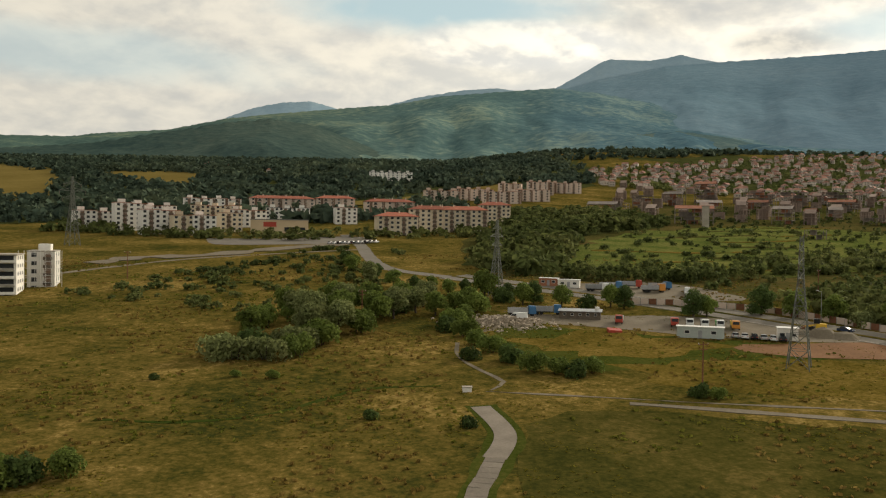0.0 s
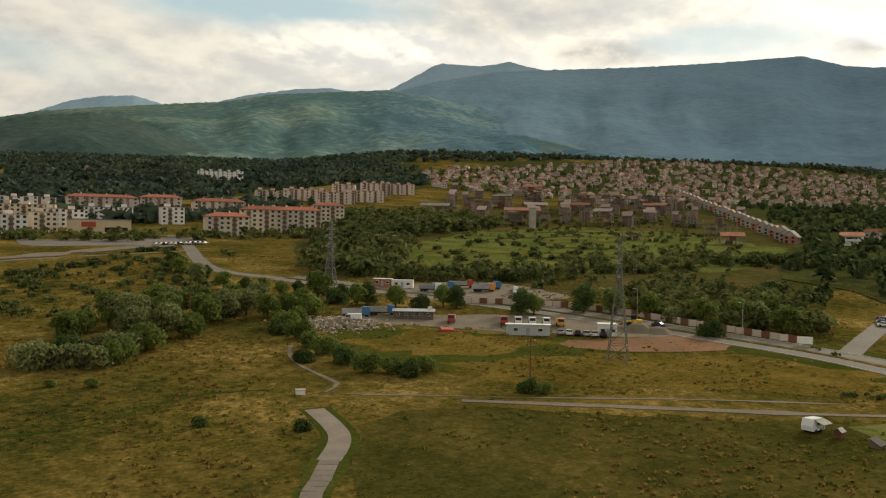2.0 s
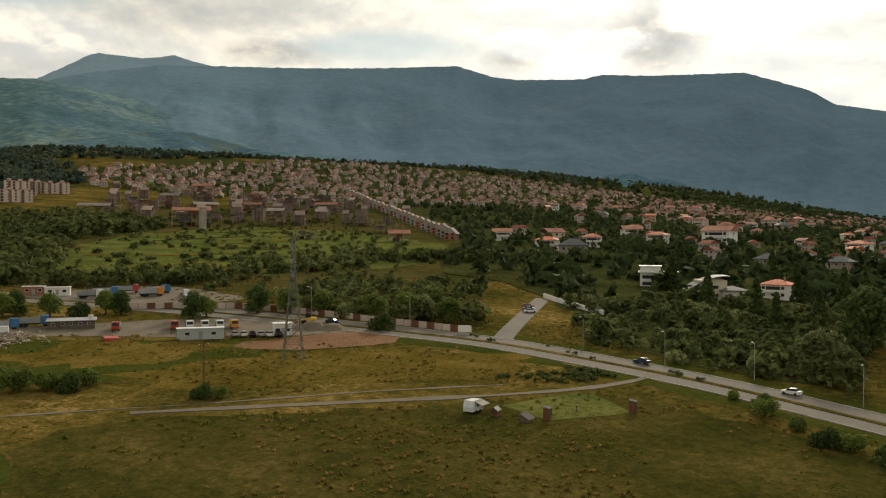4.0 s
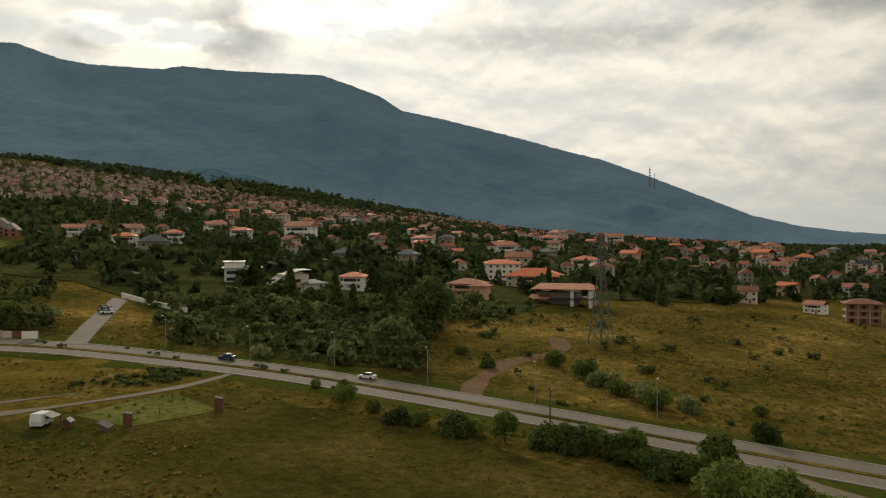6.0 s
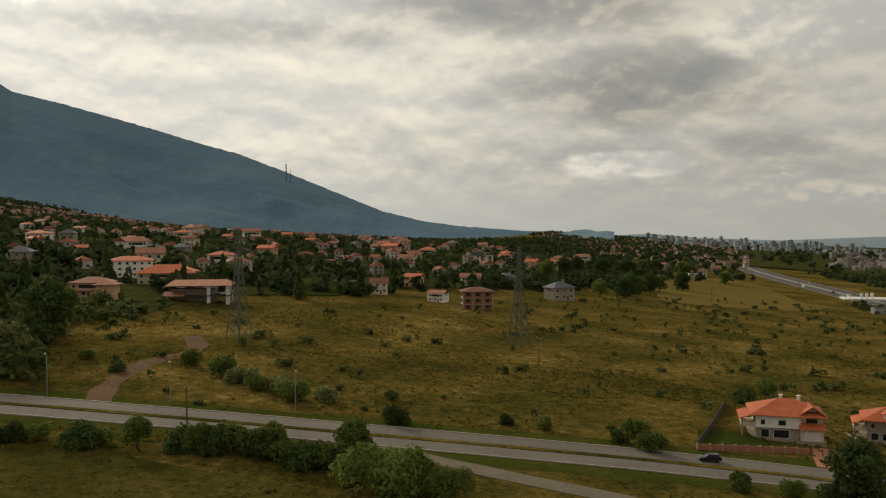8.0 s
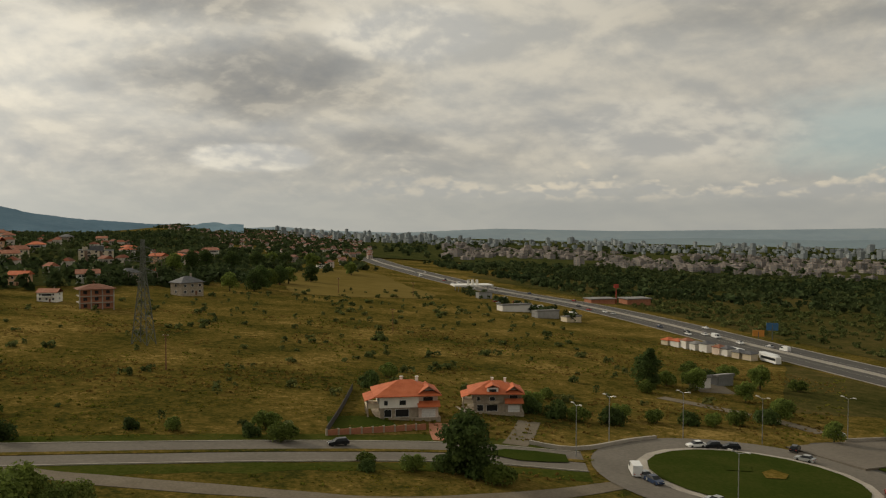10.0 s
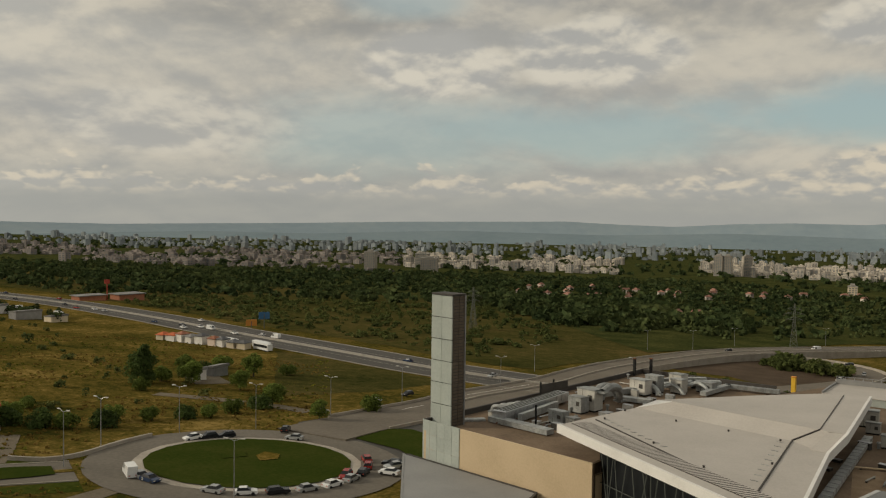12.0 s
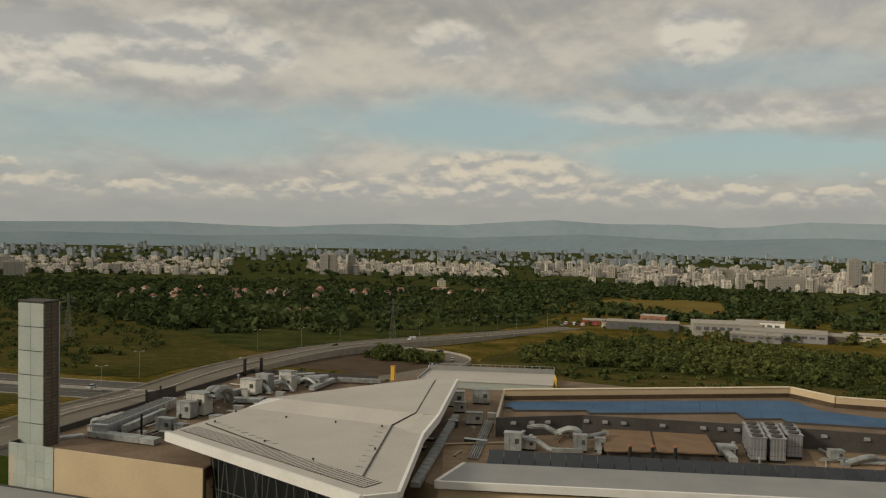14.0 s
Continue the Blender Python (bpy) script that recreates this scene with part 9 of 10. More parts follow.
part("groove", Shape().bar((49.0, -147.5, 13.05), (45.6, -151.0, 14.85), 0.22), M_DARKWALL, canopy, "dark gutter line")
part("groove", Shape().bar((45.6, -151.0, 14.85), (52.6, -189.0, 13.9), 0.12), M_DARKWALL, canopy, "dark gutter line")
g = random.Random(3)
for i in range(18):
    u = i / 17
    p = Vector((79, -138.8, 13.02)).lerp(Vector((45, -118.2, 13.02)), u) if i < 9 else Vector((45.2, -121, 13.02)).lerp(Vector((50, -145, 13.02)), (i - 9) / 8)
    part("anchor", Shape().box(-0.6, 0.6, -0.04, 0.04, -0.02, 0.08), M_OLDDUCT, canopy).matrix_basis = pose(p.x, p.y, p.z, 0, 0, 14 if i < 9 else -6)
for x, y in ((80.2, -147.6), (69.3, -146.6), (59.3, -146.1), (50.3, -145.9), (79.7, -139.1), (65.1, -129.6), (53.2, -122.2), (46.3, -131.0)):
    part("roof_vent", Shape().tube((0, 0, 0), (0, 0, 0.3), 0.17, 0.2, 8), M_DARKWALL, canopy).matrix_basis = pose(x, y, 13.05)
# the glazed hall under it
hall = thing("glazed_hall", "dark glass hall front with a lattice of steel tubes", "glass front")
part("glass_wall", wall_run([(73.9, -127.9), (44, -113.2), (40.6, -116), (44.5, -141)], 0.3, -12, 12.4), M_DARKGLASS, hall)
# added body closes the space below the canopy, dark to stand for shade
part("inner_hall", Shape().slab(flat([(73.4, -128.6), (44.5, -114.4), (41.2, -117), (45.5, -142), (51, -186), (64, -176), (75, -158), (76, -150), (76.5, -138), (73.8, -134)]), 7.0, 12.3), M_DARKWALL, hall, "filler walls coloured dark for the canopy's shade")
a, b = Vector((73.4, -126.9, 0)), Vector((44.2, -112.5, 0))
g = random.Random(6)
for i in range(8):
    u = (i + 0.5) / 8 + g.uniform(-0.02, 0.02)
    for w in ((-0.05, 0.075, 0.012)[:2] if i % 3 else (-0.09, 0.05, 0.0)):
        w += g.uniform(-0.02, 0.02)
        p, q = a.lerp(b, min(1, max(0, u - w))), a.lerp(b, min(1, max(0, u + w)))
        part("tube", Shape().bar((p.x, p.y, -10), (q.x, q.y, 12.2), 0.13), M_TUBE, hall)
for z in (-1.0, 5.5):
    part("crossbar", Shape().bar((a.x, a.y, z), (b.x, b.y, z + 0.6), 0.1), M_TUBE, hall)

# blue roof behind its dark wall
blue = thing("blue_roof_hall", "long hall with blue roof sheets behind a tan parapet", "hall")
DECK = flat([(34.2, -169.5), (38.4, -197.5), (-27.2, -225.5), (-35.5, -215.2), (-75, -214), (-75, -183), (-38.9, -181.5), (-13.7, -180.8), (18.1, -178.2)])
part("deck", Shape().slab(DECK, 6.9, 9.0), M_ROOFTAN, blue)
FRONT_LINE = [(34.4, -169), (18.1, -177.4), (-13.7, -180), (-38.9, -180.5), (-75, -182)]
for p, q in zip(FRONT_LINE[:-1], FRONT_LINE[1:]):
    part("front_wall", wall_run([p, q], 0.5, 6.5, 11.0), M_DARKWALL, blue, "dark grey cladding wall")
part("parapet", wall_run([(38.2, -196.8), (-27.1, -224.6), (-35.8, -215.4), (-75, -213.5)], 0.9, 6.5, 11.2), M_TAN, blue, "tan parapet with a pale coping")
part("inner_lining", wall_run([(38.0, -195.6), (-26.6, -223.2), (-35.4, -214.0), (-75, -212.2)], 0.3, 9.0, 9.95), M_BANK, blue, "brown lower face of the parapet")
part("coping", wall_run([(38.2, -196.8), (-27.1, -224.6), (-35.8, -215.4), (-75, -213.5)], 1.2, 11.2, 11.35), M_CREAM, blue)
part("end_wall", wall_run([(34.3, -169.0), (38.3, -197)], 0.5, 6.5, 10.4), M_PALECONCRETE, blue)
FAR_EDGE = [(37.2, -192.5), (6.7, -204.5), (-26.2, -217.5), (-31.5, -207.3), (-43.1, -203.6), (-75, -202)]
NEAR_EDGE = [(36.2, -187.0), (34.6, -187.3), (33.3, -184.8), (18.6, -190.1), (17.5, -187.6), (6.3, -191.7), (-13.1, -199.3), (-14.5, -193.5), (-22.0, -196.2), (-22.8, -193.2), (-41.9, -194.3), (-75, -195)]
cuts = [36.2, 34.6, 33.3, 29.6, 25.9, 22.3, 18.6, 17.5, 13.7, 10.0, 6.3, 2.4, -1.5, -5.4, -9.2, -13.1, -14.5, -18.2, -22.0, -22.8, -27.0, -31.5, -36.7, -41.9, -50, -58, -66, -75]


def edge_at(x, line):
    return float(np.interp(-x, [-p[0] for p in line], [p[1] for p in line]))


for x0, x1 in zip(cuts[:-1], cuts[1:]):
    q = [(x0 - 0.02, edge_at(x0, NEAR_EDGE)), (x1 + 0.02, edge_at(x1, NEAR_EDGE)), (x1 + 0.02, edge_at(x1, FAR_EDGE)), (x0 - 0.02, edge_at(x0, FAR_EDGE))]
    part("blue_sheet", Shape().slab(flat(q), 9.05, 9.35), M_BLUEROOF, blue)
part("sheet_edge", wall_run([(x, y + 0.25) for x, y in NEAR_EDGE], 0.3, 9.0, 9.4), M_DARKWALL, blue, "dark trim along the blue sheets")
for x in (31.0, 27.6, 24.6, 17.2, 13.5, 9.8, 2.2, -5.6, -8.9, -12.0, -28.0, -35.6):
    y = float(np.interp(x, [-75, -38.9, -13.7, 18.1, 34.4], [-182, -180.5, -180, -177.4, -169]))
    part("wall_vent", Shape().slab([(-0.55, 0), (0.55, 0), (0.55, 0.5), (-0.55, 0.5)], 0, [0.6, 0.6, 0.35, 0.35]), M_OLDDUCT, blue, "small grey vent hood").matrix_basis = pose(x, y + 0.3, 9.6, 0, 0, 4)

# the grey front roof and its solar strip
front = thing("front_roof", "long grey metal roof with a white edge and solar strip", "roof")
part("sheet", Shape().slab(flat([(34.8, -144.2), (-75, -162.3), (-75, -151.5), (36.2, -132.6)]), 8.2, 8.5), M_FRONTROOF, front)
part("fascia", wall_run([(34.6, -144), (36.4, -132.2), (-75, -151.2)], 0.6, 7.4, 8.6), M_WHITEMETAL, front, "white metal edge")
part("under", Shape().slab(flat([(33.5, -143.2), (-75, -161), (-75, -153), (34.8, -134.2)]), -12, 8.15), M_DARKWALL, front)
a0, a1, b0, b1 = Vector((31.8, -151.0)), Vector((-60, -163.5)), Vector((30.8, -145.2)), Vector((-60, -159.4))
for i in range(34):
    u0, u1 = i / 34 + 0.0007, (i + 1) / 34 - 0.0007
    ends = [(*a0.lerp(a1, u0), 9.3), (*a0.lerp(a1, u1), 9.3), (*b0.lerp(b1, u1), 8.15), (*b0.lerp(b1, u0), 8.15)]
    if flat([e[:2] for e in ends]) != [e[:2] for e in ends]:
        ends = ends[::-1]
    part("solar_panel", Shape().slab([e[:2] for e in ends], [e[2] - 0.12 for e in ends], [e[2] for e in ends]), M_SOLAR, front)
part("solar_base", Shape().slab(flat([(32, -151.4), (-60, -163.9), (-60, -159), (31, -145)]), 7.0, 7.9), M_DARKWALL, front)

# brown plant roof
plant_roof = thing("plant_enclosure", "low plant enclosure with a brown sheet roof", "plant room")
for q in ([(13.9, -174.6), (4.5, -175.8), (3.2, -160.2), (11.9, -157.6)], [(4.1, -175.8), (-6.2, -176.9), (-7.9, -162.5), (2.8, -160.2)]):
    part("roof_sheet", Shape().slab(flat(q), 8.9, 9.1), M_BROWNSHEET, plant_roof)
part("body", Shape().slab(flat([(13.2, -174), (-5.7, -176.2), (-7.3, -163.2), (11.4, -158.6)]), 7.1, 8.88), M_DARKWALL, plant_roof)
for x, y in ((7.5, -158.6), (3.6, -159.4), (-0.4, -160.4)):
    fl = thing("flue", "short dark flue pipe with a brown cap", "flue", pose(x, y, 7.1), "roof flues")
    part("pipe", Shape().tube((0, 0, 0), (0, 0, 3.0), 0.32, 0.32, 10), M_BLACK, fl)
    part("cap", Shape().tube((0, 0, 3.0), (0, 0, 3.3), 0.42, 0.42, 10), M_BRICK, fl)


def chiller(x, y, turn, label="grey roof chiller with vertical ribs"):
    ob = thing("chiller", label, "chiller", pose(x, y, 7.15, 0, 0, turn), "roof chillers")
    part("casing", Shape().box(-1.35, 1.35, -1.35, 1.35, 0.5, 4.4), M_GREYMETAL, ob)
    for x in (-0.9, -0.3, 0.3, 0.9):
        part("rib", Shape().box(x - 0.08, x + 0.08, 1.35, 1.42, 0.7, 4.3), M_GALV, ob)
    part("top", Shape().slab([(-1.5, -1.5), (1.5, -1.5), (1.5, 1.5), (-1.5, 1.5)], 4.4, 4.6), M_GREYMETAL, ob)
    part("foot", Shape().box(-1.3, 1.3, -1.3, 1.3, 0, 0.5), M_BLACK, ob)
    part("fan", Shape().tube((0, 0, 4.6), (0, 0, 4.85), 1.0, 1.0, 14), M_DARKWALL, ob)
    for z in (1.2, 2.4):
        part("seam", Shape().box(-1.38, 1.38, -1.38, 1.38, z, z + 0.06), M_DARKWALL, ob)
    return ob


for j in range(4):
    for i in range(3 if j else 2):
        chiller(-14.8 - i * 3.4 + j * 0.1, -167.6 - j * 3.3 - i * 0.6, 8)


def handler(x, y, z, w, d, h, turn, mat=None, label="pale roof air handling unit"):
    """An air handling unit: casing, hood, louvre, legs."""
    ob = thing("air_handler", label, "air handler", pose(x, y, z, 0, 0, turn), "air handlers")
    part("casing", Shape().box(-w / 2, w / 2, -d / 2, d / 2, 0.35, h), mat or M_HVAC, ob)
    part("hood", Shape().slab([(-w / 2 - 0.1, -d / 2 - 0.1), (w / 2 + 0.1, -d / 2 - 0.1), (w / 2 + 0.1, d / 2 + 0.1), (-w / 2 - 0.1, d / 2 + 0.1)], h, [h + 0.1, h + 0.1, h + 0.3, h + 0.3]), M_OLDDUCT, ob)
    part("louvre", Shape().box(-w * 0.36, -w * 0.12, d / 2, d / 2 + 0.06, h * 0.5, h * 0.78), M_DARKWALL, ob)
    part("seam", Shape().box(w * 0.18, w * 0.18 + 0.06, -d / 2 - 0.02, d / 2 + 0.02, 0.35, h), M_DARKWALL, ob)
    part("frame_base", Shape().box(-w / 2 + 0.1, w / 2 - 0.1, -d / 2 + 0.1, d / 2 - 0.1, 0, 0.35), M_BLACK, ob)
    return ob


def duct(points, w, h, label="silver sheet metal roof duct", mat=None):
    """A run of rectangular duct with flanges at its joints."""
    ob = thing("roof_duct", label, "duct", None, "roof ducts")
    for a, b in zip(points[:-1], points[1:]):
        a, b = Vector(a), Vector(b)
        d = (b - a).normalized()
        side = Vector((-d.y, d.x, 0)).normalized() * w / 2
        s = Shape()
        q = [a + side - d * w * 0.3, a - side - d * w * 0.3, b - side + d * w * 0.3, b + side + d * w * 0.3]
        s.slab(flat([v[:2] for v in q]), min(a.z, b.z), max(a.z, b.z) + h)
        run = part("run", s, mat or M_OLDDUCT, ob)
        for k in range(1, max(2, int((b - a).length / 2.4))):
            p = a.lerp(b, k / max(2, int((b - a).length / 2.4)))
            f = part("flange", Shape().box(-0.04, 0.04, -w / 2 - 0.07, w / 2 + 0.07, -0.05, h + 0.07), M_GREYMETAL, run)
            f.matrix_basis = pose(p.x, p.y, p.z, 0, 0, math.degrees(math.atan2(d.y, d.x)))
        for k in range(max(1, int((b - a).length / 4))):
            p = a.lerp(b, (k + 0.5) / max(1, int((b - a).length / 4)))
            part("stand", Shape().box(p.x - 0.1, p.x + 0.1, p.y - 0.1, p.y + 0.1, 7.0, p.z), M_STEEL, run)
    return ob


for x, y, w, d, h, turn in ((95.0, -147.5, 3.6, 2.2, 2.6, -6), (91.5, -147.2, 2.2, 2.0, 1.8, -6), (97.5, -159.0, 3.4, 2.8, 3.4, -6), (97.0, -162.8, 4.6, 3.0, 4.6, -6), (99.4, -166.5, 3.0, 2.6, 3.6, -6), (101, -171.5, 3.6, 3, 2.8, -6), (96.8, -185.5, 4.2, 3.0, 3.6, -6), (95.3, -189.5, 3.4, 2.8, 4.2, -6), (90.8, -193.2, 3.0, 2.6, 3.4, -6), (93, -197.5, 3.4, 3.0, 3.8, -6), (86.5, -199, 4.2, 2.6, 2.4, -6), (107.5, -142.6, 2.2, 1.6, 1.3, 10)):
    handler(x, y, 8.1, w, d, h, turn, random.choice((M_HVAC, M_OLDDUCT, M_HVAC)))
for x, y, w, d, h, turn in ((29, -159.5, 3.2, 2.6, 3.4, 6), (26.5, -161.5, 2.8, 2.4, 2.2, 6), (17, -163.6, 2.6, 2.2, 3.0, 6), (13.4, -165, 2.0, 2.0, 2.4, 6), (49, -194, 4.0, 3.0, 3.4, 10), (44, -199, 4.0, 3.0, 3.2, 10), (40.8, -178, 3.4, 2.4, 2.4, 8), (-9.5, -169, 3.2, 2.4, 2.0, 6), (-29, -173, 2.4, 2.0, 1.8, 12), (46.5, -188, 2.6, 2.2, 2.2, 8)):
    handler(x, y, 7.15, w, d, h, turn, random.choice((M_HVAC, M_OLDDUCT)))
def bent(points, r, label="round bent metal roof duct", mat=None, sides=8):
    """A round duct through points, bent smoothly."""
    ob = thing("bent_duct", label, "duct", None, "bent roof ducts")
    p = [Vector(q) for q in points]
    p = [2 * p[0] - p[1], *p, 2 * p[-1] - p[-2]]
    line = []
    for i in range(1, len(p) - 2):
        for k in range(5):
            t = k / 5
            line.append(0.5 * (2 * p[i] + (p[i + 1] - p[i - 1]) * t + (2 * p[i - 1] - 5 * p[i] + 4 * p[i + 1] - p[i + 2]) * t * t + (3 * p[i] - p[i - 1] - 3 * p[i + 1] + p[i + 2]) * t ** 3))
    line.append(p[-2])
    s, last = Shape(), len(line) - 1
    for i, p in enumerate(line):
        d = (line[min(i + 1, last)] - line[max(i - 1, 0)]).normalized()
        side = d.cross(Vector((0, 0, 1)) if abs(d.z) < 0.95 else Vector((1, 0, 0))).normalized()
        top = side.cross(d)
        s.v.extend(tuple(p + (side * math.cos(q) + top * math.sin(q)) * r) for q in (2 * math.pi * k / sides for k in range(sides)))
    for i in range(last):
        s.f.extend((i * sides + k, i * sides + (k + 1) % sides, (i + 1) * sides + (k + 1) % sides, (i + 1) * sides + k) for k in range(sides))
    part("run", s, mat or M_OLDDUCT, ob)
    for q in (line[0], line[-1]):
        part("collar", Shape().box(q.x - r * 1.2, q.x + r * 1.2, q.y - r * 1.2, q.y + r * 1.2, min(q.z - 0.2, 7.2 if q.z < 8 else q.z - 0.2), q.z + 0.2), M_OLDDUCT, ob)
    return ob


# wide silver ducts and their bends on the front block
wide_duct = duct([(104.2, -140.5, 8.6), (105.9, -165.0, 9.2)], 3.2, 1.3, "wide silver folded roof duct", M_GALV)
for x in (-1.1, -0.35, 0.4, 1.15):
    part("seam", Shape().bar((104.2 + x, -140.5, 10.55), (105.9 + x, -165.0, 10.55), 0.16), M_STEEL, wide_duct)
duct([(105.4, -139.6, 8.3), (91.6, -138.4, 8.3)], 2.2, 1.0, "flat silver plenum on the gravel roof")
duct([(101.2, -143, 8.5), (102.6, -158, 9.0)], 1.0, 0.9)
for i in range(4):
    bent([(109.6 - 0.5 * i, -144.6 - 1.9 * i, 8.2), (109.5 - 0.5 * i, -144.9 - 1.9 * i, 9.7), (107.9 - 0.4 * i, -145.2 - 1.9 * i, 9.9), (106.4, -145.4 - 1.9 * i, 9.3)], 0.5, "short bent flexible duct", M_OLDDUCT)
duct([(111.6, -134.4, 8.15), (107.8, -139.0, 8.15)], 1.6, 0.4, "flat grey sheet pile on the roof")
duct([(101.5, -172, 8.6), (100, -180, 8.6), (97, -186, 8.6)], 1.7, 1.2)
bent([(94.0, -163, 12.4), (93.6, -166, 13.2), (94.0, -170, 12.0), (95.2, -172.5, 9.0)], 0.85, "wide bent grey duct")
bent([(98.5, -168, 11.2), (98.5, -170.5, 12.0), (98.0, -174, 11.2), (97.2, -176, 9.0)], 0.8, "wide bent grey duct")
duct([(95.5, -175.5, 8.5), (90.0, -176.5, 8.5)], 2.0, 0.9)
for x, y, k in ((97.0, -186.5, 0.55), (93.2, -191.0, 0.42), (89.4, -196.6, 0.5)):
    bent([(x, y, 8.9 + 2 * k), (x - 1.5, y - 0.6, 9.2 + 2.4 * k), (x - 3.4, y - 0.4, 8.8 + 1.8 * k), (x - 4.6, y + 0.2, 8.7)], k, "wide bent grey duct")
duct([(95, -194, 8.8), (91, -202, 8.8), (86.5, -206, 8.8)], 1.8, 1.2)
duct([(99.5, -196, 8.8), (96, -204, 8.8), (91, -208, 8.8)], 1.6, 1.1)
duct([(84.5, -193, 8.6), (84.0, -206, 8.6), (72.5, -207.5, 8.6)], 1.5, 0.9)
# the brown roof between canopy and blue hall
duct([(39.4, -131.0, 7.7), (45.2, -179.3, 7.7)], 1.5, 0.8, "long silver duct across the brown roof", M_OLDDUCT)
for i in range(5):
    x = 0.42 * i
    pipe = thing("roof_pipe", "long parallel metal pipe on low saddles", "pipe", None, "pipe bundle")
    part("pipe", Shape().tube((33.8 + x, -150.5, 7.55), (37.2 + x, -180.6, 7.55), 0.13, 0.13, 8), M_OLDDUCT, pipe)
    for k in range(4):
        y = -154 - 7.5 * k
        part("saddle", Shape().box(-0.15, 0.15, -0.1, 0.1, 7.1, 7.45), M_DARKWALL, pipe).matrix_basis = pose(33.8 + x + 3.4 * (-150.5 - y) / 30.1, y, 0)
pipe = thing("roof_pipe", "pale tan pipe across the roof", "pipe", None, "roof pipes")
part("pipe", Shape().tube((42.5, -158.8, 7.5), (29.5, -164.7, 7.5), 0.16, 0.16, 8), M_TAN, pipe)
for u in (0.1, 0.5, 0.9):
    part("saddle", Shape().box(-0.15, 0.15, -0.15, 0.15, 7.1, 7.4), M_DARKWALL, pipe).matrix_basis = pose(42.5 - 13 * u, -158.8 - 5.9 * u, 0)
part("gravel_field", Shape().slab(flat([(42.3, -158.6), (29.8, -164.2), (29.5, -152), (37.5, -140)]), 7.1, 7.17), M_TANGRAVEL, mall, "patch of tan gravel on the roof")
part("gravel_field", Shape().slab(flat([(-25, -166.5), (-60, -171), (-60, -180), (-25, -178.5)]), 7.1, 7.17), M_TANGRAVEL, mall, "patch of tan gravel on the roof")
bent([(27.0, -167.0, 10.2), (24.5, -167.6, 10.3), (22.8, -167.8, 9.6), (21.4, -167.9, 8.9)], 0.5, "bent silver duct beside the air handler")
bent([(21.6, -167.4, 9.4), (19.6, -167.6, 10.2), (17.8, -167.8, 9.8), (17.4, -167.9, 8.0)], 0.65, "bent silver duct beside the air handler")
bent([(26.6, -160.5, 9.2), (24.6, -160.8, 9.0), (22.6, -160.6, 7.9), (21.2, -160.4, 7.8)], 0.5, "bent silver duct beside the air handler")
bent([(15.6, -165.2, 9.6), (14.2, -166.2, 9.8), (12.6, -168, 10.0)], 0.5, "bent silver duct beside the air handler")
duct([(21.5, -160.0, 7.5), (16.5, -161.2, 7.5)], 0.9, 0.7)
duct([(13.2, -161.5, 7.5), (13.6, -169, 7.5)], 0.9, 0.8)
duct([(-9, -170.5, 7.6), (-10.5, -163.5, 7.6)], 1.4, 0.9)
bent([(-30, -169, 7.6), (-33, -170, 8.6), (-35, -172, 8.4), (-36, -174.5, 7.6)], 0.6, "bent silver duct on the gravel roof")
duct([(-27, -178, 7.5), (-30, -170, 7.5), (-40, -172, 7.5)], 0.5, 0.4)
duct([(-26, -170, 7.5), (-42, -176, 7.5)], 0.4, 0.4)
g = random.Random(21)
for k, (box_x, box_y, z, count) in enumerate((((88, 109), (-206, -141), 8.1, 48), ((14, 48), (-188, -150), 7.15, 26), ((-45, -8), (-178, -164), 7.15, 14))):
    for i in range(count):
        x, y = g.uniform(*box_x), g.uniform(*box_y)
        if k == 0 and x < 84 + (-y - 128) * 0.05:
            continue
        if k == 1 and (x > 40 - (-150 - y) * 0.0 + 8 or (x < 16 and y < -158)):
            continue
        kind = i % 3
        if kind == 0:
            c = thing("roof_box", "small grey roof service box", "roof unit", pose(x, y, z, 0, 0, g.uniform(-10, 10)), "small roof units")
            w, h = g.uniform(0.5, 1.3), g.uniform(0.5, 1.6)
            part("casing", Shape().box(-w, w, -0.5, 0.5, 0.1, h), g.choice((M_OLDDUCT, M_HVAC, M_DARKWALL)), c)
            part("lid", Shape().box(-w - 0.05, w + 0.05, -0.55, 0.55, h, h + 0.06), M_GALV, c)
        elif kind == 1:
            c = thing("vent_cowl", "round metal vent cowl on the roof", "vent", pose(x, y, z), "roof vents")
            part("pipe", Shape().tube((0, 0, 0), (0, 0, 1.0), 0.25, 0.25, 8), M_OLDDUCT, c)
            part("cap", Shape().tube((0, 0, 1.05), (0, 0, 1.3), 0.5, 0.3, 10), M_OLDDUCT, c)
        else:
            L, q = g.uniform(3, 8), g.choice((84, -6, 84)) + g.uniform(-3, 3)
            c = thing("roof_pipe", "thin metal pipe run on the roof", "pipe", pose(x, y, z, 0, 0, q), "roof pipes")
            part("pipe", Shape().tube((-L / 2, 0, 0.35), (L / 2, 0, 0.35), 0.14, 0.14, 8), g.choice((M_GALV, M_HVAC, M_RUST)), c)
            for s in (-0.4, 0.4):
                part("saddle", Shape().box(L * s - 0.1, L * s + 0.1, -0.2, 0.2, 0, 0.25), M_DARKWALL, c)
rail = thing("roof_screen", "dark steel posts with a mesh screen on the roof", "screen")
for x, y in ((97.3, -142.7), (110.0, -163), (109.8, -168)):
    part("post", Shape().box(x - 0.15, x + 0.15, y - 0.15, y + 0.15, 8, 12.4), M_BLACK, rail)
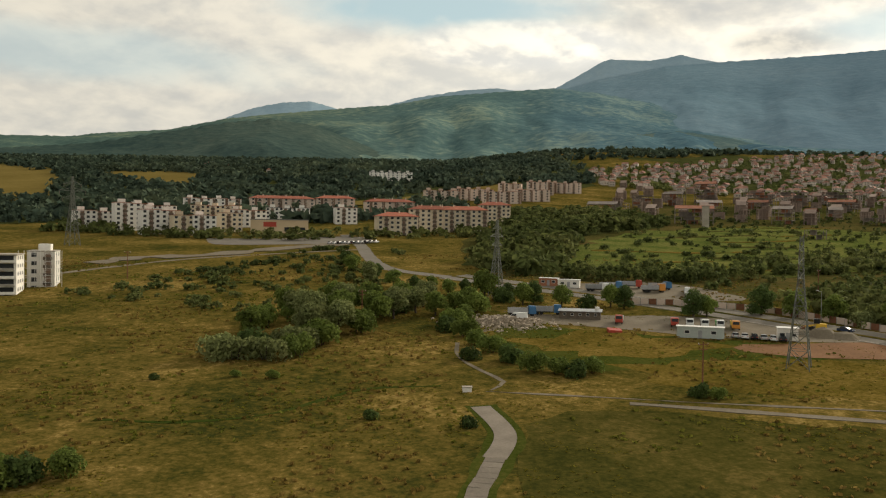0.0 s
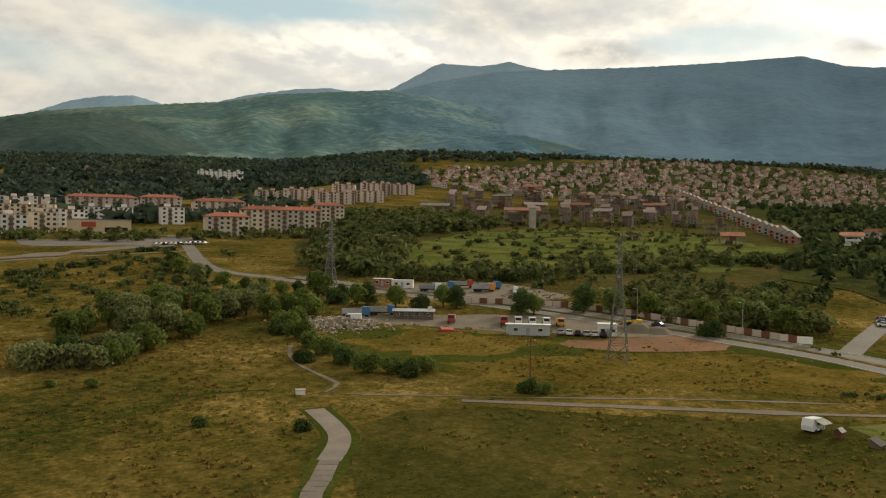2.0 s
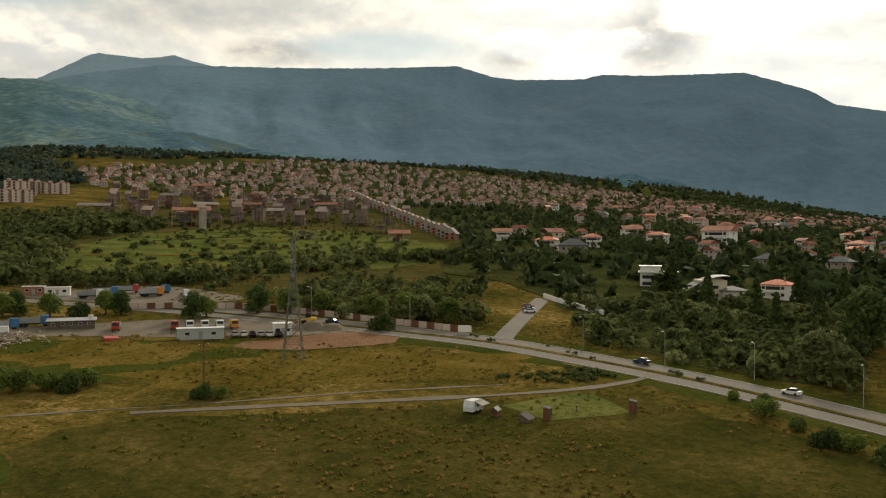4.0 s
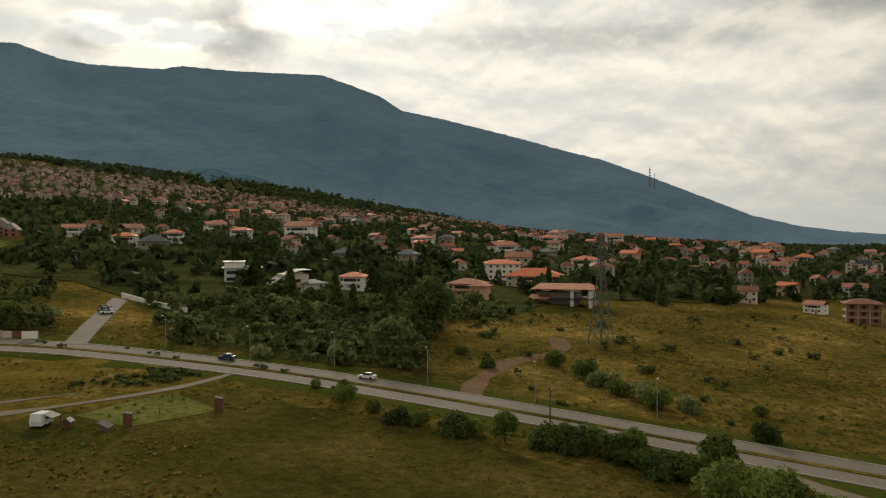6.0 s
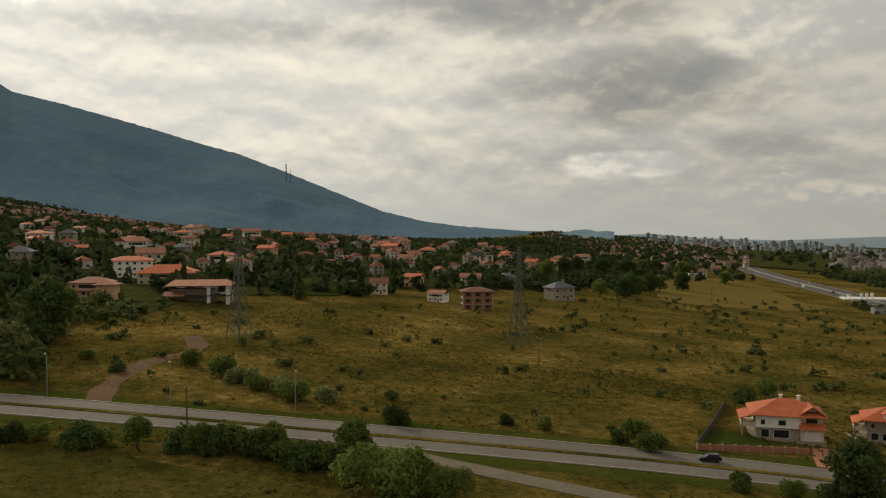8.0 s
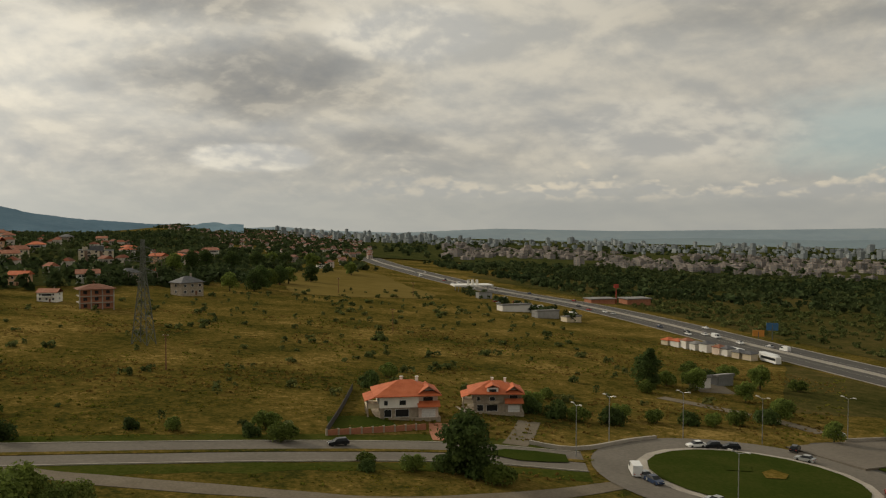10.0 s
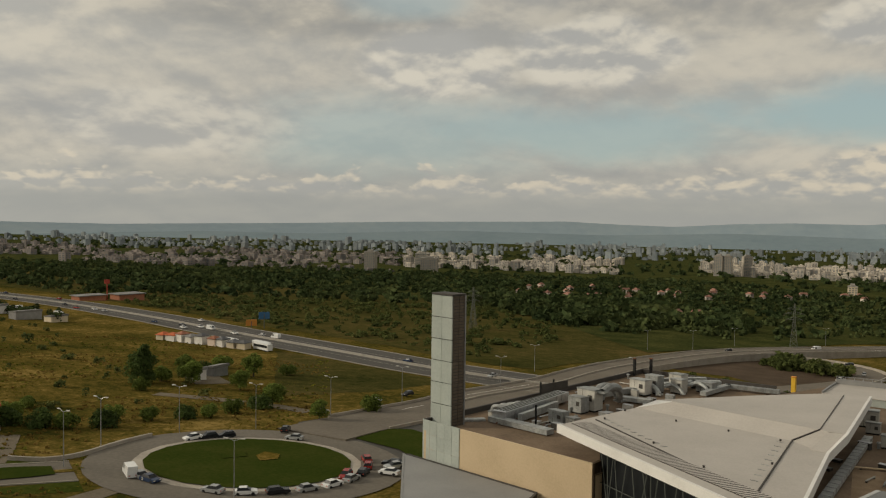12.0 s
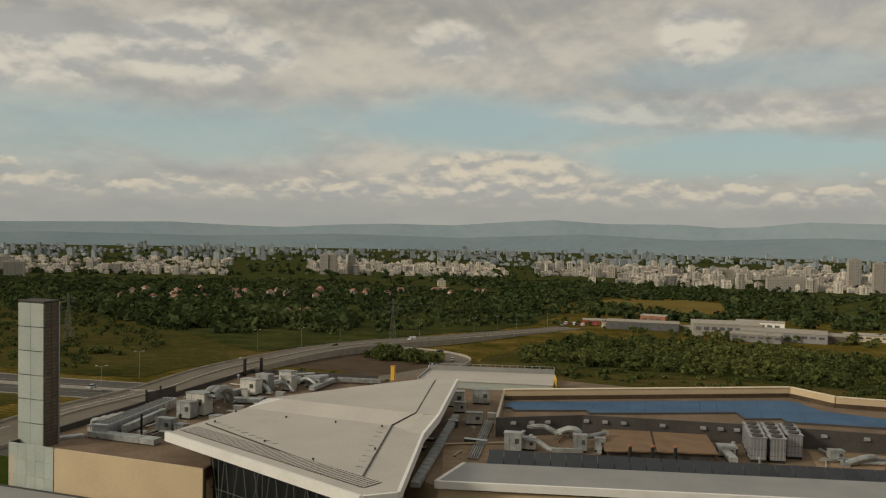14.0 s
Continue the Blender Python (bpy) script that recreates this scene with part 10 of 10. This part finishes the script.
part("mesh", wall_run([(110.0, -163), (108.5, -172)], 0.1, 10.0, 11.8), M_DARKWALL, rail)
for x, y in ((109.7, -206.5), (106.5, -209.5)):
    p = thing("roof_mast", "dark square steel mast at the roof edge", "mast", pose(x, y, 8), "roof masts")
    part("post", Shape().box(-0.3, 0.3, -0.3, 0.3, 0, 4.6), M_BLACK, p)
    part("cap", Shape().box(-0.4, 0.4, -0.4, 0.4, 4.6, 4.8), M_RUST, p)

rear = thing("rear_block", "long white roof block with a low rail", "building")
part("wall", Shape().slab(flat([(64.2, -214), (29.8, -217.8), (31.5, -234), (65.5, -228.5)]), 6.0, 8.9), M_GLASSPANEL, rear, "grey-green side wall")
part("roof", Shape().slab(flat([(64.4, -213.8), (29.6, -217.6), (31.6, -234.2), (65.7, -228.7)]), 8.9, 9.05), M_METALROOF, rear, "pale roof sheet")
part("back_parapet", wall_run([(65.5, -228.6), (31.6, -234.1)], 0.4, 9.0, 10.3), M_FRONTROOF, rear)
part("side_parapet", wall_run([(65.5, -228.6), (64.3, -214)], 0.4, 9.0, 9.5), M_FRONTROOF, rear)
for i in range(18):
    p = Vector((65.3, -228.3)).lerp(Vector((31.6, -233.8)), i / 17)
    part("rail_post", Shape().box(p.x - 0.06, p.x + 0.06, p.y - 0.06, p.y + 0.06, 10.3, 11.0), M_GREYMETAL, rear)
part("rail_bar", Shape().bar((65.3, -228.3, 11.0), (31.6, -233.8, 11.0), 0.1), M_GREYMETAL, rear)
part("yellow_end", wall_run([(29.3, -220), (30.4, -226)], 0.4, 5, 10.2), M_YELLOWPAINT, rear, "yellow end panel")
for x, y in ((75.2, -226.6),):
    sil = thing("yellow_column", "slim yellow column behind the roof", "column", pose(x, y, 0), "yellow columns")
    part("column", Shape().box(-0.5, 0.5, -0.5, 0.5, -12, 9.6), M_YELLOWPAINT, sil)
    part("cap", Shape().box(-0.6, 0.6, -0.6, 0.6, 9.6, 9.8), M_ORANGEPAINT, sil)
setting("triangle_lawn", patch([(160, -152), (152, -146), (138, -146), (127, -142), (140, -160), (152, -166)], 0.4), M_LAWN, "mown grass wedge beside the roundabout", "lawn")
setting("forecourt", patch([(127, -143), (122, -112), (100, -96), (112, -84), (132, -84), (146, -134), (166, -142), (176, -148), (172, -170), (150, -175), (130, -175)], 0.15), M_DARKASPHALT, "grey forecourt road beside the shopping centre", "road")
